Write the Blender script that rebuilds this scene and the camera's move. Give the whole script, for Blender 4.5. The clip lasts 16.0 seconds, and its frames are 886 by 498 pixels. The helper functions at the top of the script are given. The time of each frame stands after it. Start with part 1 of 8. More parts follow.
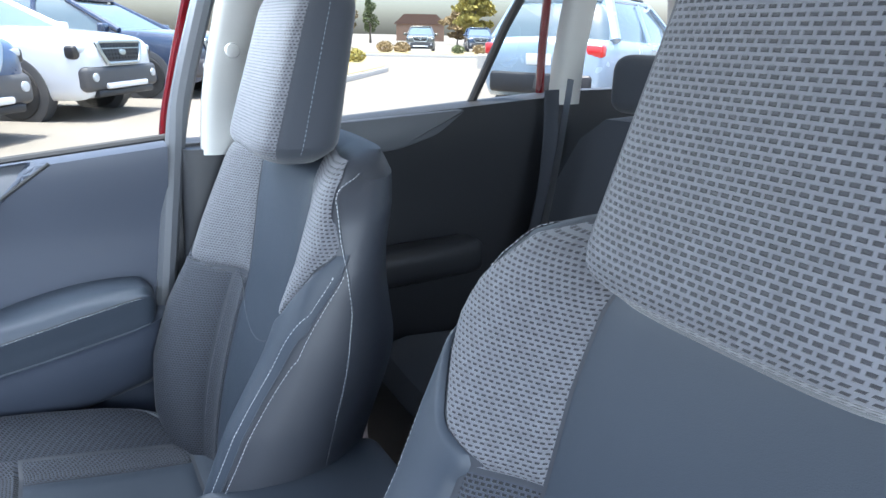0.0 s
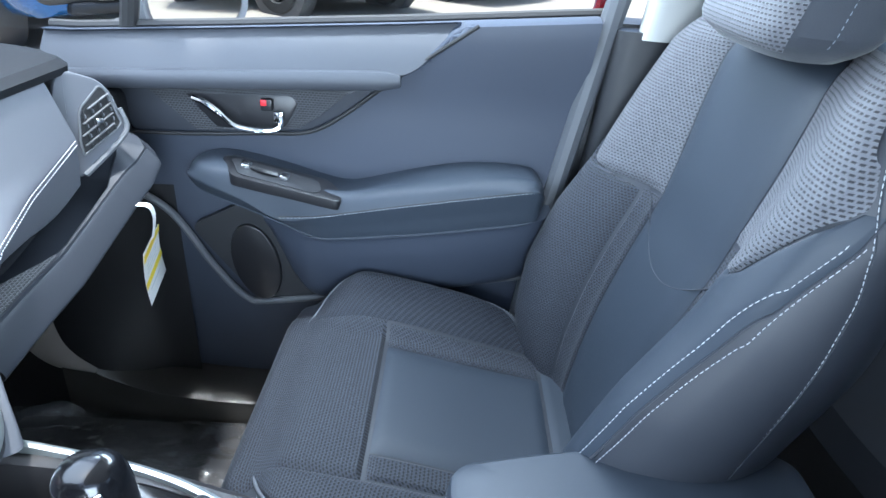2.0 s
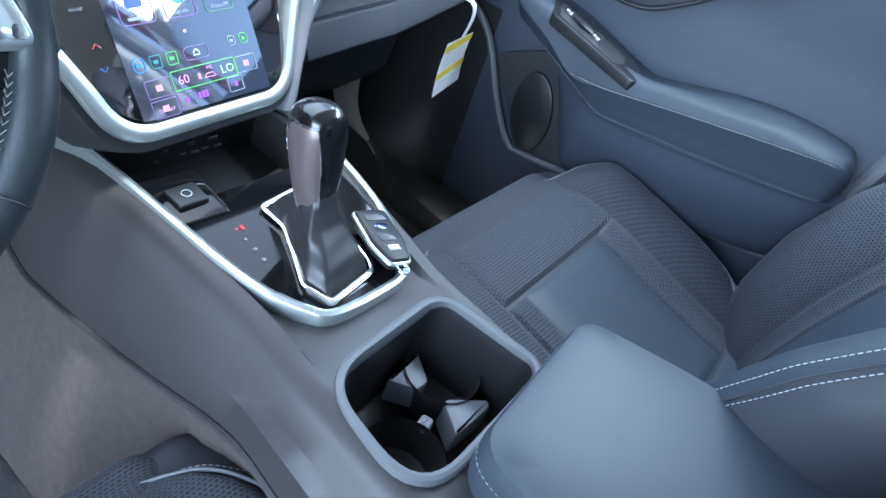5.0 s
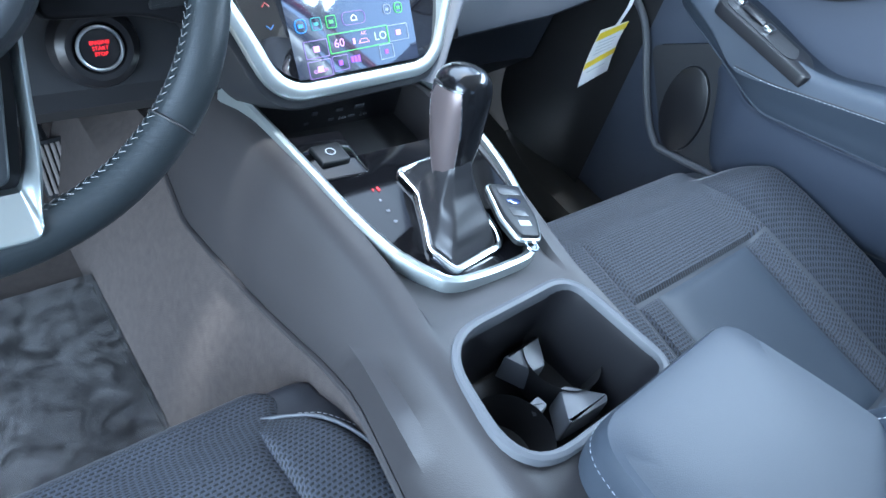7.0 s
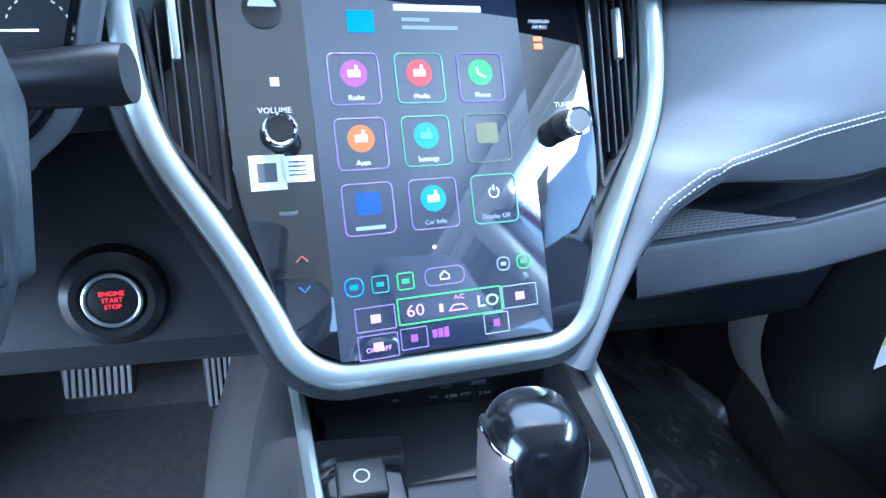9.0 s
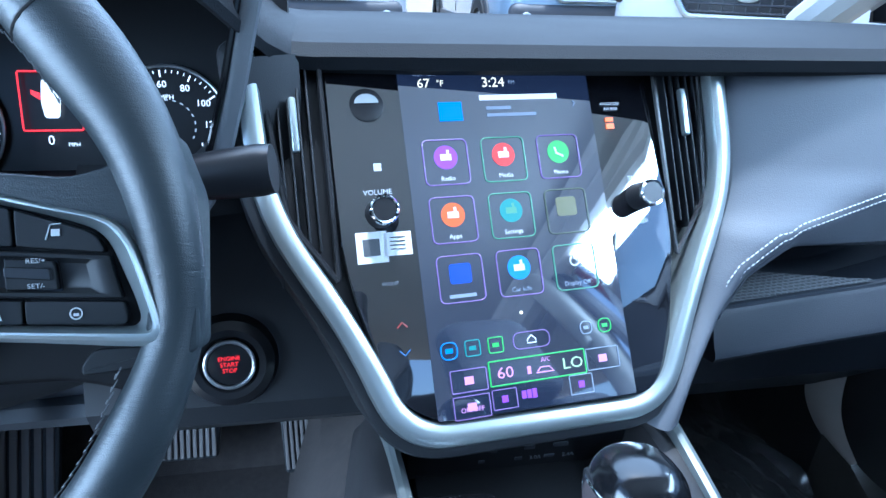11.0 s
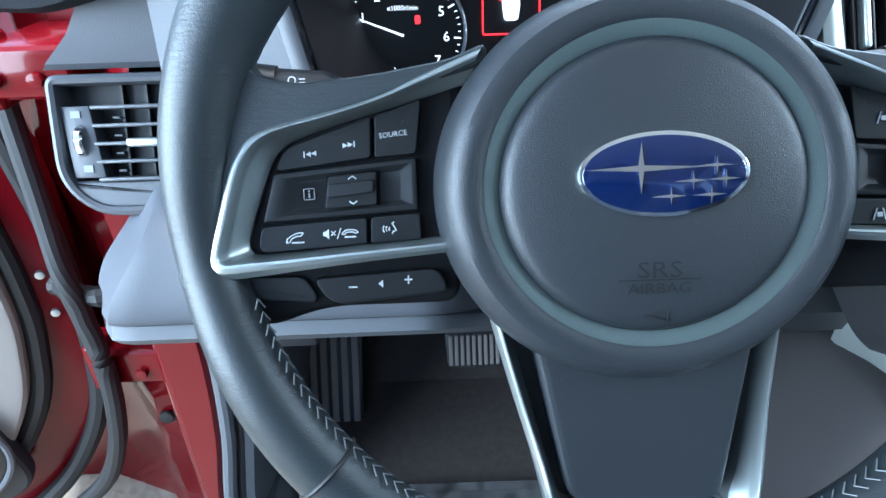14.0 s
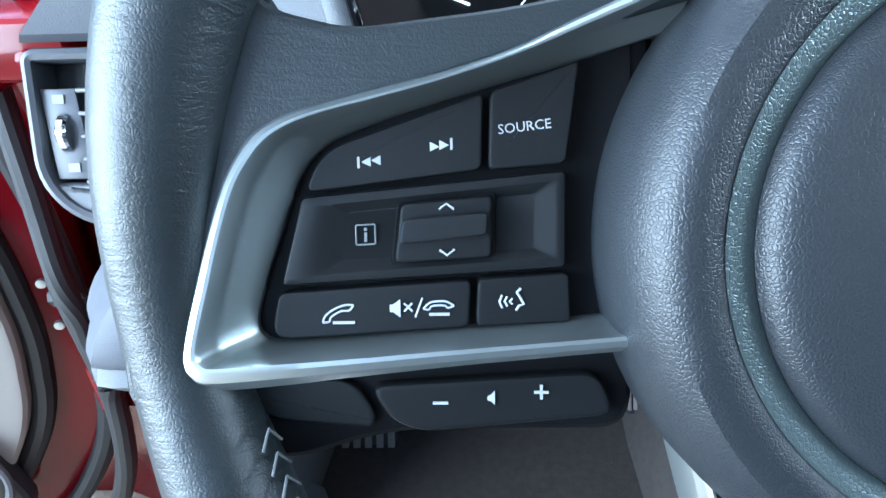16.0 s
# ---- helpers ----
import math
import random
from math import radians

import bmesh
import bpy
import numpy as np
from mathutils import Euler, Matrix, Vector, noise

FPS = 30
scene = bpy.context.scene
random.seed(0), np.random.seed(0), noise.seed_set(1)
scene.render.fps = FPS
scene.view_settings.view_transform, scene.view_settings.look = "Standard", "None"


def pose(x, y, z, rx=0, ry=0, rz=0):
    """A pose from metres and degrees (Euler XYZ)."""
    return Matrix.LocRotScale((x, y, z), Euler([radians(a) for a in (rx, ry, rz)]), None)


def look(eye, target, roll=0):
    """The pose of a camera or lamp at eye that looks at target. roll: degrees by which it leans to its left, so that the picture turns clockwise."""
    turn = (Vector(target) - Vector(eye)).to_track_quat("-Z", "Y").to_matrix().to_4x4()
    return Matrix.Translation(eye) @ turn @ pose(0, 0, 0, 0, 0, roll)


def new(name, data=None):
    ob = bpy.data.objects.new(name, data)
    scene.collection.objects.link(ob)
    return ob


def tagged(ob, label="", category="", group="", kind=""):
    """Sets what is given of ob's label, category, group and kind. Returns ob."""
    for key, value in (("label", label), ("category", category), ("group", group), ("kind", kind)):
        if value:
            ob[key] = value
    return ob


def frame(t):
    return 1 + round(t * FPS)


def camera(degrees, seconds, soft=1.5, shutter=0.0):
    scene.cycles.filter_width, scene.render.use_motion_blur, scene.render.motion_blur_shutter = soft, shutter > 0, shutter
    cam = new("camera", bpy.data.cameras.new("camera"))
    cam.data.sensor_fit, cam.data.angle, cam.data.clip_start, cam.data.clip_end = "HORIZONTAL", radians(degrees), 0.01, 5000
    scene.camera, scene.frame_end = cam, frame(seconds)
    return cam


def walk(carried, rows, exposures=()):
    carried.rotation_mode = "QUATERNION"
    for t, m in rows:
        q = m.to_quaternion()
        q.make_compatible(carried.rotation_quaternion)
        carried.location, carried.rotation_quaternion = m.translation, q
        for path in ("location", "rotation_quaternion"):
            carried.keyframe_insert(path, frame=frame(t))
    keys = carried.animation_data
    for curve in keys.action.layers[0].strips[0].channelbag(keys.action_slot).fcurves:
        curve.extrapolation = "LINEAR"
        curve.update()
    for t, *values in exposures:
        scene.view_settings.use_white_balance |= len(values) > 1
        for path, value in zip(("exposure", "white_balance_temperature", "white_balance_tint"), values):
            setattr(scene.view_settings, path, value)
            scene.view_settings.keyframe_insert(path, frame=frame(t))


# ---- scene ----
cam = camera(70.6, 16.0)
PATH = [
    (0, (-0.537, -0.337, 1.334), (1.077, -1.324, 0.686), 1.2),
    (0.5, (-0.482, -0.348, 1.337), (1.289, -0.962, 0.641), 2.5),
    (1, (-0.433, -0.318, 1.314), (1.383, -0.614, 0.532), 3.3),
    (1.5, (-0.367, -0.28, 1.284), (1.424, -0.392, 0.403), 3.9),
    (2, (-0.31, -0.272, 1.264), (1.453, -0.28, 0.319), 3.9),
    (2.5, (-0.295, -0.262, 1.252), (1.447, -0.235, 0.268), 3.8),
    (3, (-0.294, -0.273, 1.254), (1.432, -0.187, 0.247), 3.8),
    (3.5, (-0.301, -0.275, 1.254), (1.415, -0.136, 0.235), 5.0),
    (4, (-0.327, -0.3, 1.238), (1.339, 0.017, 0.178), 10.0),
    (4.5, (-0.371, -0.338, 1.215), (1.165, 0.158, 0.035), 19.1),
    (4.7, (-0.364, -0.352, 1.172), (1.126, 0.231, -0.027), 20.2),
    (6.8, (-0.367, -0.374, 1.145), (0.857, 0.499, -0.175), 20.7),
    (7, (-0.367, -0.37, 1.132), (0.8, 0.58, -0.186), 18.5),
    (7.5, (-0.339, -0.354, 1.091), (0.694, 0.864, -0.114), 13.2),
    (8, (-0.205, -0.29, 1.066), (0.572, 1.145, -0.091), 9.1),
    (8.5, (-0.108, -0.229, 1.08), (0.484, 1.354, 0.01), 7.3),
    (8.7, (-0.09, -0.214, 1.09), (0.439, 1.412, 0.053), 6.6),
    (10.8, (-0.096, -0.228, 1.094), (0.275, 1.572, 0.306), 2.3),
    (11, (-0.127, -0.241, 1.11), (0.204, 1.556, 0.297), 1.8),
    (11.5, (-0.283, -0.266, 1.119), (0.024, 1.514, 0.259), 1.1),
    (12, (-0.369, -0.279, 1.12), (-0.123, 1.479, 0.199), 0.9),
    (12.5, (-0.393, -0.283, 1.122), (-0.188, 1.442, 0.13), 0.9),
    (13, (-0.396, -0.288, 1.127), (-0.238, 1.421, 0.098), 0.5),
    (13.5, (-0.404, -0.28, 1.125), (-0.322, 1.429, 0.09), -0.4),
    (14, (-0.45, -0.199, 1.093), (-0.425, 1.511, 0.057), -1.6),
    (14.5, (-0.475, -0.123, 1.063), (-0.502, 1.589, 0.03), -2.3),
    (14.8, (-0.471, -0.098, 1.053), (-0.551, 1.604, 0.006), -3.0),
    (15, (-0.477, -0.092, 1.051), (-0.566, 1.614, 0.011), -3.1),
    (15.5, (-0.478, -0.091, 1.052), (-0.587, 1.613, 0.011), -3.3),
    (16, (-0.478, -0.091, 1.052), (-0.543, 1.613, 0.008), -2.0),
]
EXPOSURES = [(0, 1.9, 6000, 8), (0.5, 1.88, 5900, 7), (1, 2.05, 5750, 6), (2, 2.05, 5650, 5), (3, 1.95, 5550, 5), (4.5, 1.9, 5450, 5), (7, 2.2, 5350, 4), (8.5, 2.3, 4750, 3), (11, 1.75, 4650, 2), (12.5, 1.75, 5100, 0), (14, 2.0, 5350, 1), (16, 2.15, 5350, 1)]
walk(cam, [(t, look(eye, target, roll)) for t, eye, target, roll in PATH], EXPOSURES)

# ---- world, sun, exposure ----
SUN_EL, SUN_AZ = 84.0, 0.0
world = bpy.data.worlds.new("world")
scene.world = world
world.use_nodes = True
wn = world.node_tree
sky = wn.nodes.new("ShaderNodeTexSky")
sky.sky_type = 'NISHITA'
sky.sun_disc = False
sky.air_density, sky.dust_density = 1.0, 4.0
sky.sun_elevation, sky.sun_rotation = radians(SUN_EL), radians(SUN_AZ)
wn.links.new(sky.outputs[0], wn.nodes["Background"].inputs[0])
wn.nodes["Background"].inputs[1].default_value = 0.15
sun = new("sun", bpy.data.lights.new("sun", 'SUN'))
sun.data.energy, sun.data.angle, sun.data.color = 2.8, radians(5.0), (1.0, 0.95, 0.88)
sd = Vector((math.sin(radians(SUN_AZ)) * math.cos(radians(SUN_EL)), math.cos(radians(SUN_AZ)) * math.cos(radians(SUN_EL)), math.sin(radians(SUN_EL))))
sun.matrix_world = look(sd * 50, (0, 0, 0))


def portal(name, loc, target, sx, sy, power):
    """An added area lamp that backs up the sky light through a car opening."""
    ob = new(name, bpy.data.lights.new(name, 'AREA'))
    ob.data.shape, ob.data.size, ob.data.size_y, ob.data.energy = 'RECTANGLE', sx, sy, power
    ob.data.color = (0.84, 0.92, 1.0)
    ob.matrix_world = look(loc, target)
    return ob


portal("door_opening_light", (-1.90, -0.45, 1.20), (0.3, 0.0, 0.80), 1.6, 1.2, 35)
portal("side_window_light", (0.72, -0.05, 1.44), (-0.3, 0.0, 0.70), 0.95, 0.16, 5.5)
portal("windscreen_light", (0.0, 0.62, 1.5), (0.0, -0.3, 0.8), 1.3, 0.8, 4.5)


# ---- materials ----
def mat(name, color, rough=0.6, metal=0.0, grain=0.0, grain_size=0.001, vary=0.1, vary_size=0.15, coat=0.0, spec=0.5, emit=None, sheen=0.0, rvar=0.08, pebble=0.0, pebble_size=0.002, crease=0.0):
    """A surface with slow tone changes, fine relief and uneven gloss. Sizes in metres."""
    m = bpy.data.materials.new(name)
    m.use_nodes = True
    nt = m.node_tree
    b = nt.nodes["Principled BSDF"]
    b.inputs["Roughness"].default_value = rough
    b.inputs["Metallic"].default_value = metal
    b.inputs["Specular IOR Level"].default_value = spec
    b.inputs["Coat Weight"].default_value = coat
    b.inputs["Coat Roughness"].default_value = 0.05
    b.inputs["Sheen Weight"].default_value = sheen
    tc = nt.nodes.new("ShaderNodeTexCoord")
    n1 = nt.nodes.new("ShaderNodeTexNoise")
    n1.inputs["Scale"].default_value, n1.inputs["Detail"].default_value = 1.0 / vary_size, 5.0
    nt.links.new(tc.outputs["Object"], n1.inputs["Vector"])
    mix = nt.nodes.new("ShaderNodeMix")
    mix.data_type = 'RGBA'
    c = Vector(color)
    mix.inputs[6].default_value = (*(c * (1 - vary)), 1)
    mix.inputs[7].default_value = (*[min(1, k) for k in (c * (1 + vary))], 1)
    nt.links.new(n1.outputs["Fac"], mix.inputs[0])
    nt.links.new(mix.outputs[2], b.inputs["Base Color"])
    mr = nt.nodes.new("ShaderNodeMapRange")
    mr.inputs["To Min"].default_value, mr.inputs["To Max"].default_value = max(0.02, rough - rvar), min(1, rough + rvar)
    nt.links.new(n1.outputs["Fac"], mr.inputs["Value"])
    nt.links.new(mr.outputs[0], b.inputs["Roughness"])
    if grain:
        n2 = nt.nodes.new("ShaderNodeTexVoronoi")
        n2.inputs["Scale"].default_value = 1.0 / grain_size
        nt.links.new(tc.outputs["Object"], n2.inputs["Vector"])
        bp = nt.nodes.new("ShaderNodeBump")
        bp.inputs["Strength"].default_value = grain
        bp.inputs["Distance"].default_value = grain_size * 0.4
        nt.links.new(n2.outputs["Distance"], bp.inputs["Height"])
        nt.links.new(bp.outputs[0], b.inputs["Normal"])
    if pebble:
        # rounded leather pebbles with creases between them
        wob = nt.nodes.new("ShaderNodeTexNoise")
        wob.inputs["Scale"].default_value = 0.5 / pebble_size
        nt.links.new(tc.outputs["Object"], wob.inputs["Vector"])
        off = nt.nodes.new("ShaderNodeMix")
        off.data_type = 'VECTOR'
        off.inputs[0].default_value = pebble_size * 0.6
        nt.links.new(tc.outputs["Object"], off.inputs[4])
        nt.links.new(wob.outputs["Color"], off.inputs[5])
        vo = nt.nodes.new("ShaderNodeTexVoronoi")
        vo.feature = 'DISTANCE_TO_EDGE'
        vo.inputs["Scale"].default_value = 1.0 / pebble_size
        nt.links.new(off.outputs[1], vo.inputs["Vector"])
        cl = nt.nodes.new("ShaderNodeMapRange")
        cl.inputs["From Max"].default_value = 0.22
        nt.links.new(vo.outputs["Distance"], cl.inputs["Value"])
        bp2 = nt.nodes.new("ShaderNodeBump")
        bp2.inputs["Strength"].default_value, bp2.inputs["Distance"].default_value = pebble, pebble_size * 0.25
        nt.links.new(cl.outputs[0], bp2.inputs["Height"])
        nt.links.new(bp2.outputs[0], b.inputs["Normal"])
        if crease:
            # long stretched wrinkles of pulled leather under the pebbles
            st = nt.nodes.new("ShaderNodeMapping")
            st.inputs["Scale"].default_value = (110, 430, 140)
            nt.links.new(tc.outputs["Object"], st.inputs["Vector"])
            wr = nt.nodes.new("ShaderNodeTexNoise")
            wr.inputs["Scale"].default_value, wr.inputs["Detail"].default_value, wr.inputs["Distortion"].default_value = 1.0, 3.0, 0.8
            nt.links.new(st.outputs[0], wr.inputs["Vector"])
            bp3 = nt.nodes.new("ShaderNodeBump")
            bp3.inputs["Strength"].default_value, bp3.inputs["Distance"].default_value = crease, 0.0018
            nt.links.new(wr.outputs["Fac"], bp3.inputs["Height"])
            nt.links.new(bp3.outputs[0], bp2.inputs["Normal"])
    if emit:
        b.inputs["Emission Color"].default_value = (*emit[:3], 1)
        b.inputs["Emission Strength"].default_value = emit[3]
    return m


def knit_mat(name, thread, hole, w, h, bump=0.6, gap=0.3, sheen=0.25):
    """Woven seat cloth: rows of short dark gaps between pale threads, laid by the UV map in metres."""
    m = bpy.data.materials.new(name)
    m.use_nodes = True
    nt = m.node_tree
    b = nt.nodes["Principled BSDF"]
    b.inputs["Roughness"].default_value = 0.75
    b.inputs["Sheen Weight"].default_value = sheen
    uv = nt.nodes.new("ShaderNodeUVMap")
    br = nt.nodes.new("ShaderNodeTexBrick")
    br.inputs["Color1"].default_value = (*hole, 1)
    br.inputs["Color2"].default_value = (*[k * 1.6 for k in hole], 1)
    br.inputs["Mortar"].default_value = (*thread, 1)
    br.inputs["Scale"].default_value = 1.0
    br.inputs["Brick Width"].default_value, br.inputs["Row Height"].default_value = w, h
    br.inputs["Mortar Size"].default_value = h * gap
    br.inputs["Mortar Smooth"].default_value = 0.35
    nt.links.new(uv.outputs[0], br.inputs["Vector"])
    wv = nt.nodes.new("ShaderNodeTexNoise")
    wv.inputs["Scale"].default_value = 90
    nt.links.new(uv.outputs[0], wv.inputs["Vector"])
    mx = nt.nodes.new("ShaderNodeMix")
    mx.data_type, mx.blend_type = 'RGBA', 'MULTIPLY'
    mx.inputs[0].default_value = 0.45
    nt.links.new(br.outputs["Color"], mx.inputs[6])
    nt.links.new(wv.outputs["Fac"], mx.inputs[7])
    nt.links.new(mx.outputs[2], b.inputs["Base Color"])
    bp = nt.nodes.new("ShaderNodeBump")
    bp.inputs["Strength"].default_value, bp.inputs["Distance"].default_value = bump, 0.0015
    nt.links.new(br.outputs["Fac"], bp.inputs["Height"])
    nt.links.new(bp.outputs[0], b.inputs["Normal"])
    return m


def glass_mat(name, tint=(0.9, 0.95, 0.95), gloss=1.0):
    m = bpy.data.materials.new(name)
    m.use_nodes = True
    nt = m.node_tree
    out = nt.nodes["Material Output"]
    nt.nodes.remove(nt.nodes["Principled BSDF"])
    tr = nt.nodes.new("ShaderNodeBsdfTransparent")
    tr.inputs[0].default_value = (*tint, 1)
    gl = nt.nodes.new("ShaderNodeBsdfGlossy")
    gl.inputs["Roughness"].default_value = 0.02
    fr = nt.nodes.new("ShaderNodeFresnel")
    fr.inputs[0].default_value = 1.45
    mul = nt.nodes.new("ShaderNodeMath")
    mul.operation = 'MULTIPLY'
    mul.inputs[1].default_value = gloss
    nt.links.new(fr.outputs[0], mul.inputs[0])
    mx = nt.nodes.new("ShaderNodeMixShader")
    nt.links.new(mul.outputs[0], mx.inputs[0])
    nt.links.new(tr.outputs[0], mx.inputs[1])
    nt.links.new(gl.outputs[0], mx.inputs[2])
    nt.links.new(mx.outputs[0], out.inputs[0])
    return m


def glow(name, color, strength):
    return mat(name, [c * 0.2 for c in color], 0.4, vary=0.0, emit=(*color, strength))


# the slate leatherette again, paler for the light from above on the lid
M_LID = mat("slate leatherette paled for top light", (0.034, 0.042, 0.055), 0.50, spec=0.38, vary=0.08, pebble=0.12, pebble_size=0.0016)
M_LEATHER = mat("slate leatherette", (0.028, 0.036, 0.049), 0.54, spec=0.4, vary=0.08, pebble=0.12, pebble_size=0.0016)
M_CLOTH = mat("dark seat cloth", (0.022, 0.026, 0.035), 0.82, grain=0.35, grain_size=0.0012, vary=0.15, sheen=0.2)
M_KNIT = knit_mat("coarse knit cloth", (0.135, 0.139, 0.158), (0.018, 0.018, 0.023), 0.0066, 0.0043, bump=0.9, gap=0.345, sheen=0.15)
M_KNIT2 = knit_mat("fine knit cloth", (0.040, 0.047, 0.066), (0.003, 0.004, 0.006), 0.0058, 0.0042, bump=0.9, gap=0.26, sheen=0.08)
# the slate leatherette again, with the seat flanks' shade put into its colour
M_SIDE = mat("shade-darkened slate leatherette", (0.026, 0.029, 0.037), 0.52, vary=0.08, pebble=0.10, pebble_size=0.0016)
M_PIPE = mat("slate piping", (0.13, 0.14, 0.155), 0.5, vary=0.08)
M_LEATHER2 = mat("slate thread", (0.16, 0.18, 0.21), 0.6, vary=0.1)
M_THREAD = mat("pale stitching thread", (0.42, 0.44, 0.46), 0.6, vary=0.1)
M_SOFT = mat("soft grey dashboard skin", (0.075, 0.080, 0.094), 0.55, spec=0.38, grain=0.25, grain_size=0.0011, vary=0.06)
M_DOOR = mat("soft dark door skin", (0.036, 0.044, 0.064), 0.58, grain=0.25, grain_size=0.0011, vary=0.07)
M_DARK = mat("grained black plastic", (0.018, 0.019, 0.022), 0.5, grain=0.3, grain_size=0.0009, vary=0.1)
M_GREYP = mat("grained grey plastic", (0.085, 0.090, 0.100), 0.5, grain=0.3, grain_size=0.0009, vary=0.06)
M_SMOOTH = mat("smooth black plastic", (0.012, 0.012, 0.014), 0.35, vary=0.1)
# smooth black plastic again, darker for the shade round the wheel's buttons
M_SMOOTH_SHADE = mat("smooth black plastic darkened for recess shade", (0.006, 0.006, 0.007), 0.5, vary=0.1, spec=0.15)
M_GLOSS = mat("glossy piano black", (0.005, 0.005, 0.006), 0.06, vary=0.1, rvar=0.02, spec=0.2)
M_SILVER = mat("satin silver trim", (0.47, 0.515, 0.515), 0.32, metal=0.85, vary=0.04, rvar=0.05)
M_CHROME = mat("chrome", (0.85, 0.86, 0.87), 0.07, metal=1.0, vary=0.02, rvar=0.02)
M_WHEEL = mat("black steering leather", (0.019, 0.024, 0.027), 0.40, vary=0.12, pebble=0.20, pebble_size=0.0010, crease=0.15)
M_HUB = mat("grained airbag cover", (0.020, 0.023, 0.027), 0.40, vary=0.06, pebble=0.32, pebble_size=0.00088)
M_BTN = mat("satin black button", (0.008, 0.0088, 0.010), 0.42, vary=0.08, spec=0.34)
M_MARK = mat("pale printed marking", (0.50, 0.52, 0.53), 0.5, vary=0.02)
M_MARK_DIM = mat("grey printed marking", (0.22, 0.24, 0.25), 0.5, vary=0.02)
M_CARPET = mat("charcoal carpet", (0.046, 0.038, 0.035), 0.95, grain=0.8, grain_size=0.0016, vary=0.5, vary_size=0.012)
M_HEAD = mat("pale grey headliner cloth", (0.55, 0.54, 0.52), 0.9, grain=0.3, grain_size=0.002, vary=0.05)
M_PILLAR = mat("pale grey pillar trim", (0.42, 0.42, 0.40), 0.6, grain=0.2, grain_size=0.001, vary=0.04)
M_RED = mat("red car paint", (0.105, 0.002, 0.005), 0.18, vary=0.1, coat=0.25, spec=0.15)
M_RUBBER = mat("black rubber", (0.012, 0.012, 0.013), 0.6, vary=0.15)
M_GLASS = glass_mat("window glass")
def film_mat(name, haze, tint, gloss, rough=0.10, streaks=0.0):
    """Thin clear film: mostly see-through, a little milky, with sharp crinkled highlights."""
    m = glass_mat(name, tint, gloss)
    nt = m.node_tree
    out = nt.nodes["Material Output"]
    src = out.inputs[0].links[0].from_socket
    df = nt.nodes.new("ShaderNodeBsdfDiffuse")
    df.inputs[0].default_value = (0.7, 0.7, 0.72, 1)
    nz = nt.nodes.new("ShaderNodeTexNoise")
    nz.inputs["Scale"].default_value, nz.inputs["Detail"].default_value = 14.0, 6.0
    mr = nt.nodes.new("ShaderNodeMapRange")
    mr.inputs["From Min"].default_value, mr.inputs["From Max"].default_value = 0.35, 0.75
    if streaks:
        nz.inputs["Scale"].default_value, nz.inputs["Distortion"].default_value = 24.0, streaks
        nz.inputs["Detail"].default_value = 9.0
        mr.inputs["From Min"].default_value, mr.inputs["From Max"].default_value = 0.36, 0.86
    mr.inputs["To Min"].default_value, mr.inputs["To Max"].default_value = haze * 0.3, haze * 1.8
    tc = nt.nodes.new("ShaderNodeTexCoord")
    nt.links.new(tc.outputs["Object"], nz.inputs["Vector"])
    nt.links.new(nz.outputs["Fac"], mr.inputs["Value"])
    mx = nt.nodes.new("ShaderNodeMixShader")
    nt.links.new(mr.outputs[0], mx.inputs[0])
    nt.links.new(src, mx.inputs[1])
    nt.links.new(df.outputs[0], mx.inputs[2])
    nt.links.new(mx.outputs[0], out.inputs[0])
    for n in nt.nodes:
        if n.type == 'BSDF_GLOSSY':
            n.inputs["Roughness"].default_value = rough
    return m


M_FILM = film_mat("clear plastic film", 0.05, (0.80, 0.82, 0.85), 9.0, 0.13)


# ---- building helpers ----
def part(name, mesh, material, parent=None, label="", smooth=True):
    """Links a mesh or bmesh as one object under a thing or a part."""
    if isinstance(mesh, bmesh.types.BMesh):
        me = bpy.data.meshes.new(name)
        bmesh.ops.recalc_face_normals(mesh, faces=mesh.faces)
        mesh.to_mesh(me)
        mesh.free()
    else:
        me = mesh
    if smooth:
        me.polygons.foreach_set("use_smooth", [True] * len(me.polygons))
        me.set_sharp_from_angle(angle=radians(28))
    me.materials.append(material)
    ob = new(name, me)
    if parent:
        ob.parent = parent
    if label:
        tagged(ob, label)
    return ob


def thing(name, label, category, m=None, group="", kind=""):
    ob = new(name)
    ob.empty_display_size = 0.05
    if m is not None:
        ob.matrix_world = m
    return tagged(ob, label, category, group, kind)


def grid(P, close_u=False, close_v=False, uv=None):
    """A mesh over an array of points (rows, columns, 3)."""
    P = np.asarray(P, float)
    n, m = P.shape[:2]
    me = bpy.data.meshes.new("grid")
    faces, uvs = [], []
    for i in range(n if close_v else n - 1):
        for j in range(m if close_u else m - 1):
            i2, j2 = (i + 1) % n, (j + 1) % m
            faces.append((i * m + j, i * m + j2, i2 * m + j2, i2 * m + j))
            if uv is not None:
                uvs += [uv[i][j], uv[i][j2], uv[i2][j2], uv[i2][j]]
    me.from_pydata(P.reshape(-1, 3).tolist(), [], faces)
    if uv is not None:
        layer = me.uv_layers.new(name="UVMap")
        layer.data.foreach_set("uv", np.array(uvs, float).ravel())
    me.update()
    return me


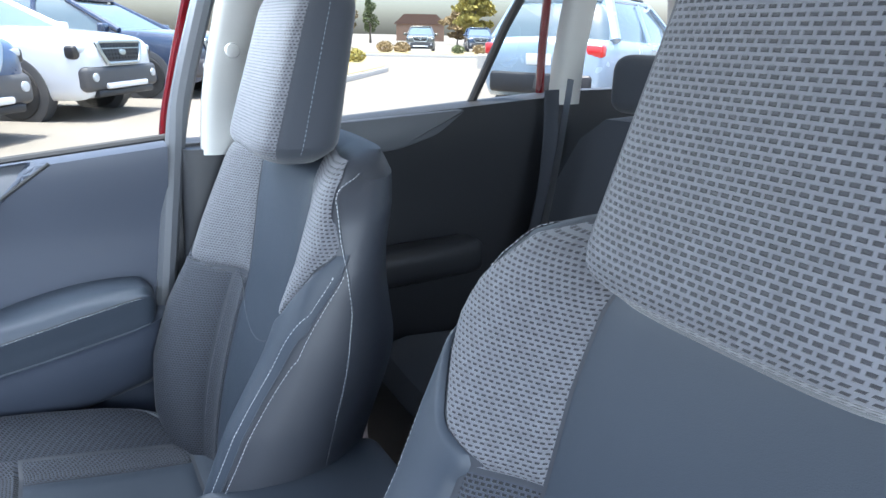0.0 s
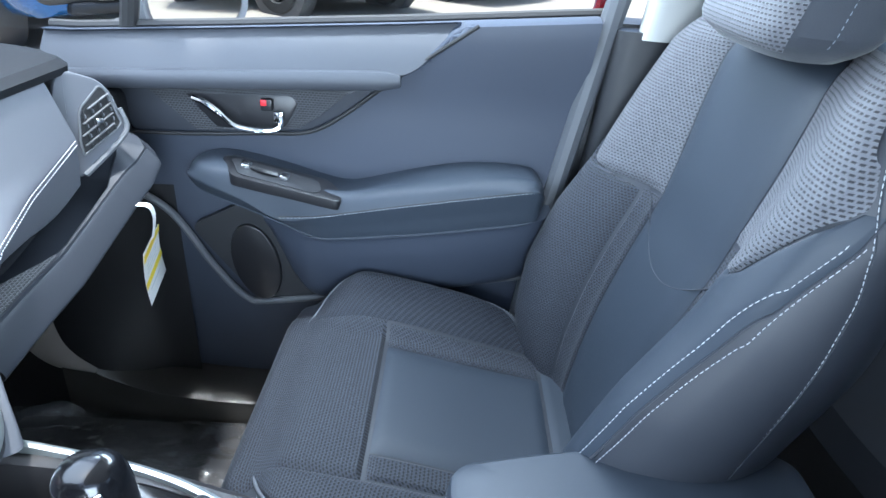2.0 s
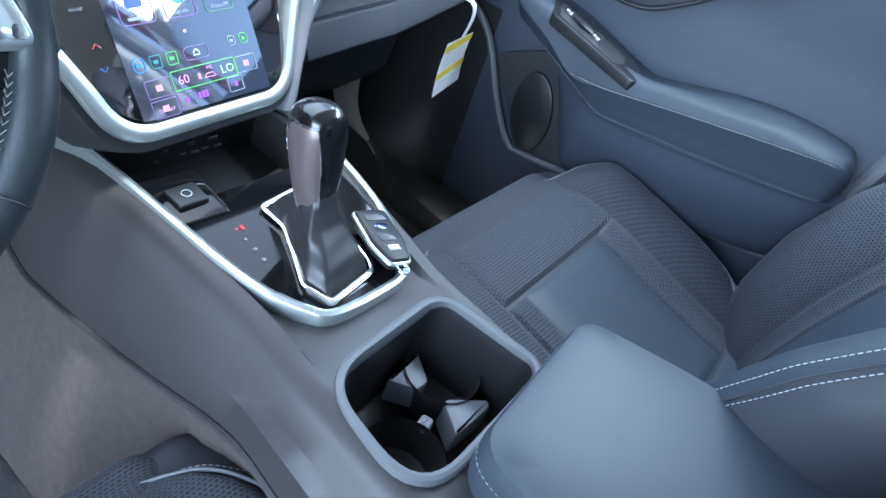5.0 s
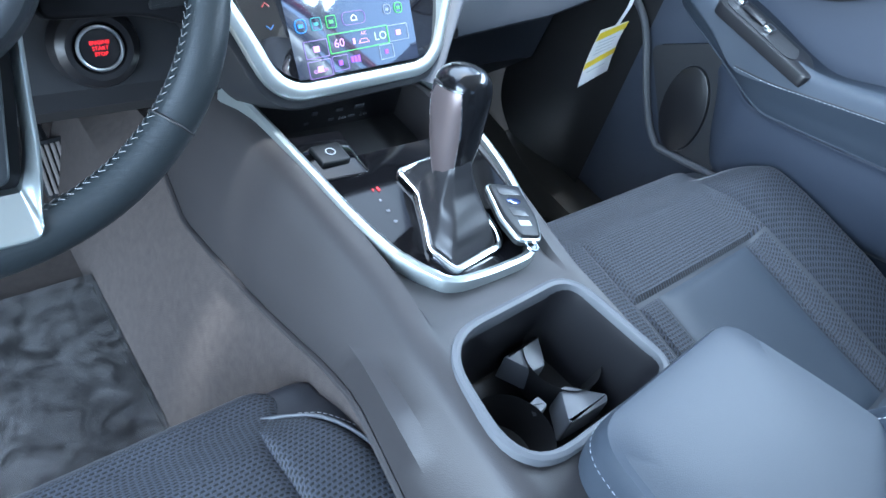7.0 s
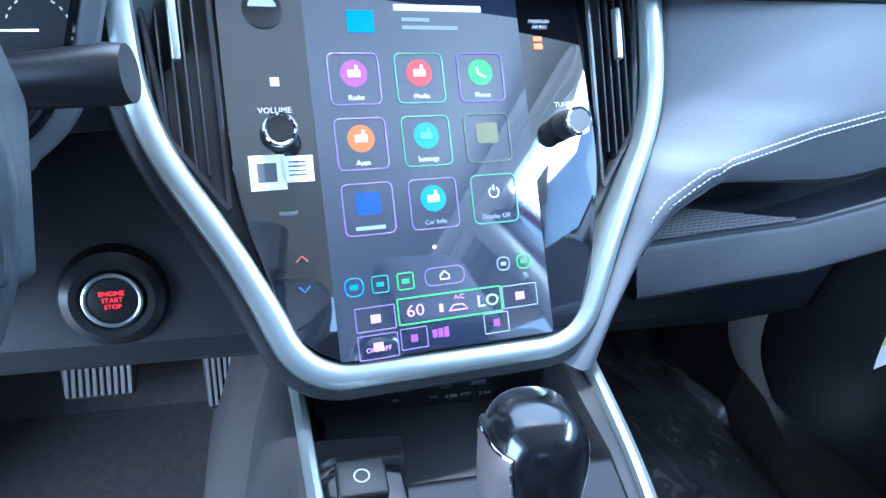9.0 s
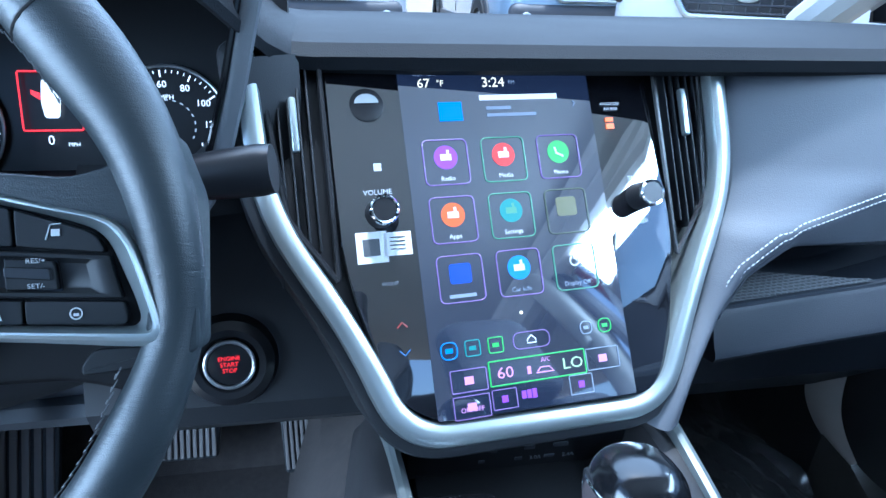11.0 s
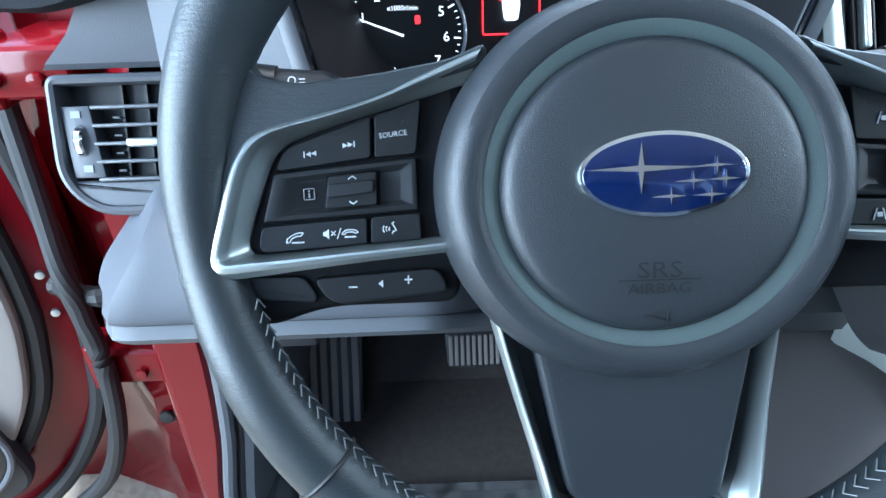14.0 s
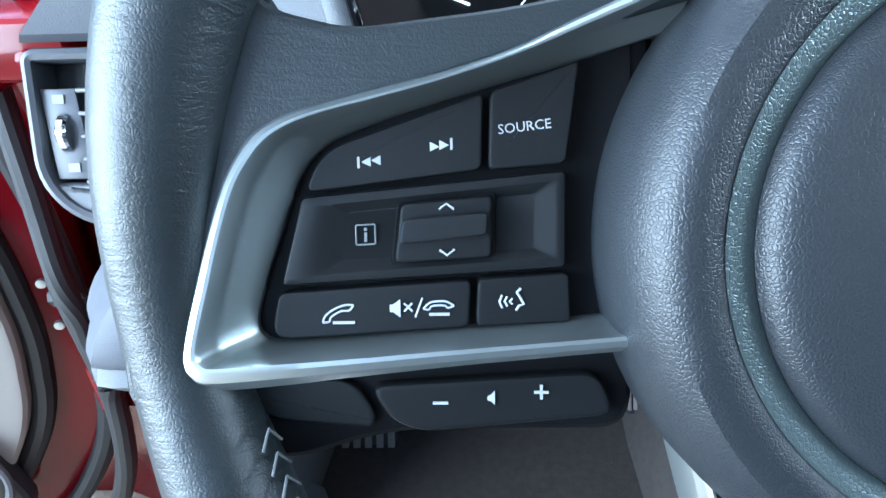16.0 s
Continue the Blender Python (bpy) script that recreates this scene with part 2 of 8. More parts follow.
def loft(sections, cap=True):
    """A closed skin through closed rings of points, with its ends closed."""
    me = grid(sections, close_u=True)
    if cap:
        bm = bmesh.new()
        bm.from_mesh(me)
        bm.verts.ensure_lookup_table()
        n, m = len(sections), len(sections[0])
        bm.faces.new([bm.verts[k] for k in range(m)][::-1])
        bm.faces.new([bm.verts[(n - 1) * m + k] for k in range(m)])
        bmesh.ops.recalc_face_normals(bm, faces=bm.faces)
        bm.to_mesh(me)
        bm.free()
    return me


def box(cx, cy, cz, sx, sy, sz, r=0.0, seg=3, m=None):
    bm = bmesh.new()
    bmesh.ops.create_cube(bm, size=1, matrix=(m or Matrix()) @ Matrix.Translation((cx, cy, cz)) @ Matrix.Diagonal((sx, sy, sz, 1)))
    if r:
        bmesh.ops.bevel(bm, geom=bm.edges[:], offset=r, segments=seg, affect='EDGES', profile=0.5)
    return bm


def join(*bms):
    out = bms[0]
    for b in bms[1:]:
        me = bpy.data.meshes.new("tmp")
        b.to_mesh(me)
        b.free()
        out.from_mesh(me)
        bpy.data.meshes.remove(me)
    return out


def prism(pts, h0, h1, r=0.0, seg=2, m=None):
    """A flat outline (x, y) raised from h0 to h1, its top edge rounded."""
    bm = bmesh.new()
    lo = [bm.verts.new((x, y, h0)) for x, y in pts]
    hi = [bm.verts.new((x, y, h1)) for x, y in pts]
    n = len(pts)
    bm.faces.new(lo[::-1])
    top = bm.faces.new(hi)
    for i in range(n):
        bm.faces.new((lo[i], lo[(i + 1) % n], hi[(i + 1) % n], hi[i]))
    bmesh.ops.recalc_face_normals(bm, faces=bm.faces)
    if r:
        bmesh.ops.bevel(bm, geom=list(top.edges), offset=r, segments=seg, affect='EDGES', profile=0.5)
    if m is not None:
        bm.transform(m)
    return bm


def pad(pts, h0, h1, r, m=None):
    """A flat outline raised from h0 to h1 with a soft upper edge."""
    P = [Vector((x, y)) for x, y in pts]
    k = len(P)
    turn = sum(P[i - 1].cross(P[i]) for i in range(k))
    nor = []
    for i in range(k):
        d = P[(i + 1) % k] - P[i - 1]
        q = Vector((-d.y, d.x)).normalized()
        nor.append(q if turn > 0 else -q)
    rings = [[(*(p + q * a), z) for p, q in zip(P, nor)] for a, z in ((0, h0), (0, h1 - r), (0.12 * r, h1 - 0.5 * r), (0.45 * r, h1 - 0.12 * r), (r, h1), (1.12 * r, h1))]
    me = loft(rings)
    if m is not None:
        me.transform(m)
        if m.determinant() < 0:
            me.flip_normals()
    return me


def lip_skin(outer, crest, inner, heights, n=110):
    """A moulding with a rounded lip on its outer side and a lower plate inside; heights: (outer foot, outer edge, lip, plate, inner edge, inner foot) for a share along it."""
    o, c, i = smooth_path(outer, n), smooth_path(crest, n), smooth_path(inner, n)
    rows = []
    for k in range(n):
        a, m, b = np.array(o[k]), np.array(c[k]), np.array(i[k])
        f, e, l, p, q, g = heights(k / (n - 1))
        rows.append([(*a, f), (*a, e - 0.0006), (*(a + (m - a) * 0.10), e), (*(a + (m - a) * 0.45), e + (l - e) * 0.75), (*(a + (m - a) * 0.80), l - 0.0001), (*m, l - 0.0002), (*(m + (b - m) * 0.06), l - 0.0008),
                     (*(m + (b - m) * 0.22), p + (l - p) * 0.25), (*(m + (b - m) * 0.34), p), (*(m + (b - m) * 0.92), q), (*b, q - 0.0008), (*b, g)])
    return loft(rows)


def rounded(pts, r, seg=5):
    """An outline with its corners rounded; r: one radius, or one a corner."""
    out, n = [], len(pts)
    for i, p in enumerate(pts):
        p = Vector(p)
        a, b = (Vector(pts[i - 1]) - p), (Vector(pts[(i + 1) % n]) - p)
        k = min(r[i] if isinstance(r, (list, tuple)) else r, a.length * 0.49, b.length * 0.49)
        p0, p1 = p + a.normalized() * k, p + b.normalized() * k
        for s in range(seg + 1):
            t = s / seg
            out.append(tuple(p0 * (1 - t) ** 2 + p * 2 * t * (1 - t) + p1 * t * t))
    return out


def smooth_path(pts, n=40, closed=False):
    """A Catmull-Rom curve through points."""
    P = [np.array(p, float) for p in pts]
    k = len(P)
    out = []
    segs = k if closed else k - 1
    for s in np.linspace(0, segs, n, endpoint=not closed):
        i = min(int(s), segs - 1)
        t = s - i
        g = (lambda j: P[j % k]) if closed else (lambda j: P[max(0, min(k - 1, j))])
        p0, p1, p2, p3 = g(i - 1), g(i), g(i + 1), g(i + 2)
        out.append(0.5 * (2 * p1 + (p2 - p0) * t + (2 * p0 - 5 * p1 + 4 * p2 - p3) * t * t + (3 * p1 - p0 - 3 * p2 + p3) * t ** 3))
    return out


def tube(path, radius, n=10, closed=False, flat=1.0, up=(0, 0, 1)):
    """A round (or flattened) bar along a path; radius: a number or one a point."""
    P = np.array([np.array(p, float) for p in path])
    k = len(P)
    rings = []
    for i in range(k):
        if closed:
            d = P[(i + 1) % k] - P[i - 1]
        else:
            d = P[min(i + 1, k - 1)] - P[max(i - 1, 0)]
        d = d / (np.linalg.norm(d) + 1e-9)
        s = np.cross(d, up)
        s = s / (np.linalg.norm(s) + 1e-9)
        w = np.cross(s, d)
        r = radius[i] if hasattr(radius, "__len__") else radius
        rings.append([P[i] + r * (math.cos(a) * s + flat * math.sin(a) * w) for a in np.linspace(0, 2 * math.pi, n, endpoint=False)])
    if closed:
        return grid(rings, close_u=True, close_v=True)
    return loft(rings)


def bar(path, width, h0, h1, r=0.002, closed=False):
    """A flat-backed moulding along a path in the plane; width: one number or one a point."""
    P = [Vector((p[0], p[1])) for p in path]
    k = len(P)
    rings = []
    for i in range(k):
        d = (P[(i + 1) % k] - P[i - 1]) if closed else (P[min(i + 1, k - 1)] - P[max(i - 1, 0)])
        d.normalize()
        s = Vector((-d.y, d.x))
        w = (width[i] if hasattr(width, "__len__") else width) / 2
        q = min(r, w * 0.8)
        prof = [(-w, h0), (-w, h1 - q), (-w + 0.3 * q, h1 - 0.3 * q), (-w + q, h1), (0, h1 + 0.15 * q), (w - q, h1), (w - 0.3 * q, h1 - 0.3 * q), (w, h1 - q), (w, h0)]
        rings.append([(*(P[i] + s * a), b) for a, b in prof])
    return grid(rings, close_u=True, close_v=True) if closed else loft(rings)


def disc(r, h0, h1, n=48, bevel=0.0, m=None):
    return prism([(r * math.cos(a), r * math.sin(a)) for a in np.linspace(0, 2 * math.pi, n, endpoint=False)], h0, h1, bevel, 2, m)


def lathe(profile, n=64, m=None):
    """Turns an outline of (radius, height) round the z axis."""
    me = grid([[(r * math.cos(a), r * math.sin(a), h) for a in np.linspace(0, 2 * math.pi, n, endpoint=False)] for r, h in profile], close_u=True)
    if m is not None:
        me.transform(m)
    return me


def interp(x, xs, ys):
    return float(np.interp(x, xs, ys))


def sstep(a, b, x):
    t = min(1.0, max(0.0, (x - a) / (b - a)))
    return t * t * (3 - 2 * t)


def stitches(curve, normals=None, length=0.0042, gap=0.0019, r=0.00045, lift=0.0006):
    """Short thread stitches along a dense curve, as one mesh."""
    P = [np.array(p, float) for p in curve]
    d = [0.0]
    for a, b in zip(P, P[1:]):
        d.append(d[-1] + float(np.linalg.norm(b - a)))
    verts, faces = [], []
    pos = 0.0
    PA = np.array(P)

    def at(s):
        return np.array([np.interp(s, d, PA[:, k]) for k in range(3)])
    while pos + length < d[-1]:
        a, b = at(pos), at(pos + length)
        t = (b - a) / (np.linalg.norm(b - a) + 1e-9)
        s = np.cross(t, (0.3, -0.8, 0.52))
        s /= np.linalg.norm(s) + 1e-9
        w = np.cross(s, t)
        base = len(verts)
        for c, k in ((a, 0.5), (a + t * length * 0.2, 1.0), (b - t * length * 0.2, 1.0), (b, 0.5)):
            for ang in range(5):
                x = ang * 2 * math.pi / 5
                verts.append(tuple(c + r * k * (math.cos(x) * s + math.sin(x) * w)))
        for q in range(3):
            for ang in range(5):
                n2 = (ang + 1) % 5
                faces.append((base + q * 5 + ang, base + q * 5 + n2, base + q * 5 + 5 + n2, base + q * 5 + 5 + ang))
        faces.append(tuple(base + k for k in range(5))[::-1])
        faces.append(tuple(base + 15 + k for k in range(5)))
        pos += length + gap
    me = bpy.data.meshes.new("stitches")
    me.from_pydata(verts, [], faces)
    return me


def text(body, size, x, y, h, material, parent, align='CENTER', rot=0.0, wide=1.0, name="lettering"):
    """Raised lettering in the plane of its parent (x right, y up, h out)."""
    cu = bpy.data.curves.new("text", 'FONT')
    cu.body, cu.size, cu.align_x, cu.align_y = body, size, align, 'CENTER'
    cu.resolution_u = 2
    tmp = bpy.data.objects.new("text", cu)
    me = bpy.data.meshes.new_from_object(tmp)
    bpy.data.objects.remove(tmp)
    me.transform(Matrix.Translation((x, y, h)) @ Matrix.Rotation(rot, 4, 'Z') @ Matrix.Diagonal((wide, 1, 1, 1)))
    me.materials.clear()
    return part(name, me, material, parent, smooth=False)


def frame_at(origin, right, up):
    r, u = Vector(right).normalized(), Vector(up).normalized()
    n = r.cross(u).normalized()
    u = n.cross(r)
    m = Matrix((r, u, n)).transposed().to_4x4()
    m.translation = origin
    return m


def bmesh_of(me):
    bm = bmesh.new()
    bm.from_mesh(me)
    bpy.data.meshes.remove(me)
    return bm


# ---- seats ----
BZ = (0.55, 0.65, 0.75, 0.85, 0.95, 1.05, 1.12, 1.16, 1.185)
BW = (0.205, 0.245, 0.265, 0.276, 0.280, 0.278, 0.262, 0.236, 0.175)
BH = (0.045, 0.080, 0.092, 0.085, 0.062, 0.042, 0.030, 0.020, 0.010)


def back_point(u, v, lift=0.0):
    """The backrest's skin: u across (-1 to 1 the front, beyond that the flanks), v from its foot to its top."""
    z = 0.55 + v * 0.635
    w, h = interp(z, BZ, BW), interp(z, BZ, BH)
    q = max(0.0, (v - 0.9) / 0.1)
    rnd = 1 - math.sqrt(max(0.0, 1 - q * q))
    yc = -0.490 - 0.26 * (z - 0.6) + 0.012 * math.sin(max(0.0, 1 - abs(v - 0.3) / 0.3) * math.pi / 2) - 0.055 * rnd
    a, s = min(abs(u), 1.0), (1 if u >= 0 else -1)
    bump = sstep(0.42, 0.84, a)
    if a > 0.86:
        k = (a - 0.86) / 0.14
        bump -= 0.42 * (1 - math.sqrt(max(0.0, 1 - k * k)))
    x, y = w * (a - 0.02 * a * a), yc + h * bump - 0.010 * (1 - a * a)
    if abs(u) > 1:
        k = (abs(u) - 1) / 0.6
        x = w * (0.98 + 0.05 * math.sin(k * math.pi) - 0.16 * k ** 3)
        y = y - k * (0.135 + h * 0.5 - 0.055 * sstep(0.88, 1.08, z) - 0.060 * rnd)
    return np.array((s * x, y + lift, z + lift * 0.25))


OUTER = [1]


def cushion_point(u, v, lift=0.0):
    """The cushion's skin: v from its back (0) to its front edge (0.8) and down the front (1)."""
    a, s = min(abs(u), 1.0), (1 if u >= 0 else -1)
    if v <= 0.8:
        k = v / 0.8
        y = -0.51 + 0.470 * k
        z = 0.575 + 0.062 * sstep(0.0, 0.85, k) - 0.006 * math.sin(k * math.pi)
        rr = sstep(0.88, 1.0, k)
        z -= 0.016 * rr
    else:
        k = (v - 0.8) / 0.2
        ang = k * math.radians(100)
        y = -0.040 + 0.035 * math.sin(ang)
        z = 0.621 - 0.05 * (1 - math.cos(ang)) - 0.08 * k * k
    w = 0.262 - 0.028 * sstep(0.55, 1.0, v) - 0.02 * (1 - sstep(0, 0.2, v))
    h = 0.064 * (1 - sstep(0.62, 0.80, v)) * (0.6 + 0.4 * sstep(0.0, 0.35, v))
    h *= 1.0 if s == OUTER[0] else 0.08
    bump = sstep(0.5, 0.86, a)
    if a > 0.84:
        k = (a - 0.84) / 0.16
        bump -= 0.6 * (1 - math.sqrt(max(0.0, 1 - k * k)))
        z -= 0.018 * (1 - math.sqrt(max(0.0, 1 - k * k)))
    x = w * a
    z += h * bump
    if abs(u) > 1:
        k = (abs(u) - 1) / 0.6
        x = w * (1 + 0.03 * math.sin(k * math.pi) - 0.1 * k * k)
        z -= k * 0.15
    return np.array((s * x, y + (lift if v > 0.8 else 0), z + (lift if v < 0.95 else 0)))


def patch(fn, u0, u1, v0, v1, nu=18, nv=40, puff=0.004, edge=0.12, base=0.0006):
    """A sewn panel on a skin, between two seams in u (functions of v) and two in v (functions of the share across)."""
    P, UV = [], []
    fu0 = u0 if callable(u0) else (lambda v: u0)
    fu1 = u1 if callable(u1) else (lambda v: u1)
    fv0 = v0 if callable(v0) else (lambda s: v0)
    fv1 = v1 if callable(v1) else (lambda s: v1)
    for i in range(nv + 1):
        t = i / nv
        row, ruv = [], []
        for j in range(nu + 1):
            s = j / nu
            v = fv0(s) + (fv1(s) - fv0(s)) * t
            u = fu0(v) + (fu1(v) - fu0(v)) * s
            e = min(s, 1 - s) / edge
            f = min(t, 1 - t) / (edge * 0.5)
            k = math.sqrt(min(1.0, max(0.0, e))) * math.sqrt(min(1.0, max(0.0, f)))
            p = fn(u, v, base + puff * k)
            row.append(p)
            ruv.append((p[0] if abs(u) <= 1 else p[1] * 1.0, 0.0))
        P.append(row)
        UV.append(ruv)
    PA = np.array(P)
    C = np.concatenate([np.zeros((nv + 1, 1)), np.cumsum(np.linalg.norm(np.diff(PA, axis=1), axis=2), axis=1)], axis=1)
    UV = [[(C[i][j], PA[i][j][1] - PA[i][j][2] if fn is cushion_point else PA[i][j][2]) for j in range(nu + 1)] for i in range(nv + 1)]
    return grid(PA, uv=UV)


def curve_on(fn, uf, v0, v1, n=60, lift=0.003):
    return [fn(uf(v) if callable(uf) else uf, v, lift) for v in np.linspace(v0, v1, n)]


def car_seat(label, m, outer, drop=(0, 0, 0), inset=0.37):
    """A front seat; outer: the side (1 or -1) on which the door lies."""
    OUTER[0] = outer
    seat = thing("car_seat", label, "car seat", m, group="front seats")
    us = np.linspace(-1.6, 1.6, 65)
    rows = []
    for v in np.linspace(0, 1, 50):
        ring = [back_point(u, v) for u in us]
        p0, p1 = ring[-1], ring[0]
        ring += [p0 * (1 - k) + p1 * k + np.array((0, -0.012 * math.sin(k * math.pi), 0)) for k in np.linspace(0, 1, 12)[1:-1]]
        rows.append(ring)
    backrest = part("backrest", loft(rows), M_SIDE, seat, "leatherette backrest shell with slim side panels, darkened for flank shade")
    cus = []
    for v in np.linspace(0, 1, 46):
        ring = [cushion_point(u, v) for u in us]
        p0, p1 = ring[-1], ring[0]
        ring += [p0 * (1 - k) + p1 * k for k in np.linspace(0, 1, 12)[1:-1]]
        cus.append(ring)
    cushion = part("seat_cushion", loft(cus), M_SIDE, seat, "leatherette seat cushion base, darkened for flank shade")
    cushion.location = drop
    ins = lambda v: 0.385 + 0.14 * sstep(0.50, 1.0, v)
    ins_in = lambda v: inset + 0.02 * sstep(0.6, 0.9, v)
    seam_a, seam_b = (ins_in, ins) if outer > 0 else (ins, ins_in)
    part("center_panel", patch(back_point, lambda v: -seam_a(v), seam_b, 0.02, 0.985, 24, 60, 0.005), M_LEATHER, backrest, "smooth slate leatherette centre panel")
    arc = [back_point(u, 0.60 - 0.11 * math.cos(u / 0.52 * math.pi / 2) * 1.0, 0.0052) for u in np.linspace(-0.50, 0.50, 30)]
    part("seam", tube(arc, 0.0009, 6), M_CLOTH, backrest)
    for s in (1, -1):
        inner = s != outer
        mid = ins_in if inner else ins
        strip = (lambda v: inset + 0.215) if inner else (lambda v: ins(v) + 0.17 - 0.04 * v)
        lo, hi = (0.645, 0.83) if inner else (0.585, 0.72)

        def border(v, lo=lo, hi=hi, inner=inner, strip=strip):
            """The seam between the knit shoulder and the side bolster."""
            if v < lo:
                return strip(v)
            if inner:
                return max(strip(v) - 0.02, 0.0) if v < 0.66 else interp(v, (lo, 0.70, 0.80, 0.825, 0.84, 0.90, 0.95), (0.60, 0.82, 0.965, 1.02, 1.075, 0.99, 0.965))
            return strip(v) + (0.90 - strip(v)) * min(1.0, (v - lo) / 0.02) + max(0.0, 0.15 * (v - lo - 0.02) / (hi - lo))

        def rim(v, inner=inner):
            """The stitched edge of the front, before the flank."""
            ease = lambda xs, ys: sum(interp(v + d, xs, ys) for d in (-0.05, -0.03, -0.01, 0.01, 0.03, 0.05)) / 6
            return ease((0.0, 0.15, 0.30, 0.40, 0.50, 0.60, 0.70, 0.79, 0.83, 1.0), (0.80, 0.87, 0.93, 0.952, 0.955, 0.968, 1.0, 1.12, 1.16, 1.16)) if inner else (1.03 + 0.03 * v)

        def side(f, s=s):
            return lambda v: s * f(v)
        part("shoulder_panel", patch(back_point, side(lambda v: mid(v) + 0.012), side(lambda v: min(1.05, border(v) - 0.008)), lo + 0.012, 0.985, 20, 70, 0.006), M_KNIT, backrest, "pale coarse knit shoulder panel")
        part("knit_strip", patch(back_point, side(lambda v: mid(v) + 0.012), side(lambda v: strip(v) - 0.008), 0.03, lo + 0.004, 10, 40, 0.004), M_KNIT2, backrest, "fine knit strip beside the centre panel")
        part("side_bolster", patch(back_point, side(lambda v: min(rim(v) - 0.012, border(v) + 0.008)), side(lambda v: rim(v) - 0.004), 0.03, hi, 20, 70, 0.006), M_LEATHER if inner else M_KNIT2, backrest,
             "smooth slate leatherette side bolster with stitching" if inner else "fine knit side bolster")
        soft = lambda v, xs, ys: sum(interp(v + d, xs, ys) for d in (-0.02, -0.01, 0.0, 0.01, 0.02)) / 5
        edge = (lambda v: soft(v, (0.08, 0.30, 0.45, 0.60, 0.72, 0.80, 0.86, 0.93, 0.96, 0.975, 0.985), (1.42, 1.36, 1.31, 1.255, 1.24, 1.15, 1.06, 0.985, 0.985, 1.08, 1.35))) if inner else (lambda v: rim(v) + 0.012 + 0.10 * max(0, v - 0.78))
        curves = [stitches(curve_on(back_point, side(edge), 0.08 if inner else 0.03, 0.97 if inner else 0.93, 240, 0.0022))]
        if inner:
            curves.append(stitches(curve_on(back_point, side(lambda v: rim(v) - 0.030), 0.05, hi - 0.035, 180, 0.0062)))
            curves.append(stitches(curve_on(back_point, side(lambda v: rim(v) + 0.022), 0.05, hi - 0.035, 180, 0.0026)))
            part("seam", tube(curve_on(back_point, side(lambda v: rim(v) + 0.0), 0.05, hi, 90, 0.0015), 0.0012, 6), M_CLOTH, backrest)
            part("seam", tube(curve_on(back_point, side(edge), 0.08, 0.97, 120, 0.0006), 0.0009, 6), M_CLOTH, backrest)
        bm = bmesh.new()
        for c in curves:
            bm.from_mesh(c)
        tagged(part("stitching", bm, M_THREAD, backrest, "pale contrast stitching"), kind="stuff")
    # cushion panels
    part("front_panel", patch(cushion_point, lambda v: -0.63 - 0.16 * sstep(0.70, 0.80, v), lambda v: 0.63 + 0.16 * sstep(0.70, 0.80, v), 0.545, 0.97, 40, 40, 0.005, 0.04), M_KNIT2, cushion, "fine knit panel along the front edge")
    part("center_panel", patch(cushion_point, -0.44, 0.44, 0.10, 0.535, 24, 40, 0.005), M_LEATHER, cushion, "smooth slate leatherette centre panel")
    part("rear_panel", patch(cushion_point, -0.62, 0.62, -0.02, 0.09, 24, 8, 0.003), M_LEATHER, cushion)
    for s in (1, -1):
        def side(f, s=s):
            return lambda v: s * f
        part("knit_strip", patch(cushion_point, s * 0.452, s * 0.615, 0.10, 0.535, 8, 40, 0.004), M_KNIT2, cushion, "fine knit strip beside the centre panel")
        out = lambda v: interp(v, (0.10, 0.14, 0.20, 0.30, 0.45, 0.60, 0.68, 0.73, 0.76, 0.775), (0.64, 0.74, 0.86, 0.95, 0.99, 0.96, 0.90, 0.82, 0.73, 0.64))
        part("side_bolster", patch(cushion_point, s * 0.63, lambda v: s * out(v), 0.102, 0.774, 18, 60, 0.006), M_KNIT2, cushion, "fine knit side bolster")
        edge = smooth_path([tuple(cushion_point(s * (out(v) + 0.012), v, 0.0035)) for v in (0.10, 0.13, 0.17, 0.23, 0.30, 0.40, 0.50, 0.58, 0.64, 0.69, 0.725, 0.75, 0.765, 0.775)], 90)
        part("piping", tube(edge, 0.0021, 8), M_PIPE, cushion, "slate piping round the bolster")
        bm = bmesh.new()
        bm.from_mesh(stitches(curve_on(cushion_point, lambda v: s * (out(v) + 0.045), 0.11, 0.75, 160, 0.0022)))
        bm.from_mesh(stitches(curve_on(cushion_point, s * 1.20, 0.06, 0.80, 100, 0.0015)))
        tagged(part("stitching", bm, M_THREAD, cushion, "pale contrast stitching"), kind="stuff")
    # headrest
    rest = []
    for v in np.linspace(0, 1, 30):
        z = 1.158 + 0.254 * v
        w = 0.132 * (1 - 0.12 * v) * math.sqrt(max(0.02, 1 - max(0, (v - 0.80) / 0.2) ** 2.4)) * (1 - 0.25 * max(0.0, (0.12 - v) / 0.12) ** 2)
        yc = -0.618 - 0.066 * v
        d = (0.062 - 0.018 * v) * math.sqrt(max(0.05, 1 - max(0, (v - 0.75) / 0.25) ** 2.4)) * (1 - 0.4 * max(0.0, (0.12 - v) / 0.12) ** 2)
        rest.append([(w * math.copysign(abs(math.cos(a)) ** 0.55, math.cos(a)), yc + d * math.copysign(abs(math.sin(a)) ** 0.75, math.sin(a)), z) for a in np.linspace(0, 2 * math.pi, 48, endpoint=False)])
    head = part("headrest", loft(rest), M_CLOTH, seat, "dark cloth headrest with a knit front")

    def head_front(u, v, lift=0.0):
        z = 1.158 + 0.254 * v
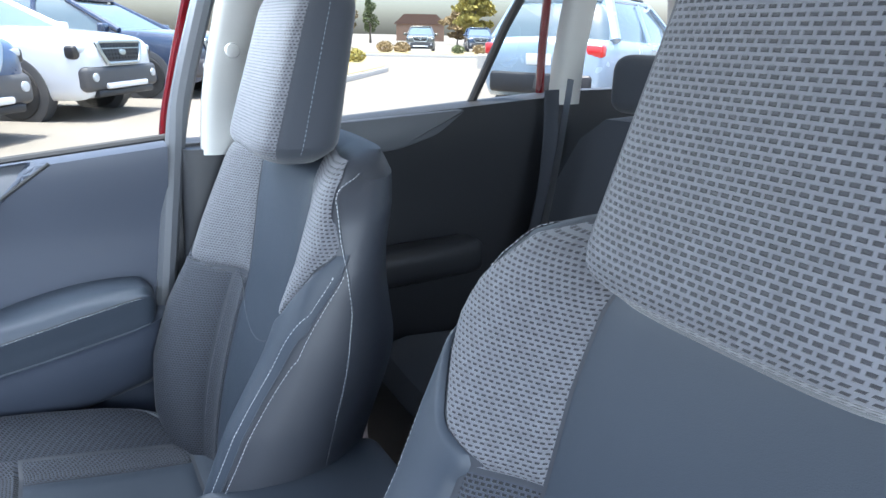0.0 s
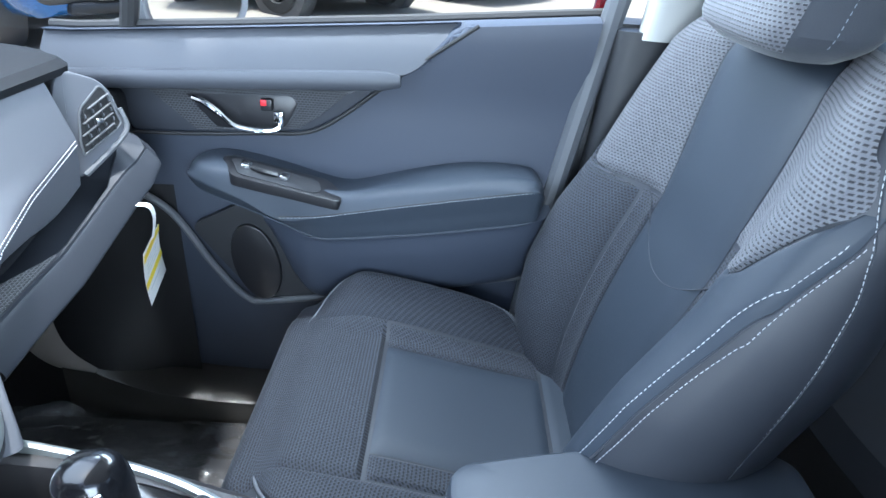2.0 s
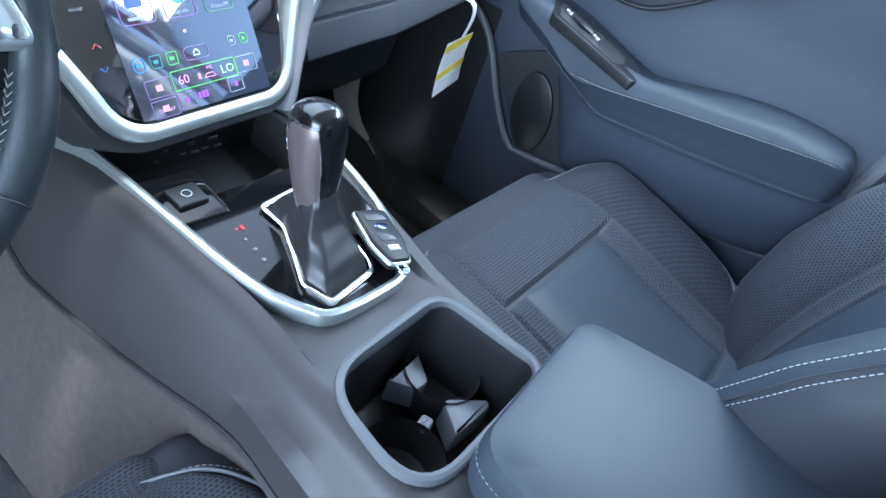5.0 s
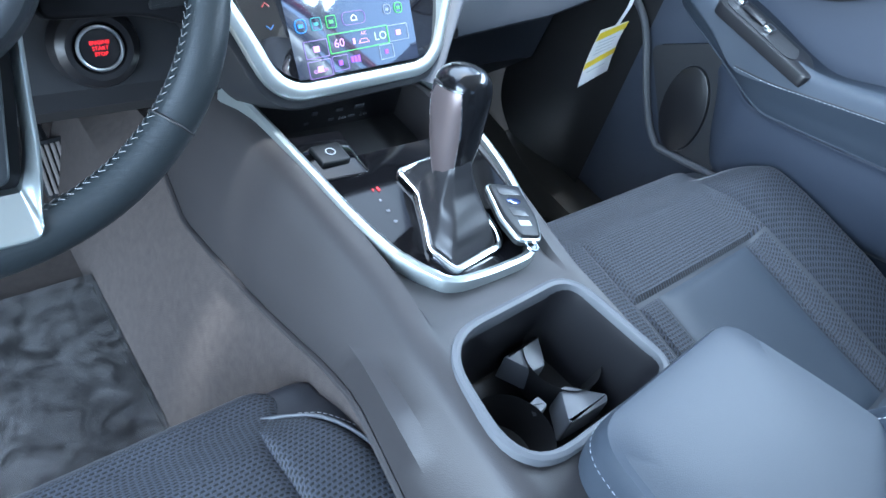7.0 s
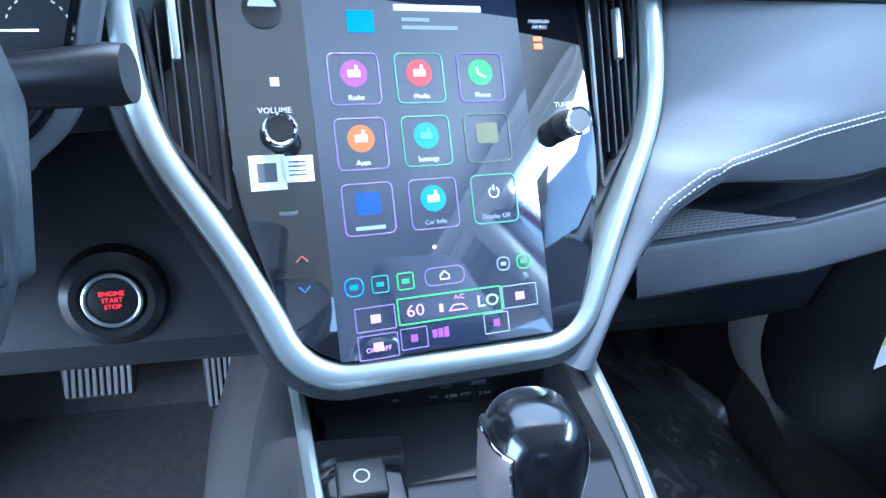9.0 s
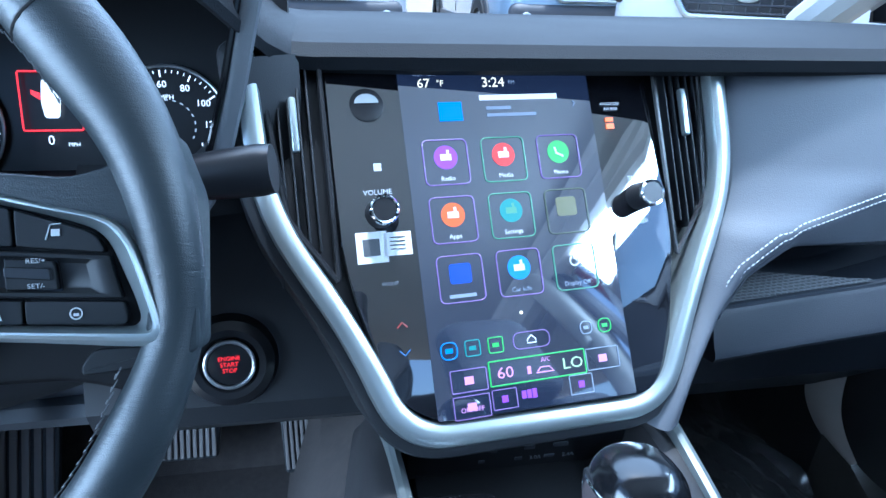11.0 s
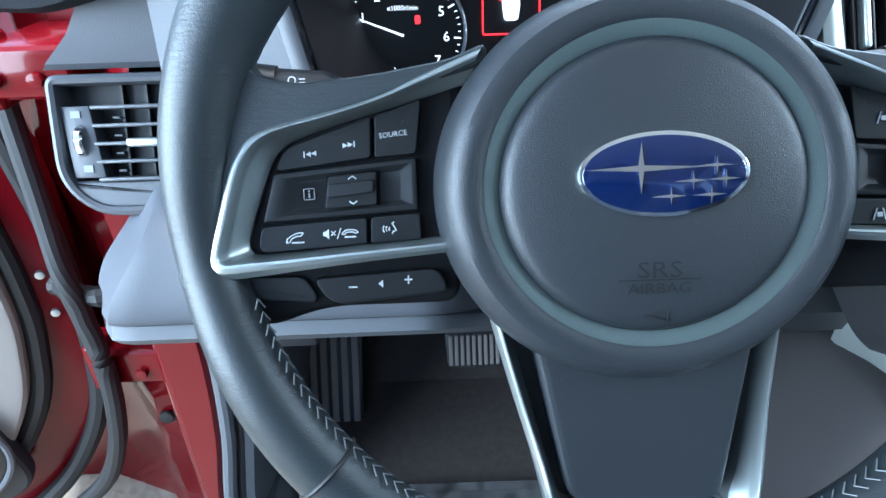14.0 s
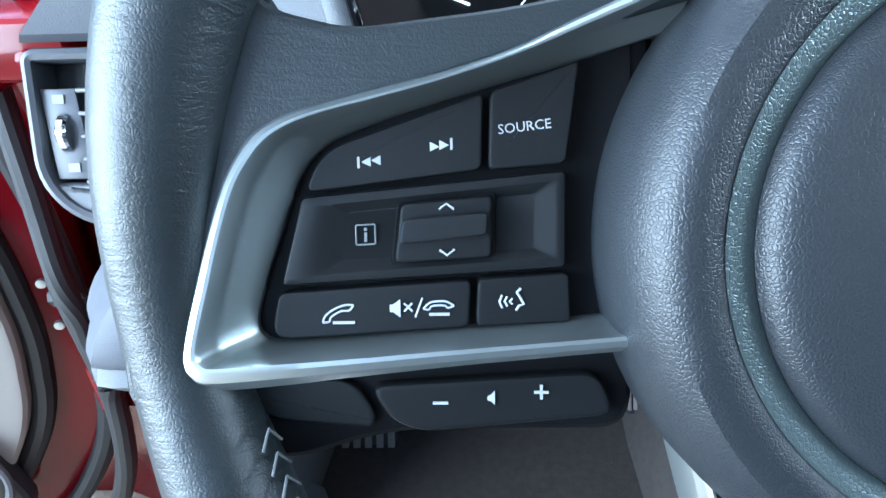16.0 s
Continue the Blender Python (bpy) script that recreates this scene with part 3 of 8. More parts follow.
        w = 0.132 * (1 - 0.12 * v) * math.sqrt(max(0.02, 1 - max(0, (v - 0.80) / 0.2) ** 2.4)) * (1 - 0.25 * max(0.0, (0.12 - v) / 0.12) ** 2)
        yc = -0.618 - 0.066 * v
        d = (0.062 - 0.018 * v) * math.sqrt(max(0.05, 1 - max(0, (v - 0.75) / 0.25) ** 2.4)) * (1 - 0.4 * max(0.0, (0.12 - v) / 0.12) ** 2)
        c = min(1.0, abs(u)) ** (1 / 0.55) if abs(u) < 1 else 1.0
        sn = math.sqrt(max(0.0, 1 - c * c)) ** 0.75
        return np.array((w * u, yc + d * sn + lift, z))
    part("front_panel", patch(head_front, -0.86, 0.86, 0.03, 0.95, 30, 30, 0.004, 0.05), M_KNIT, head, "pale coarse knit front panel")
    for s in (1, -1):
        line = [(p[0] * s, p[1], p[2]) for p in ((r[1][0] * 1.004, r[1][1], r[1][2]) for r in rest[2:26])]
        tagged(part("stitching", bmesh_of(stitches(smooth_path(line, 90), length=0.004, gap=0.0025, r=0.0005)), M_LEATHER2, head), kind="stuff")
        part("post", tube([(s * 0.06, -0.690, 1.10), (s * 0.06, -0.668, 1.20)], 0.006, 12), M_CHROME, head)
    # frame and rails below
    part("seat_base", box(0, -0.26, 0.43, 0.40, 0.42, 0.14, 0.02), M_DARK, seat, "black plastic seat base")
    for s in (1, -1):
        part("seat_rail", box(s * 0.17, -0.25, 0.34, 0.05, 0.55, 0.05, 0.008), M_DARK, seat)
    return seat


car_seat("grey knit and slate leatherette front passenger seat beside the console", Matrix.Translation((0.410, 0, 0)), 1)
car_seat("grey knit and slate leatherette driver seat behind the steering wheel", Matrix.Translation((-0.355, -0.050, 0.012)), -1, (-0.015, 0.018, -0.052), 0.49)


# ---- steering wheel ----
RAKE = radians(25)
WHEEL = frame_at((-0.37, 0, 1.0), (1, 0, 0), (0, math.sin(RAKE), math.cos(RAKE)))


def steering_wheel():
    w = thing("steering_wheel", "black leather steering wheel with satin silver spokes and buttons", "steering wheel", WHEEL)
    n = 120
    path, rad = [], []
    for i in range(n):
        a = 2 * math.pi * i / n
        deg = math.degrees(a) % 360
        g = max(math.exp(-((deg - 35) / 16) ** 2), math.exp(-((deg - 145) / 16) ** 2))
        n0 = max(math.exp(-((deg - 352) / 12) ** 2), math.exp(-((deg - 188) / 12) ** 2), math.exp(-((deg + 8) / 12) ** 2))
        r = 0.0145 + 0.0045 * g - 0.0025 * n0
        n1 = max(math.exp(-((deg - 350) / 13) ** 2), math.exp(-((deg - 190) / 13) ** 2), math.exp(-((deg + 10) / 13) ** 2))
        path.append(((0.185 - r) * math.cos(a), (0.185 - r) * math.sin(a), -0.024 - 0.0060 * n1))
        rad.append(r)
    rim = part("rim", tube(path, rad, 20, closed=True), M_WHEEL, w, "grained black leather rim")
    # seams across the rim and the lacing on its inner side
    for deg in (222, 318, 40, 140):
        a = radians(deg)
        rr = 0.0185 if deg < 180 else 0.0147
        c = np.array(((0.185 - rr) * math.cos(a), (0.185 - rr) * math.sin(a), -0.024))
        d = np.array((math.cos(a), math.sin(a), 0))
        ring = [c + rr * (math.cos(k) * d + math.sin(k) * np.array((0, 0, 1))) for k in np.linspace(0, 2 * math.pi, 24, endpoint=False)]
        part("seam", tube(ring, 0.0009, 6, closed=True, up=(math.sin(a), -math.cos(a), 0.01)), M_RUBBER, rim)
    bm = bmesh.new()
    for a0, a1 in ((196, 262), (278, 344), (28, 60), (120, 152)):
        for deg in np.arange(a0, a1, 2.0):
            a = radians(deg)
            r0, r1 = (0.1552, 0.1562) if deg > 180 else (0.1475, 0.1488)
            p = [(r0 * math.cos(a), r0 * math.sin(a), -0.020), (r1 * math.cos(a + 0.020), r1 * math.sin(a + 0.020), -0.0160)]
            q = [(r0 * math.cos(a), r0 * math.sin(a), -0.020), (r0 * math.cos(a + 0.028), r0 * math.sin(a + 0.028), -0.0245)]
            bm.from_mesh(tube(p, 0.00032, 5))
            bm.from_mesh(tube(q, 0.00032, 5))
    tagged(part("lacing", bm, M_LACE, rim, "pale cross stitching on the inner rim"), kind="stuff")
    # airbag cover
    prof = [(0.0, -0.001), (0.02, -0.0013), (0.04, -0.0024), (0.0490, -0.0034), (0.0515, -0.0039), (0.0535, -0.0046), (0.0550, -0.0058), (0.0560, -0.0076), (0.0566, -0.0087), (0.0622, -0.0068), (0.0630, -0.0060), (0.0650, -0.0051), (0.0682, -0.0044), (0.0718, -0.0052), (0.0745, -0.0075), (0.0772, -0.0122), (0.0798, -0.0208), (0.0805, -0.033), (0.078, -0.055), (0.05, -0.065)]
    hub = part("airbag_cover", lathe(prof, 96, Matrix.Translation((0.0005, -0.0045, 0)) @ Matrix.Diagonal((1.0, 0.945, 1, 1))), M_HUB, w, "grained black round airbag cover")
    part("groove_ring", lathe([(0.0566, -0.0084), (0.0573, -0.0079), (0.0618, -0.0063), (0.0625, -0.0062)], 96, Matrix.Translation((0.0005, -0.0045, 0)) @ Matrix.Diagonal((1.0, 0.945, 1, 1))), M_GROOVE, hub, "satin grained ring in the groove, its pale teal sheen put into the colour")
    el = lambda a, b, k=56: [(a * math.cos(t), b * math.sin(t)) for t in np.linspace(0, 2 * math.pi, k, endpoint=False)]
    part("badge_ring", prism([(x + 0.001, y) for x, y in el(0.0305, 0.0152)], -0.006, 0.0008, 0.0008), M_CHROME, hub, "chrome rim of the oval badge")
    badge = part("badge", prism([(x + 0.001, y) for x, y in el(0.0288, 0.0136)], -0.004, 0.0012, 0.0005), M_BADGE, hub, "oval deep blue badge with silver stars")

    def star(x, y, rx, ry):
        pts = []
        for i in range(8):
            a = math.pi / 4 * i
            k = 1.0 if i % 2 == 0 else 0.16
            pts.append((x + rx * k * math.cos(a), y + ry * k * math.sin(a)))
        return prism(pts, 0.0010, 0.0020)
    part("star", star(-0.0075, 0.0022, 0.0085, 0.0092), M_CHROME, badge)
    part("ray", prism([(-0.0275, 0.0020), (-0.0075, 0.0032), (0.012, 0.0024), (0.0285, 0.0026), (0.012, 0.0020), (-0.0075, 0.0010)], 0.0010, 0.0018), M_CHROME, badge)
    for x, y in ((0.0190, 0.0026), (0.0108, -0.0026), (0.0222, -0.0022), (0.0030, -0.0078), (0.0172, -0.0076)):
        part("star", star(x, y, 0.0030, 0.0034), M_CHROME, badge)
        part("ray", prism([(x - 0.0068, y - 0.0002), (x, y + 0.0006), (x + 0.0055, y), (x, y - 0.0006)], 0.0010, 0.0017), M_CHROME, badge)
    text("SRS", 0.0085, 0.0005, -0.0345, -0.0017, M_EMBOSS, hub, wide=1.3)
    part("emboss_line", box(0.0005, -0.0378, -0.0021, 0.030, 0.0006, 0.0006), M_EMBOSS, hub)
    text("AIRBAG", 0.0056, 0.0005, -0.0412, -0.0020, M_EMBOSS, hub, wide=1.2)
    part("horn_mark", tube([(-0.005, -0.051, -0.0034), (-0.002, -0.051, -0.0034), (0.004, -0.048, -0.0032), (0.004, -0.0535, -0.0038), (-0.002, -0.051, -0.0034)], 0.0005, 5), M_EMBOSS, hub)
    # lower spoke
    part("lower_pad", pad(rounded([(-0.0445, -0.055), (-0.0285, -0.1330), (0.0335, -0.1345), (0.0485, -0.055)], 0.008), -0.055, -0.022, 0.0035), M_HUB, w, "grained black lower spoke pad")
    outer = [(-0.0590, -0.054), (-0.0500, -0.088), (-0.0405, -0.122), (-0.0335, -0.152), (-0.0310, -0.1590), (-0.0240, -0.1635), (0.003, -0.1645), (0.0340, -0.1645), (0.0410, -0.1600), (0.0435, -0.152), (0.0520, -0.122), (0.0565, -0.088), (0.0605, -0.054)]
    inner = [(-0.0525, -0.054), (-0.0435, -0.088), (-0.0350, -0.120), (-0.0305, -0.1345), (-0.0285, -0.1370), (-0.0240, -0.1382), (0.003, -0.1388), (0.0330, -0.1392), (0.0375, -0.1380), (0.0395, -0.135), (0.0455, -0.120), (0.0505, -0.088), (0.0545, -0.054)]

    crest = []
    for p, q in zip(outer, inner):
        d = Vector(q) - Vector(p)
        crest.append(tuple(Vector(p) + d.normalized() * 0.0030))

    def rise(u):
        k = sstep(0.08, 0.36, u) * (1 - sstep(0.64, 0.92, u))
        return (-0.050, -0.029 + 0.0175 * k, -0.0250 + 0.0175 * k, -0.031 + 0.0165 * k, -0.034 + 0.009 * k, -0.045)
    part("lower_trim", lip_skin(outer, crest, inner, rise, 120), M_SILVER, w, "satin silver V-shaped trim of the lower spoke")
    part("lower_well", prism([(-0.056, -0.05), (-0.034, -0.146), (0.038, -0.146), (0.058, -0.05)], -0.052, -0.040), M_SMOOTH, w)
    # side spokes
    for s in (-1, 1):
        mx = Matrix.Translation((0.0015 if s > 0 else 0, 0, 0)) @ Matrix.Diagonal((-s, 1, 1, 1))

        def P(bm, mx=mx):
            bm.transform(mx)
            return bm
        # leather bridge between rim and spoke
        bridge = [(-0.066, 0.047), (-0.105, 0.041), (-0.150, 0.030), (-0.160, 0.050), (-0.170, 0.03), (-0.176, -0.03), (-0.166, -0.052), (-0.150, -0.058), (-0.132, -0.052), (-0.120, -0.050), (-0.07, -0.050)]
        part("spoke", P(prism(rounded(bridge, 0.008), -0.048, -0.034, 0.004, 3)), M_SMOOTH_SHADE, w, "black spoke body")
        wing = [(-0.058, 0.044), (-0.072, 0.040), (-0.095, 0.0335), (-0.123, 0.0255), (-0.1405, 0.0195), (-0.1490, 0.0145), (-0.1535, 0.0050), (-0.1590, -0.0110), (-0.1630, -0.0270), (-0.1650, -0.040), (-0.180, -0.040), (-0.182, 0.030), (-0.172, 0.060), (-0.158, 0.060), (-0.147, 0.0430), (-0.130, 0.0385), (-0.100, 0.0415), (-0.072, 0.0460), (-0.058, 0.0520)]
        part("spoke_wing", pad(rounded(wing, 0.006), -0.048, -0.0215, 0.0022, mx), M_WHEEL, w, "black leather between rim and trim")
        outer = [(-0.060, 0.0495), (-0.0831, 0.0402), (-0.097, 0.034), (-0.1112, 0.0297), (-0.1246, 0.0266), (-0.135, 0.0241), (-0.1434, 0.0219), (-0.1499, 0.0187), (-0.1539, 0.0139), (-0.1572, 0.0078), (-0.1606, -0.0016), (-0.1642, -0.0133), (-0.1669, -0.023), (-0.1678, -0.0297), (-0.1662, -0.0333), (-0.1620, -0.0352), (-0.1468, -0.0342), (-0.1304, -0.0324), (-0.1088, -0.0302), (-0.0887, -0.0285), (-0.068, -0.0268)]
        crest = [(-0.062, 0.0458), (-0.0835, 0.0372), (-0.0974, 0.0318), (-0.1111, 0.0276), (-0.124, 0.0244), (-0.1341, 0.0221), (-0.1414, 0.0198), (-0.1467, 0.0167), (-0.1506, 0.0121), (-0.1534, 0.0072), (-0.1564, -0.0013), (-0.1596, -0.0126), (-0.1622, -0.022), (-0.163, -0.0263), (-0.1619, -0.0286), (-0.159, -0.0293), (-0.1451, -0.0284), (-0.1294, -0.0273), (-0.1087, -0.0257), (-0.0893, -0.0243), (-0.069, -0.0228)]
        inner = [(-0.064, 0.0385), (-0.0856, 0.0321), (-0.0985, 0.0287), (-0.1115, 0.0252), (-0.1235, 0.0217), (-0.133, 0.0183), (-0.1375, 0.016), (-0.1409, 0.0128), (-0.143, 0.0095), (-0.1446, 0.0062), (-0.1475, -0.0015), (-0.1516, -0.0125), (-0.1538, -0.02), (-0.1541, -0.0236), (-0.1530, -0.0256), (-0.1504, -0.0268), (-0.143, -0.0266), (-0.129, -0.0258), (-0.1088, -0.0242), (-0.0873, -0.0227), (-0.070, -0.0212)]
        me = lip_skin(outer, crest, inner, lambda u: (-0.042, -0.0215, -0.0178, -0.0248, -0.0305, -0.040), 130)
        me.transform(mx)
        if s > 0:
            me.flip_normals()
        part("spoke_trim", me, M_SILVER, w, "satin silver frame round the buttons")
        part("button_well", P(prism(rounded([(-0.072, 0.040), (-0.143, 0.019), (-0.151, 0.012), (-0.164, -0.030), (-0.072, -0.030)], 0.004), -0.045, -0.0335)), M_SMOOTH_SHADE, w)
        # buttons: three rows, the left one with its volume switch below
        e = 0.0 if s < 0 else -0.002
        rows = [[(-0.1419, 0.0059), (-0.1376, 0.0148), (-0.1034 + e, 0.0261), (-0.1039 + e, 0.0102)], [(-0.1020 + e, 0.0264), (-0.0835, 0.0322), (-0.0862, 0.0112), (-0.1025 + e, 0.0101)],
                [(-0.1425, 0.0050), (-0.0862, 0.0097), (-0.0862, -0.0109), (-0.1476, -0.0141)], [(-0.1483, -0.0156), (-0.1064 + e, -0.0132), (-0.1069 + e, -0.0236), (-0.1508, -0.0262)],
                [(-0.1050 + e, -0.0131), (-0.0855, -0.0120), (-0.0850, -0.0228), (-0.1055 + e, -0.0236)]]
        for i, r in enumerate(rows):
            rr = rounded(r, [0.0030, 0.0065, 0.0016, 0.0016] if i == 0 else [0.0016, 0.0016, 0.0016, 0.0060 if i == 3 else 0.0016])
            if i == 2:
                # the middle button is scooped out round its rocker
                fr = lambda pts, h: [(x, y, h) for x, y in rounded(pts, 0.0010)]
                grow = lambda k: [(x + (k if x > -0.11 else -k), y + (k if y > 0 else -k)) for x, y in r]
                ring = [fr(grow(0), -0.040), fr(grow(0), -0.0293), fr(grow(-0.0003), -0.0287), fr(grow(-0.0010), -0.0285), fr([(-0.1362, 0.0034), (-0.0885, 0.0076), (-0.0885, -0.0086), (-0.1395, -0.0118)], -0.0285), fr([(-0.1330, 0.0016), (-0.0925, 0.0050), (-0.0925, -0.0068), (-0.1350, -0.0092)], -0.0304)]
                me = loft(ring)
                me.transform(mx)
                if s > 0:
                    me.flip_normals()
                part("button", me, M_BTN, w, "middle button with a scooped face")
                continue
            part("button", pad(rr, -0.040, -0.0285, 0.0007, mx), M_BTN, w)
        part("switch_slot", pad(rounded([(-0.1220, 0.0040), (-0.1008, 0.0056), (-0.1012, -0.0090), (-0.1238, -0.0100)], 0.0012), -0.032, -0.0294, 0.0003, mx), M_GLOSS, w)
        rk = part("rocker_switch", pad(rounded([(-0.1210, 0.0033), (-0.1018, 0.0048), (-0.1021, -0.0082), (-0.1226, -0.0092)], 0.0014), -0.031, -0.0270, 0.0006, mx), M_BTN, w, "satin black rocker switch")
        part("rocker_ridge", pad(rounded([(-0.1206, 0.0002), (-0.1028, 0.0016), (-0.1030, -0.0032), (-0.1214, -0.0050)], 0.0012), -0.027, -0.0240, 0.0006, mx), M_RIDGE, rk)
        part("spoke_lip", pad(rounded([(-0.1640, -0.0400), (-0.1600, -0.0360), (-0.1335, -0.0362), (-0.1285, -0.0440), (-0.1290, -0.0475), (-0.1500, -0.0460)], 0.0040), -0.045, -0.0318, 0.0010, mx), M_BTN, w)
        lip = [(-0.176, -0.040), (-0.135, -0.0385), (-0.128, -0.048), (-0.119, -0.0525), (-0.082, -0.0475), (-0.080, -0.036), (-0.1, -0.0355)]
        if s < 0:
            part("volume_switch", pad(rounded([(-0.1300, -0.0372), (-0.1250, -0.0455), (-0.1180, -0.0484), (-0.0745, -0.0446), (-0.0785, -0.0345)], 0.0045), -0.044, -0.0305, 0.0013, mx), M_BTN, w, "satin black volume switch")
            H = -0.0283
            text("SOURCE", 0.0029, -0.0949, 0.0189, H, M_MARK, w, rot=0.10, wide=1.02)
            tri = lambda x, y, k: prism([(x - k, y + abs(k)), (x + k, y), (x - k, y - abs(k))], H - 0.001, H)
            tick = lambda x, y, a, b: box(x, y, H - 0.0004, a, b, 0.0008)
            line = lambda pts, r=0.00026: bmesh_of(tube(pts, r, 5))
            part("marking", join(tri(-0.1283, 0.0123, -0.0010), tri(-0.1262, 0.0126, -0.0010), tick(-0.1299, 0.0122, 0.0005, 0.0024)), M_MARK, w)
            part("marking", join(tri(-0.1137, 0.0152, 0.0010), tri(-0.1117, 0.0155, 0.0010), tick(-0.1102, 0.0157, 0.0005, 0.0024)), M_MARK, w)
            ring = rounded([(-0.1312, -0.0012), (-0.1270, -0.0010), (-0.1270, -0.0053), (-0.1312, -0.0055)], 0.0004)
            part("marking", join(bmesh_of(tube([(x, y, -0.0300) for x, y in ring], 0.0002, 5, closed=True)), box(-0.1291, -0.0038, -0.0302, 0.0006, 0.0020, 0.0008), box(-0.1291, -0.0021, -0.0302, 0.0006, 0.0006, 0.0008)), M_MARK_DIM, w)
            for k, y in ((1, 0.0027), (-1, -0.0070)):
                part("marking", line([(-0.1130, y - k * 0.0006, -0.0268), (-0.1114, y + k * 0.0006, -0.0268), (-0.1098, y - k * 0.0006, -0.0268)]), M_MARK, rk)
            # phone, mute and voice marks
            part("marking", join(line(smooth_path([(-0.1388, -0.0222, H), (-0.1383, -0.0208, H), (-0.1365, -0.0194, H), (-0.1340, -0.0184, H), (-0.1320, -0.0184, H)], 14)), line(smooth_path([(-0.1388, -0.0222, H), (-0.1374, -0.0220, H), (-0.1370, -0.0210, H), (-0.1348, -0.0197, H), (-0.1330, -0.0196, H), (-0.1320, -0.0184, H)], 14)), box(-0.1342, -0.0222, H, 0.0048, 0.0006, 0.0006)), M_MARK, w)
            part("marking", join(prism([(-0.1241, -0.0184), (-0.1234, -0.0184), (-0.1218, -0.0172), (-0.1218, -0.0212), (-0.1234, -0.0200), (-0.1241, -0.0200)], H - 0.0005, H + 0.0002), line([(-0.1210, -0.0199, H), (-0.1192, -0.0181, H)]), line([(-0.1210, -0.0181, H), (-0.1192, -0.0199, H)]),
                                 line([(-0.1186, -0.0212, H), (-0.1170, -0.0170, H)]), line(smooth_path([(-0.1168, -0.0194, H), (-0.1152, -0.0180, H), (-0.1120, -0.0178, H), (-0.1102, -0.0188, H)], 12)), line(smooth_path([(-0.1168, -0.0194, H), (-0.1156, -0.0196, H), (-0.1150, -0.0188, H), (-0.1122, -0.0187, H), (-0.1116, -0.0193, H), (-0.1102, -0.0188, H)], 12)), box(-0.1134, -0.0206, H, 0.0044, 0.0006, 0.0006)), M_MARK, w)
            part("marking", join(*[line([(-0.0998 + k * 0.0011, -0.0166 - k * 0.0004, H), (-0.1004 + k * 0.0011, -0.0180, H), (-0.0998 + k * 0.0011, -0.0194 + k * 0.0004, H)]) for k in range(3)],
                                 line([(-0.0958, -0.0152, H), (-0.0966, -0.0160, H), (-0.0958, -0.0173, H), (-0.0952, -0.0186, H), (-0.0962, -0.0190, H), (-0.0968, -0.0200, H)], 0.00032)), M_MARK, w)
            H = -0.0304
            part("marking", box(-0.1136, -0.0412, H, 0.0034, 0.0006, 0.0008), M_MARK, w)
            part("marking", join(box(-0.0912, -0.0389, H, 0.0032, 0.0006, 0.0008), box(-0.0912, -0.0389, H, 0.0006, 0.0032, 0.0008)), M_MARK, w)
            part("marking", prism([(-0.1031, -0.0396), (-0.1024, -0.0394), (-0.1015, -0.0385), (-0.1015, -0.0417), (-0.1024, -0.0408), (-0.1031, -0.0406)], H, H + 0.0004), M_MARK, w)
        else:
            H = -0.0250
            text("RES/+", 0.0030, 0.1165, 0.0036, H, M_MARK, w, wide=1.1)
            text("SET/-", 0.0030, 0.1165, -0.0072, H, M_MARK, w, wide=1.1)
            H = -0.0280
            for x, y in ((0.0985, 0.019), (0.0985, -0.019)):
                part("marking", join(bmesh_of(tube([(x - 0.0026, y - 0.0022, H), (x - 0.0012, y + 0.0025, H)], 0.0003, 5)), bmesh_of(tube([(x + 0.0026, y - 0.0022, H), (x + 0.0012, y + 0.0025, H)], 0.0003, 5)), box(x, y, H, 0.002, 0.0018, 0.0006)), M_MARK, w)
            part("marking", join(box(0.1235, 0.0155, H, 0.0035, 0.003, 0.0006), bmesh_of(tube([(0.1195, 0.0125, H), (0.1215, 0.019, H), (0.126, 0.0195, H)], 0.0003, 5))), M_MARK, w)
            ring = [(0.1305 + 0.0024 * math.cos(a), -0.0198 + 0.0024 * math.sin(a), H) for a in np.linspace(0, 6.28, 20, endpoint=False)]
            part("marking", join(bmesh_of(tube(ring, 0.0003, 5, closed=True)), box(0.1305, -0.0203, H, 0.002, 0.0012, 0.0006)), M_MARK, w)
    # column behind
    part("column_shroud", loft([[(r * math.cos(a) * 1.05, -0.015 + r * math.sin(a), h) for a in np.linspace(0, 2 * math.pi, 32, endpoint=False)] for h, r in ((-0.06, 0.055), (-0.075, 0.068), (-0.16, 0.075), (-0.30, 0.085))]), M_DARK, w, "black column shroud")
    return w


# paler than the cover: the sheen on the groove's slope, put into the colour
M_GROOVE = mat("satin ring with painted teal sheen", (0.09, 0.115, 0.115), 0.34, metal=0.4, vary=0.1, pebble=0.3, pebble_size=0.0010)
M_RIDGE = mat("smooth switch ridge", (0.016, 0.017, 0.019), 0.2, vary=0.05)
M_LACE = mat("grey lacing thread", (0.15, 0.155, 0.16), 0.6, vary=0.15)
M_BADGE = mat("deep blue enamel", (0.005, 0.016, 0.085), 0.15, metal=0.5, vary=0.25, vary_size=0.004, coat=1.0)
# darker than the cover, in place of the shading on raised letters
M_EMBOSS = mat("cover black darkened for relief shade", (0.006, 0.0065, 0.0075), 0.6, vary=0.05)
steering_wheel()


# ---- dashboard ----
M_CARBON = knit_mat("dark woven-look plastic", (0.060, 0.064, 0.072), (0.006, 0.006, 0.008), 0.006, 0.004, bump=0.5, gap=0.22)
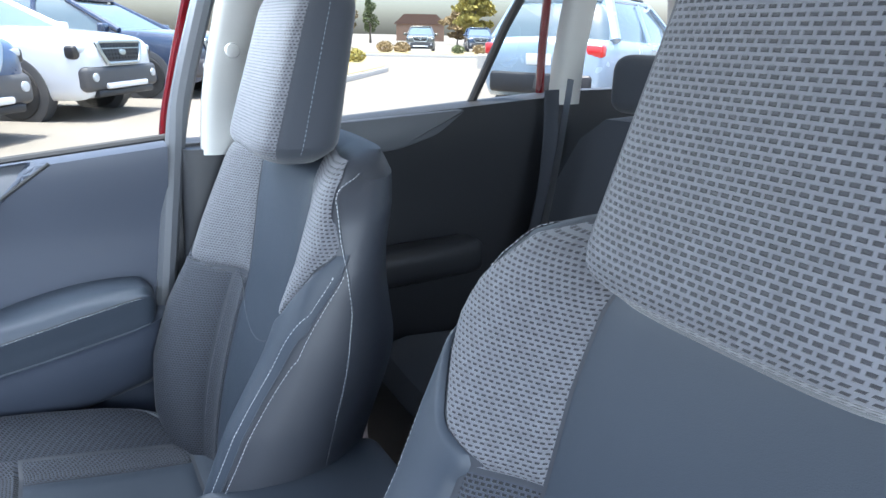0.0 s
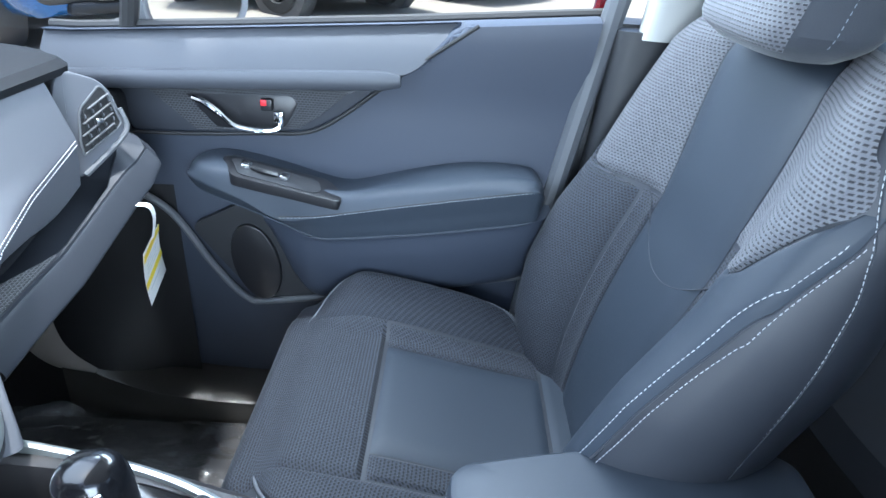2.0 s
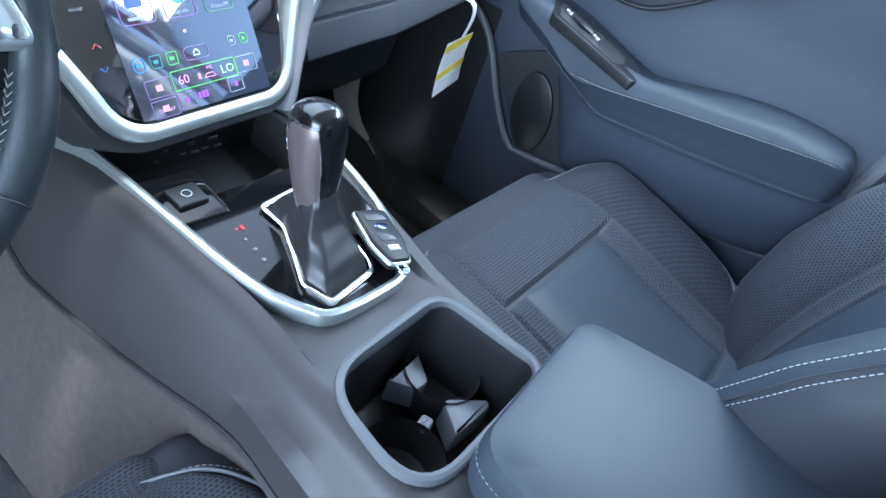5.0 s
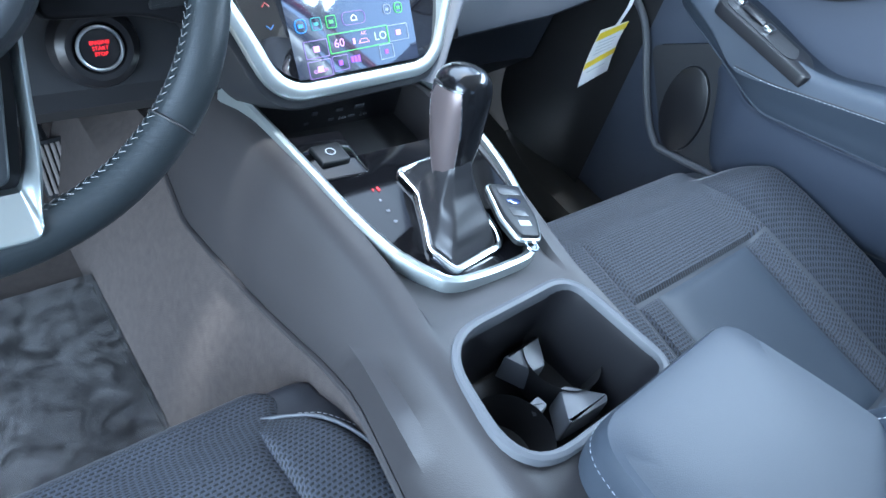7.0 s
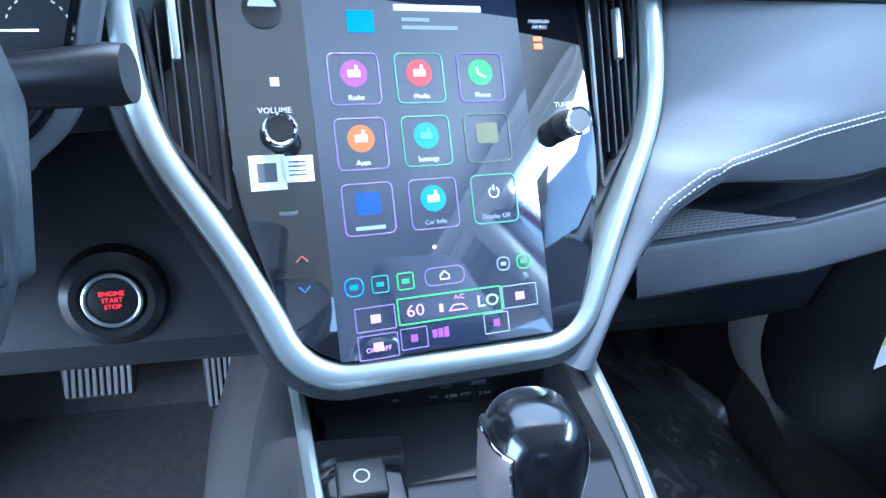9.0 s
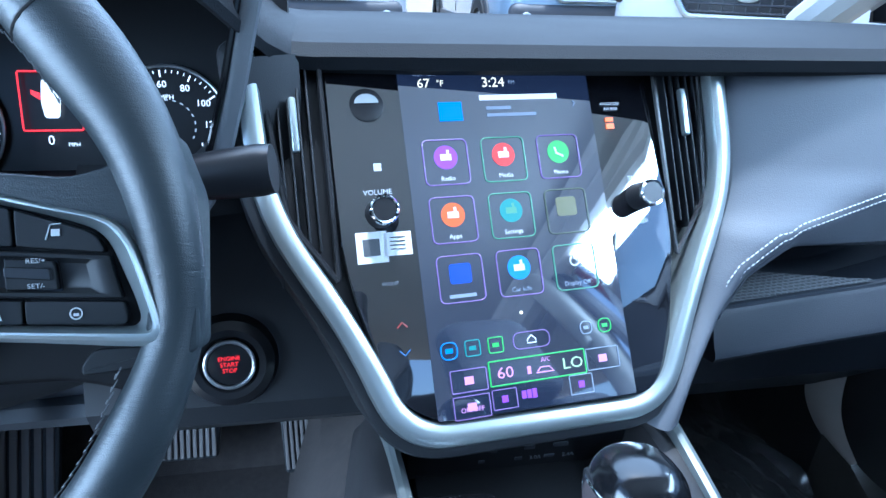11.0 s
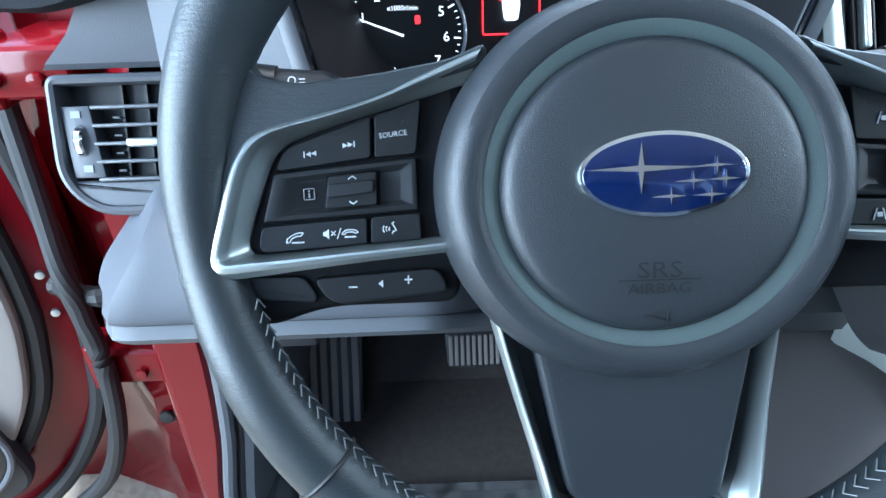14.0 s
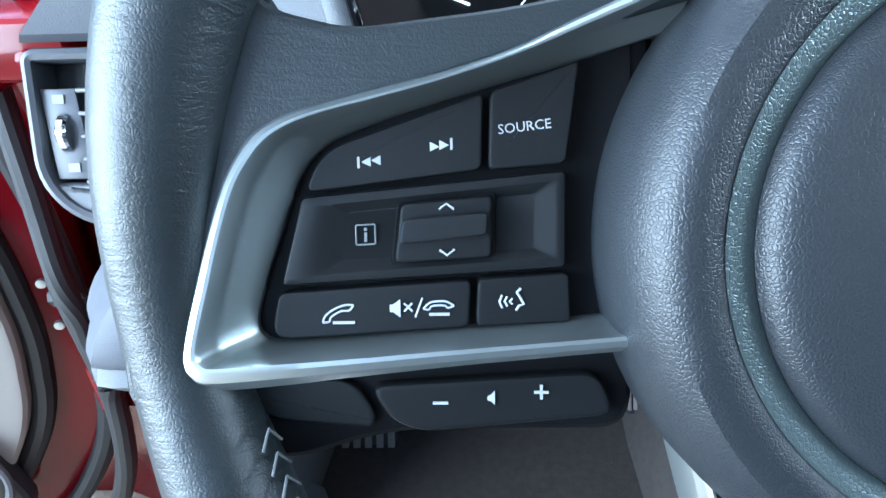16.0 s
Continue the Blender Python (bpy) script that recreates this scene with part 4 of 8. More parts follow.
M_NEEDLE = glow("lit white dial print", (0.9, 0.93, 1.0), 0.62)
M_DIALDIM = glow("dim dial print", (0.6, 0.64, 0.70), 0.25)
M_REDGLOW = glow("lit red sign", (1.0, 0.03, 0.04), 0.6)
M_DIAL = mat("black dial face", (0.006, 0.006, 0.008), 0.35, vary=0.1)
M_VENTG = mat("smooth grey vent plastic", (0.060, 0.064, 0.074), 0.42, vary=0.05)
M_SHELF = mat("grained charcoal shelf plastic", (0.020, 0.023, 0.030), 0.5, grain=0.3, grain_size=0.0009, vary=0.08, spec=0.25)
ZS = (0.69, 0.740, 0.80, 0.845, 0.875, 0.907, 0.926, 0.955, 1.06)
XS = (0.115, 0.137, 0.170, 0.202, 0.224, 0.272, 0.365, 0.500, 0.500)
YS = (0.100, 0.128, 0.162, 0.189, 0.196, 0.204, 0.222, 0.232, 0.268)


def screen_y(x, z):
    return 0.218 + (z - 0.935) * 0.535 + (x - 0.013) * 0.114


def dashboard():
    d = thing("dashboard", "soft grey and black dashboard with stitched passenger side", "dashboard")
    # upper pad across the car, with its hood over the dials
    rows = []
    for x in np.linspace(-0.80, 0.60, 90):
        hood = 0.075 * sstep(-0.66, -0.56, x) * (1 - sstep(-0.235, -0.15, x))
        ye = 0.255 - 0.10 * hood / 0.075 + 0.05 * sstep(0.545, 0.60, x) ** 2 + (0.03 * (1 - sstep(-0.80, -0.66, x)))
        ze = 1.052 + hood - 0.022 * (1 - sstep(-0.74, -0.62, x))
        pts = [(0.95, 1.035), (0.75, 1.052 + hood * 0.1), (0.55, 1.060 + hood * 0.45), (0.40, 1.064 + hood * 0.85), (ye + 0.05, ze + 0.009), (ye + 0.015, ze + 0.005), (ye + 0.002, ze - 0.004), (ye + 0.004, ze - 0.014), (ye + 0.02, ze - 0.020), (ye + 0.05, ze - 0.020), (0.45, ze - 0.03), (0.95, 0.98)]
        rows.append([(x, y, z) for y, z in pts])
    part("upper_pad", loft(rows), M_DASHTOP, d, "dark grained upper dashboard pad")
    # passenger panel down to the stitched edge
    P = []
    zs = np.linspace(1.045, 0.765, 44)
    for z in zs:
        xr, yr = interp(z, ZS, XS), interp(z, ZS, YS)
        xl = interp(z, (0.69, 0.75, 0.80, 0.86, 0.92, 1.05), (0.095, 0.112, 0.142, 0.178, 0.193, 0.206))
        yl = screen_y(xl, z) + 0.012
        row = []
        for s in np.linspace(0, 1, 24):
            y = yl + (yr - yl) * s - 0.016 * math.sin(s * math.pi) * sstep(0.69, 0.8, z)
            row.append((xl + (xr - xl) * s, y, z))
        # the edge rolls under
        row += [(xr + 0.004, yr + 0.008, z - 0.002), (xr + 0.003, yr + 0.05, z - 0.004)]
        P.append(row)
    part("passenger_panel", grid(P), M_SOFT, d, "smooth grey stitched panel before the passenger")
    bm = bmesh.new()
    for off in (0.006, 0.012):
        c = [(interp(z, ZS, XS) - off * (0.3 if z > 0.9 else 1.0), interp(z, ZS, YS) - 0.0042, z + (off if z > 0.86 else 0)) for z in np.linspace(0.768, 0.953, 200)]
        bm.from_mesh(stitches(c, length=0.0035, gap=0.0016, r=0.0006))
    tagged(part("stitching", bm, M_THREAD, d, "pale double stitching"), kind="stuff")
    # shelf: recess, woven strip, lip
    LX = (0.15, 0.20, 0.30, 0.38, 0.45, 0.53, 0.58, 0.615, 0.640, 0.66)
    LZ = (0.786, 0.788, 0.795, 0.802, 0.818, 0.842, 0.862, 0.880, 0.890, 0.896)
    LY = (0.150, 0.185, 0.190, 0.190, 0.190, 0.186, 0.178, 0.178, 0.198, 0.235)
    rows, strip = [], []
    for x in np.linspace(0.205, 0.655, 70):
        z0, y0 = interp(x, LX, LZ), interp(x, LX, LY)
        h = 0.046 - 0.016 * sstep(0.54, 0.64, x)
        wide = interp(x, (0.20, 0.24, 0.30, 0.36, 0.40, 0.52, 0.57, 0.61, 0.65), (0.062, 0.055, 0.034, 0.014, 0.008, 0.010, 0.030, 0.045, 0.050))
        rid = (y0 + 0.020, z0 + h)
        ty, tz = rid[0] + wide, rid[1] + 0.20 * wide
        deep = 0.030 * sstep(0.26, 0.34, x) * (1 - sstep(0.565, 0.60, x))
        fy = max(ty + 0.02, 0.300)
        pts = [(0.350, tz + 0.10), (fy + 0.022, tz + 0.010), (fy + 0.008, tz - deep * 0.6), (fy - 0.01, tz - deep), (ty + 0.010, tz - deep), (ty + 0.003, tz - deep * 0.75), (ty, tz - 0.002), (ty - 0.003, tz), (rid[0] + 0.0025, rid[1] + 0.0012), (rid[0] + 0.0012, rid[1] - 0.0022), (rid[0] - 0.0004, rid[1] - 0.0005), (rid[0] - 0.004, rid[1] - 0.004),
               (y0 + 0.006, z0 + 0.018), (y0 + 0.0015, z0 + 0.012), (y0, z0 + 0.007), (y0 + 0.003, z0 + 0.002), (y0 + 0.010, z0), (y0 + 0.05, z0 - 0.010), (0.36, z0 - 0.06), (0.40, 0.60), (0.50, 0.50), (0.70, 0.48)]
        rows.append([(x, y, z) for y, z in pts])
        if x < 0.375:
            strip.append([(x, rid[0] + 0.004 + (wide - 0.008) * k, rid[1] + 0.0035 + 0.20 * (wide - 0.004) * k) for k in (1.0, 0.5, 0.0)])
    part("shelf", grid(rows), M_SHELF, d, "black passenger shelf with its lip and glove box below")
    w = [[(p[0], p[1] * 1.02) for p in r] for r in strip]
    part("woven_strip", grid(strip, uv=w), M_CARBON, d, "woven-look strip along the shelf")
    # smooth band under the stitched edge, as far as the side vent
    rows = []
    for z in np.linspace(0.84, 0.953, 40):
        x, y = interp(z, ZS, XS), interp(z, ZS, YS)
        k = 0.056 * sstep(0.205, 0.46, x)
        rows.append([(x + 0.002, y + 0.001, z), (x + 0.004, y + 0.003, z - 0.004 - 0.4 * k), (x + 0.004, y + 0.008, z - 0.006 - 0.9 * k), (x + 0.004, y + 0.016, z - 0.009 - k), (x + 0.002, y + 0.045, z - 0.008 - k)])
    part("under_band", grid(rows), M_SOFT, d, "smooth grey band under the stitching")
    part("shelf_wing", tube(smooth_path([(0.560, 0.262, 0.905), (0.600, 0.250, 0.908), (0.640, 0.236, 0.905), (0.668, 0.228, 0.897)], 20), [0.006] + [0.011] * 17 + [0.009, 0.004], 12, flat=0.6), M_SHELF, d, "rounded dark end of the shelf")
    part("dash_end_cover", box(0.66, 0.62, 0.930, 0.16, 0.70, 0.10, 0.02), M_DARK, d)
    # vent at the passenger end
    vf = frame_at((0.545, 0.2285, 0.955), (0.8, -0.6, 0.0), (0.0, 0.30, 1.0))
    sur = rounded([(-0.052, -0.050), (-0.050, 0.050), (-0.034, 0.084), (-0.016, 0.092), (0.0215, 0.0745), (0.0345, 0.056), (0.0445, 0.004), (0.030, -0.014), (-0.034, -0.054)], [0.004, 0.02, 0.01, 0.012, 0.010, 0.012, 0.010, 0.008, 0.004])
    bm = bmesh_of(pad(sur, -0.05, -0.001, 0.004))
    bm.transform(vf)
    part("vent_surround", bm, M_SOFT, d, "grey surround of the side vent")
    out = rounded([(-0.0114, 0.0413), (0.0186, 0.0650), (0.0247, 0.0619), (0.0284, 0.0528), (0.0358, 0.0094), (0.0290, 0.0030), (-0.0265, -0.0246), (-0.0263, -0.0064), (-0.0177, 0.0308)], 0.003)
    # flush black plate that stands in for the vent's dark hollow
    bm = prism(out, -0.03, 0.0)
    bm.transform(vf)
    vent = part("air_vent", bm, M_RUBBER, d, "black side air vent with grey slats")
    me = bar(out, 0.0028, -0.004, 0.0022, 0.0009, closed=True)
    me.transform(vf)
    part("vent_frame", me, M_GREYP, d)
    lip = smooth_path([(0.0400, 0.030, -0.002), (0.0435, 0.004, -0.001), (0.030, -0.0125, 0.0), (0.000, -0.032, 0.0), (-0.033, -0.0515, 0.0)], 30)
    me = tube(lip, 0.0042, 8)
    me.transform(vf)
    part("vent_lip", me, M_GREYP, d, "pale rounded lip beside the vent")
    for k, (x, w) in enumerate(((0.002, 0.052), (0.003, 0.055), (0.006, 0.050), (0.012, 0.038))):
        bm = box(0.0, 0.0, 0.002, w, 0.0020, 0.008, 0.0008, m=Matrix.Translation((x, -0.001 + 0.47 * x + k * 0.0135, 0)) @ Matrix.Rotation(0.46, 4, 'Z'))
        bm.transform(vf)
        part("slat", bm, M_GREYP, vent)
    for k in range(4):
        x = -0.012 + k * 0.0125
        bm = box(x, 0.016 + 0.47 * x, 0.0015, 0.0016, 0.052, 0.004, 0.0006)
        bm.transform(vf)
        part("vane", bm, M_DARK, vent)
        for q in range(3):
            bm = box(x + 0.001, 0.006 + 0.47 * x + q * 0.0135, 0.0040, 0.0018, 0.0050, 0.002, 0.0006)
            bm.transform(vf)
            part("vane_tip", bm, M_GREYP, vent)
    bm = box(0.0042, 0.0184, 0.008, 0.010, 0.008, 0.006, 0.002)
    bm.transform(vf)
    part("vent_knob", bm, M_CHROME, vent)
    # driver side: cluster well, dials, end vent, knee panel
    well = [(-0.560, 1.13), (-0.542, 1.065), (-0.532, 1.02), (-0.517, 0.965), (-0.49, 0.935), (-0.46, 0.925), (-0.28, 0.925), (-0.25, 0.935), (-0.223, 0.965), (-0.204, 1.02), (-0.192, 1.065), (-0.175, 1.13)]
    edge = smooth_path(well, 70)
    rows = []
    for y, sc in ((0.212, 1.0), (0.222, 0.995), (0.385, 0.90)):
        rows.append([(-0.370 + (x + 0.370) * sc, y + (z - 1.0) * 0.15, 1.0 + (z - 1.0) * sc) for x, z in edge])
    part("cluster_well", grid(rows), M_DARK, d, "black funnel round the dials")
    part("cluster_bezel", tube([(x, 0.211 + (z - 1.0) * 0.15, z) for x, z in edge], 0.0026, 8), M_GLOSS, d, "thin glossy rim of the dial funnel")
    part("cluster_band", tube([(-0.370 + (x + 0.370) * 1.045, 0.216 + (z - 1.0) * 0.15, 1.0 + (z - 1.0) * 1.06) for x, z in edge], 0.0085, 10, flat=0.7, up=(0, -1, 0.1)), M_GREYP, d, "grey band round the dial funnel")
    # grey cheeks on both sides of the funnel
    rows = []
    for z in np.linspace(0.86, 1.05, 14):
        x1 = interp(z, (0.86, 0.93, 0.965, 1.02, 1.06), (-0.47, -0.49, -0.517, -0.532, -0.542))
        rows.append([(-0.645 + (x1 + 0.645) * k, 0.268 - 0.046 * k + (z - 1.0) * 0.12, z) for k in np.linspace(0, 1, 10)])
    part("cluster_cheek", grid(rows), M_SOFT, d, "smooth grey cheek beside the dials")
    rows = []
    for z in np.linspace(0.935, 1.05, 10):
        x1 = interp(z, (0.935, 0.965, 1.02, 1.06), (-0.25, -0.223, -0.204, -0.192))
        rows.append([(x1 + (-0.15 - x1) * k, 0.222 + 0.03 * k + (z - 1.0) * 0.12, z) for k in np.linspace(0, 1, 8)])
    part("cluster_cheek", grid(rows), M_DARK, d)
    cl = frame_at((-0.374, 0.374, 0.972), (1, 0, 0), (0, 0.25, 1))
    cf = new("dial_panel")
    cf.parent = d
    cf.matrix_world = cl
    bm = prism([(-0.22, 0.15), (-0.22, -0.075), (0.21, -0.075), (0.21, 0.15)], -0.02, -0.004)
    face = part("dial_panel", bm, M_DIAL, cf, "dark instrument panel with two lit dials")
    bpy.data.objects.remove(cf)
    face.parent = d
    face.matrix_world = cl
    for cx, names, a0, a1 in ((-0.097, "01234567", 192, -39), (0.097, ["0", "20", "40", "60", "80", "100", "120", "140", "160"], 190, -62)):
        ring = [(cx + 0.0545 * math.cos(a), -0.002 + 0.0545 * math.sin(a), 0.002) for a in np.linspace(0, 2 * math.pi, 64, endpoint=False)]
        dial = part("dial", disc(0.0545, -0.006, 0.0, 64, 0.0, Matrix.Translation((cx, -0.002, 0))), M_DIAL, face)
        part("dial_ring", tube(ring, 0.0016, 8, closed=True), M_RING, face)
        n = len(names)
        ticks = bmesh.new()
        for i in range(n * 5 - 4):
            a = radians(a0 + (a1 - a0) * i / ((n - 1) * 5))
            r, l = 0.0506, 0.006 if i % 5 == 0 else 0.0025
            ticks.from_mesh(tube([(cx + (r - l) * math.cos(a), -0.002 + (r - l) * math.sin(a), 0.001), (cx + r * math.cos(a), -0.002 + r * math.sin(a), 0.001)], 0.0007 if i % 5 == 0 else 0.00035, 4))
        part("tick_marks", ticks, M_NEEDLE, face)
        for i, t in enumerate(names):
            a = radians(a0 + (a1 - a0) * i / (n - 1))
            text(t, 0.0118 if n == 8 else 0.0088, cx + 0.0378 * math.cos(a), -0.002 + 0.0378 * math.sin(a), 0.001, M_NEEDLE, face)
        a = radians(159 if n == 8 else 182)
        part("needle", tube([(cx + 0.006 * math.cos(a + math.pi) * 0, -0.004, 0.004), (cx + 0.047 * math.cos(a), -0.004 + 0.047 * math.sin(a), 0.004)], [0.0010, 0.0005], 6), M_NEEDLE, face)
    for k in range(12):
        a = radians(160 - k * 17)
        part("small_mark", tube([(0.097 + 0.0235 * math.cos(a) - 0.0014 * math.sin(a), -0.002 + 0.0235 * math.sin(a) + 0.0014 * math.cos(a), 0.001), (0.097 + 0.0235 * math.cos(a) + 0.0014 * math.sin(a), -0.002 + 0.0235 * math.sin(a) - 0.0014 * math.cos(a), 0.001)], 0.0007, 4), M_DIALDIM, face)
    text("H", 0.0052, -0.126, -0.029, 0.001, M_NEEDLE, face)
    part("gauge_mark", prism(rounded([(-0.1255, -0.032), (-0.1210, -0.032), (-0.1232, -0.037)], 0.0006), 0.0, 0.001), M_REDGLOW, face)
    part("gauge_needle", tube([(-0.112, -0.036, 0.002), (-0.106, -0.031, 0.002)], 0.0009, 6), M_NEEDLE, face)
    text("x1000r/min", 0.0058, -0.097, 0.019, 0.001, M_NEEDLE, face)
    text("MPH", 0.0064, 0.097, 0.024, 0.001, M_NEEDLE, face)
    fr = rounded([(-0.027, 0.047), (0.023, 0.047), (0.023, -0.005), (-0.027, -0.005)], 0.002)
    part("warning_frame", tube([(x, y, 0.001) for x, y in fr], 0.0008, 6, closed=True), M_REDGLOW, face, "lit red frame of the open-door warning")
    part("car_symbol", prism(rounded([(-0.008, 0.040), (0.004, 0.040), (0.006, 0.020), (0.004, 0.006), (-0.008, 0.006), (-0.010, 0.020)], 0.003), 0.0, 0.001), M_NEEDLE, face, "small white car symbol with an open red door")
    part("door_symbol", prism([(-0.0105, 0.028), (-0.0175, 0.031), (-0.0175, 0.027), (-0.0105, 0.022)], 0.0, 0.0012), M_REDGLOW, face)
    text("0", 0.012, -0.005, -0.014, 0.001, M_NEEDLE, face)
    text("MPH", 0.005, 0.014, -0.018, 0.001, M_NEEDLE, face)
    part("belt_sign", prism(rounded([(-0.0868, 0.0130), (-0.0818, 0.0130), (-0.0818, 0.0055), (-0.0868, 0.0055)], 0.002), 0.0, 0.001), M_REDGLOW, face)
    # grey skin beside the well and the end of the dash
    rows = []
    for x in np.linspace(-0.752, -0.545, 14):
        k = sstep(-0.66, -0.752, x)
        cols = [(0.315, 1.035, 0.058), (0.296, 1.018, 0.046), (0.292, 0.995, 0.032), (0.296, 0.972, 0.006), (0.302, 0.966, 0.0), (0.33, 0.962, 0.0)]
        rows.append([(x + dx * k, y, z) for y, z, dx in cols])
    part("end_panel", grid(rows), M_SOFT, d, "smooth grey panel above the driver's vent")
    rows, low = [], []
    for x in np.linspace(-0.735, -0.20, 50):
        k = (1 - sstep(-0.735, -0.690, x)) ** 2 * 0.06
        b = sstep(-0.46, -0.36, x)
        f = lambda y, z, y2, z2: (x, (y + k) * (1 - b) + y2 * b, z * (1 - b) + z2 * b)
        r = [f(0.272, 0.882, 0.30, 0.872), f(0.248, 0.876, 0.272, 0.868), f(0.212, 0.855, 0.255, 0.845), f(0.192, 0.825, 0.250, 0.80), f(0.186, 0.802, 0.262, 0.757), f(0.196, 0.797, 0.280, 0.748)]
        rows.append([(p[0] + 0.040 * sstep(0.80, 0.875, p[2]) * (1 - sstep(-0.735, -0.60, x)), p[1], p[2]) for p in r])
        low.append([f(0.215, 0.800, 0.285, 0.752), f(0.190, 0.797, 0.258, 0.748), f(0.184, 0.788, 0.252, 0.738), f(0.194, 0.776, 0.262, 0.722), f(0.235, 0.762, 0.31, 0.708), f(0.40, 0.72, 0.40, 0.70), f(0.55, 0.68, 0.55, 0.68)])
    rows = [smooth_path(r, 26) for r in rows]
    part("knee_panel", grid(rows), M_SOFT, d, "smooth grey knee panel")
    part("lower_lip", grid(low), M_GREYP, d, "grey lower lip of the dash")
    part("hood_release", box(-0.59, 0.218, 0.768, 0.085, 0.03, 0.020, 0.006), M_DARK, d, "black bonnet release handle")
    m = frame_at((0, 0.285, 0.92), (1, 0, 0), (0, 0.375, 1))
    bm = prism(rounded([(-0.747, 0.040), (-0.600, 0.040), (-0.600, -0.050), (-0.735, -0.050), (-0.747, -0.040)], 0.004), -0.05, -0.020)
    bm.transform(m)
    v2 = part("air_vent", bm, M_RUBBER, d, "black driver side air vent with thin grey slats")
    me = bar(rounded([(-0.748, 0.0415), (-0.598, 0.0415), (-0.598, -0.063), (-0.722, -0.063), (-0.748, -0.038)], [0.006, 0.006, 0.006, 0.022, 0.022]), 0.008, -0.05, 0.004, 0.003, closed=True)
    me.transform(m)
    part("vent_frame", me, M_VENTG, d, "smooth grey vent surround")
    bm = bmesh_of(pad(rounded([(-0.746, -0.0385), (-0.600, -0.0385), (-0.600, -0.062), (-0.722, -0.062), (-0.744, -0.045)], [0.002, 0.002, 0.004, 0.02, 0.01]), -0.05, 0.001, 0.004))
    bm.transform(m)
    part("vent_sill", bm, M_VENTG, d, "rounded grey sill of the vent")
    for k in range(5):
        bm = box(-0.660, 0.0195 - k * 0.0142, -0.004, 0.116, 0.0030, 0.018, 0.0012)
        bm.transform(m)
        part("slat", bm, M_VENTG, v2)
        bm = box(-0.704, 0.0115 - k * 0.0142, -0.012, 0.006, 0.0014, 0.008)
        bm.transform(m)
        part("vane_tip", bm, M_VENTG, v2)
    for k in range(5):
        bm = box(-0.700 + k * 0.020, 0.0, -0.017, 0.002, 0.078, 0.008)
        bm.transform(m)
        part("vane", bm, M_DARK, v2)
    bm = prism([(-0.7445, 0.021), (-0.7215, 0.021), (-0.7145, -0.036), (-0.7395, -0.036)], -0.03, -0.001, 0.001)
    bm.transform(m)
    pl = part("vent_wheel_plate", bm, M_VENTG, v2)
    bm = bmesh_of(lathe([(0.0, 0.0035), (0.0125, 0.0035), (0.0140, 0.002), (0.0140, -0.002), (0.0125, -0.0035), (0.0, -0.0035)], 32, Matrix.Translation((-0.7305, -0.0065, -0.007)) @ Matrix.Rotation(math.pi / 2, 4, 'Y')))
    bm.transform(m)
    part("vent_wheel", bm, M_CHROME, pl, "chrome edged thumb wheel")
    for x, z in ((-0.7325, 0.0145), (-0.7275, -0.0285)):
        bm = box(x, z, -0.0004, 0.0075, 0.0055, 0.0008)
        bm.transform(m)
        part("print_mark", bm, M_MARK_DIM, pl)
    bm = box(-0.672, -0.0085, 0.008, 0.034, 0.0070, 0.012, 0.0028)
    bm.transform(m)
    part("vent_knob", bm, M_SILVER, v2)
    # panel right of the column with the start button
    rows = []
    for x in np.linspace(-0.335, -0.10, 26):
        rows.append([(x, 0.30, 0.955), (x, 0.262, 0.93), (x, 0.248, 0.88), (x, 0.232, 0.83), (x, 0.210, 0.77), (x, 0.218, 0.745), (x, 0.27, 0.70), (x, 0.40, 0.66)])
    part("column_panel", grid(rows), M_DARK, d, "black panel beside the steering column")
    sf = frame_at((-0.219, 0.216, 0.808), (0.86, 0.043, 0), (0, 0.30, 1)) @ Matrix.Scale(0.86, 4)
    st = part("start_button", disc(0.0205, -0.01, 0.006, 48, 0.002), M_SMOOTH, d, "round engine start button with red lettering")
    st.matrix_world = sf
    part("button_ring", tube([(0.0225 * math.cos(a), 0.0225 * math.sin(a), 0.006) for a in np.linspace(0, 2 * math.pi, 48, endpoint=False)], 0.0020, 8, closed=True), M_RING, st)
    part("bezel", lathe([(0.025, 0.002), (0.028, 0.005), (0.034, 0.006), (0.042, 0.001), (0.047, -0.010), (0.049, -0.04)], 48), M_SMOOTH, st)
    for k, t in enumerate(("ENGINE", "START", "STOP")):
        text(t, 0.0058, 0, 0.0062 - 0.0060 * k, 0.0065, M_REDGLOW, st)
    return d


M_DASHTOP = mat("dark dash top skin", (0.009, 0.010, 0.012), 0.72, grain=0.4, grain_size=0.0012, vary=0.08, spec=0.12)
M_RING = mat("silver dial ring", (0.55, 0.57, 0.6), 0.3, metal=0.9, vary=0.05)
dashboard()


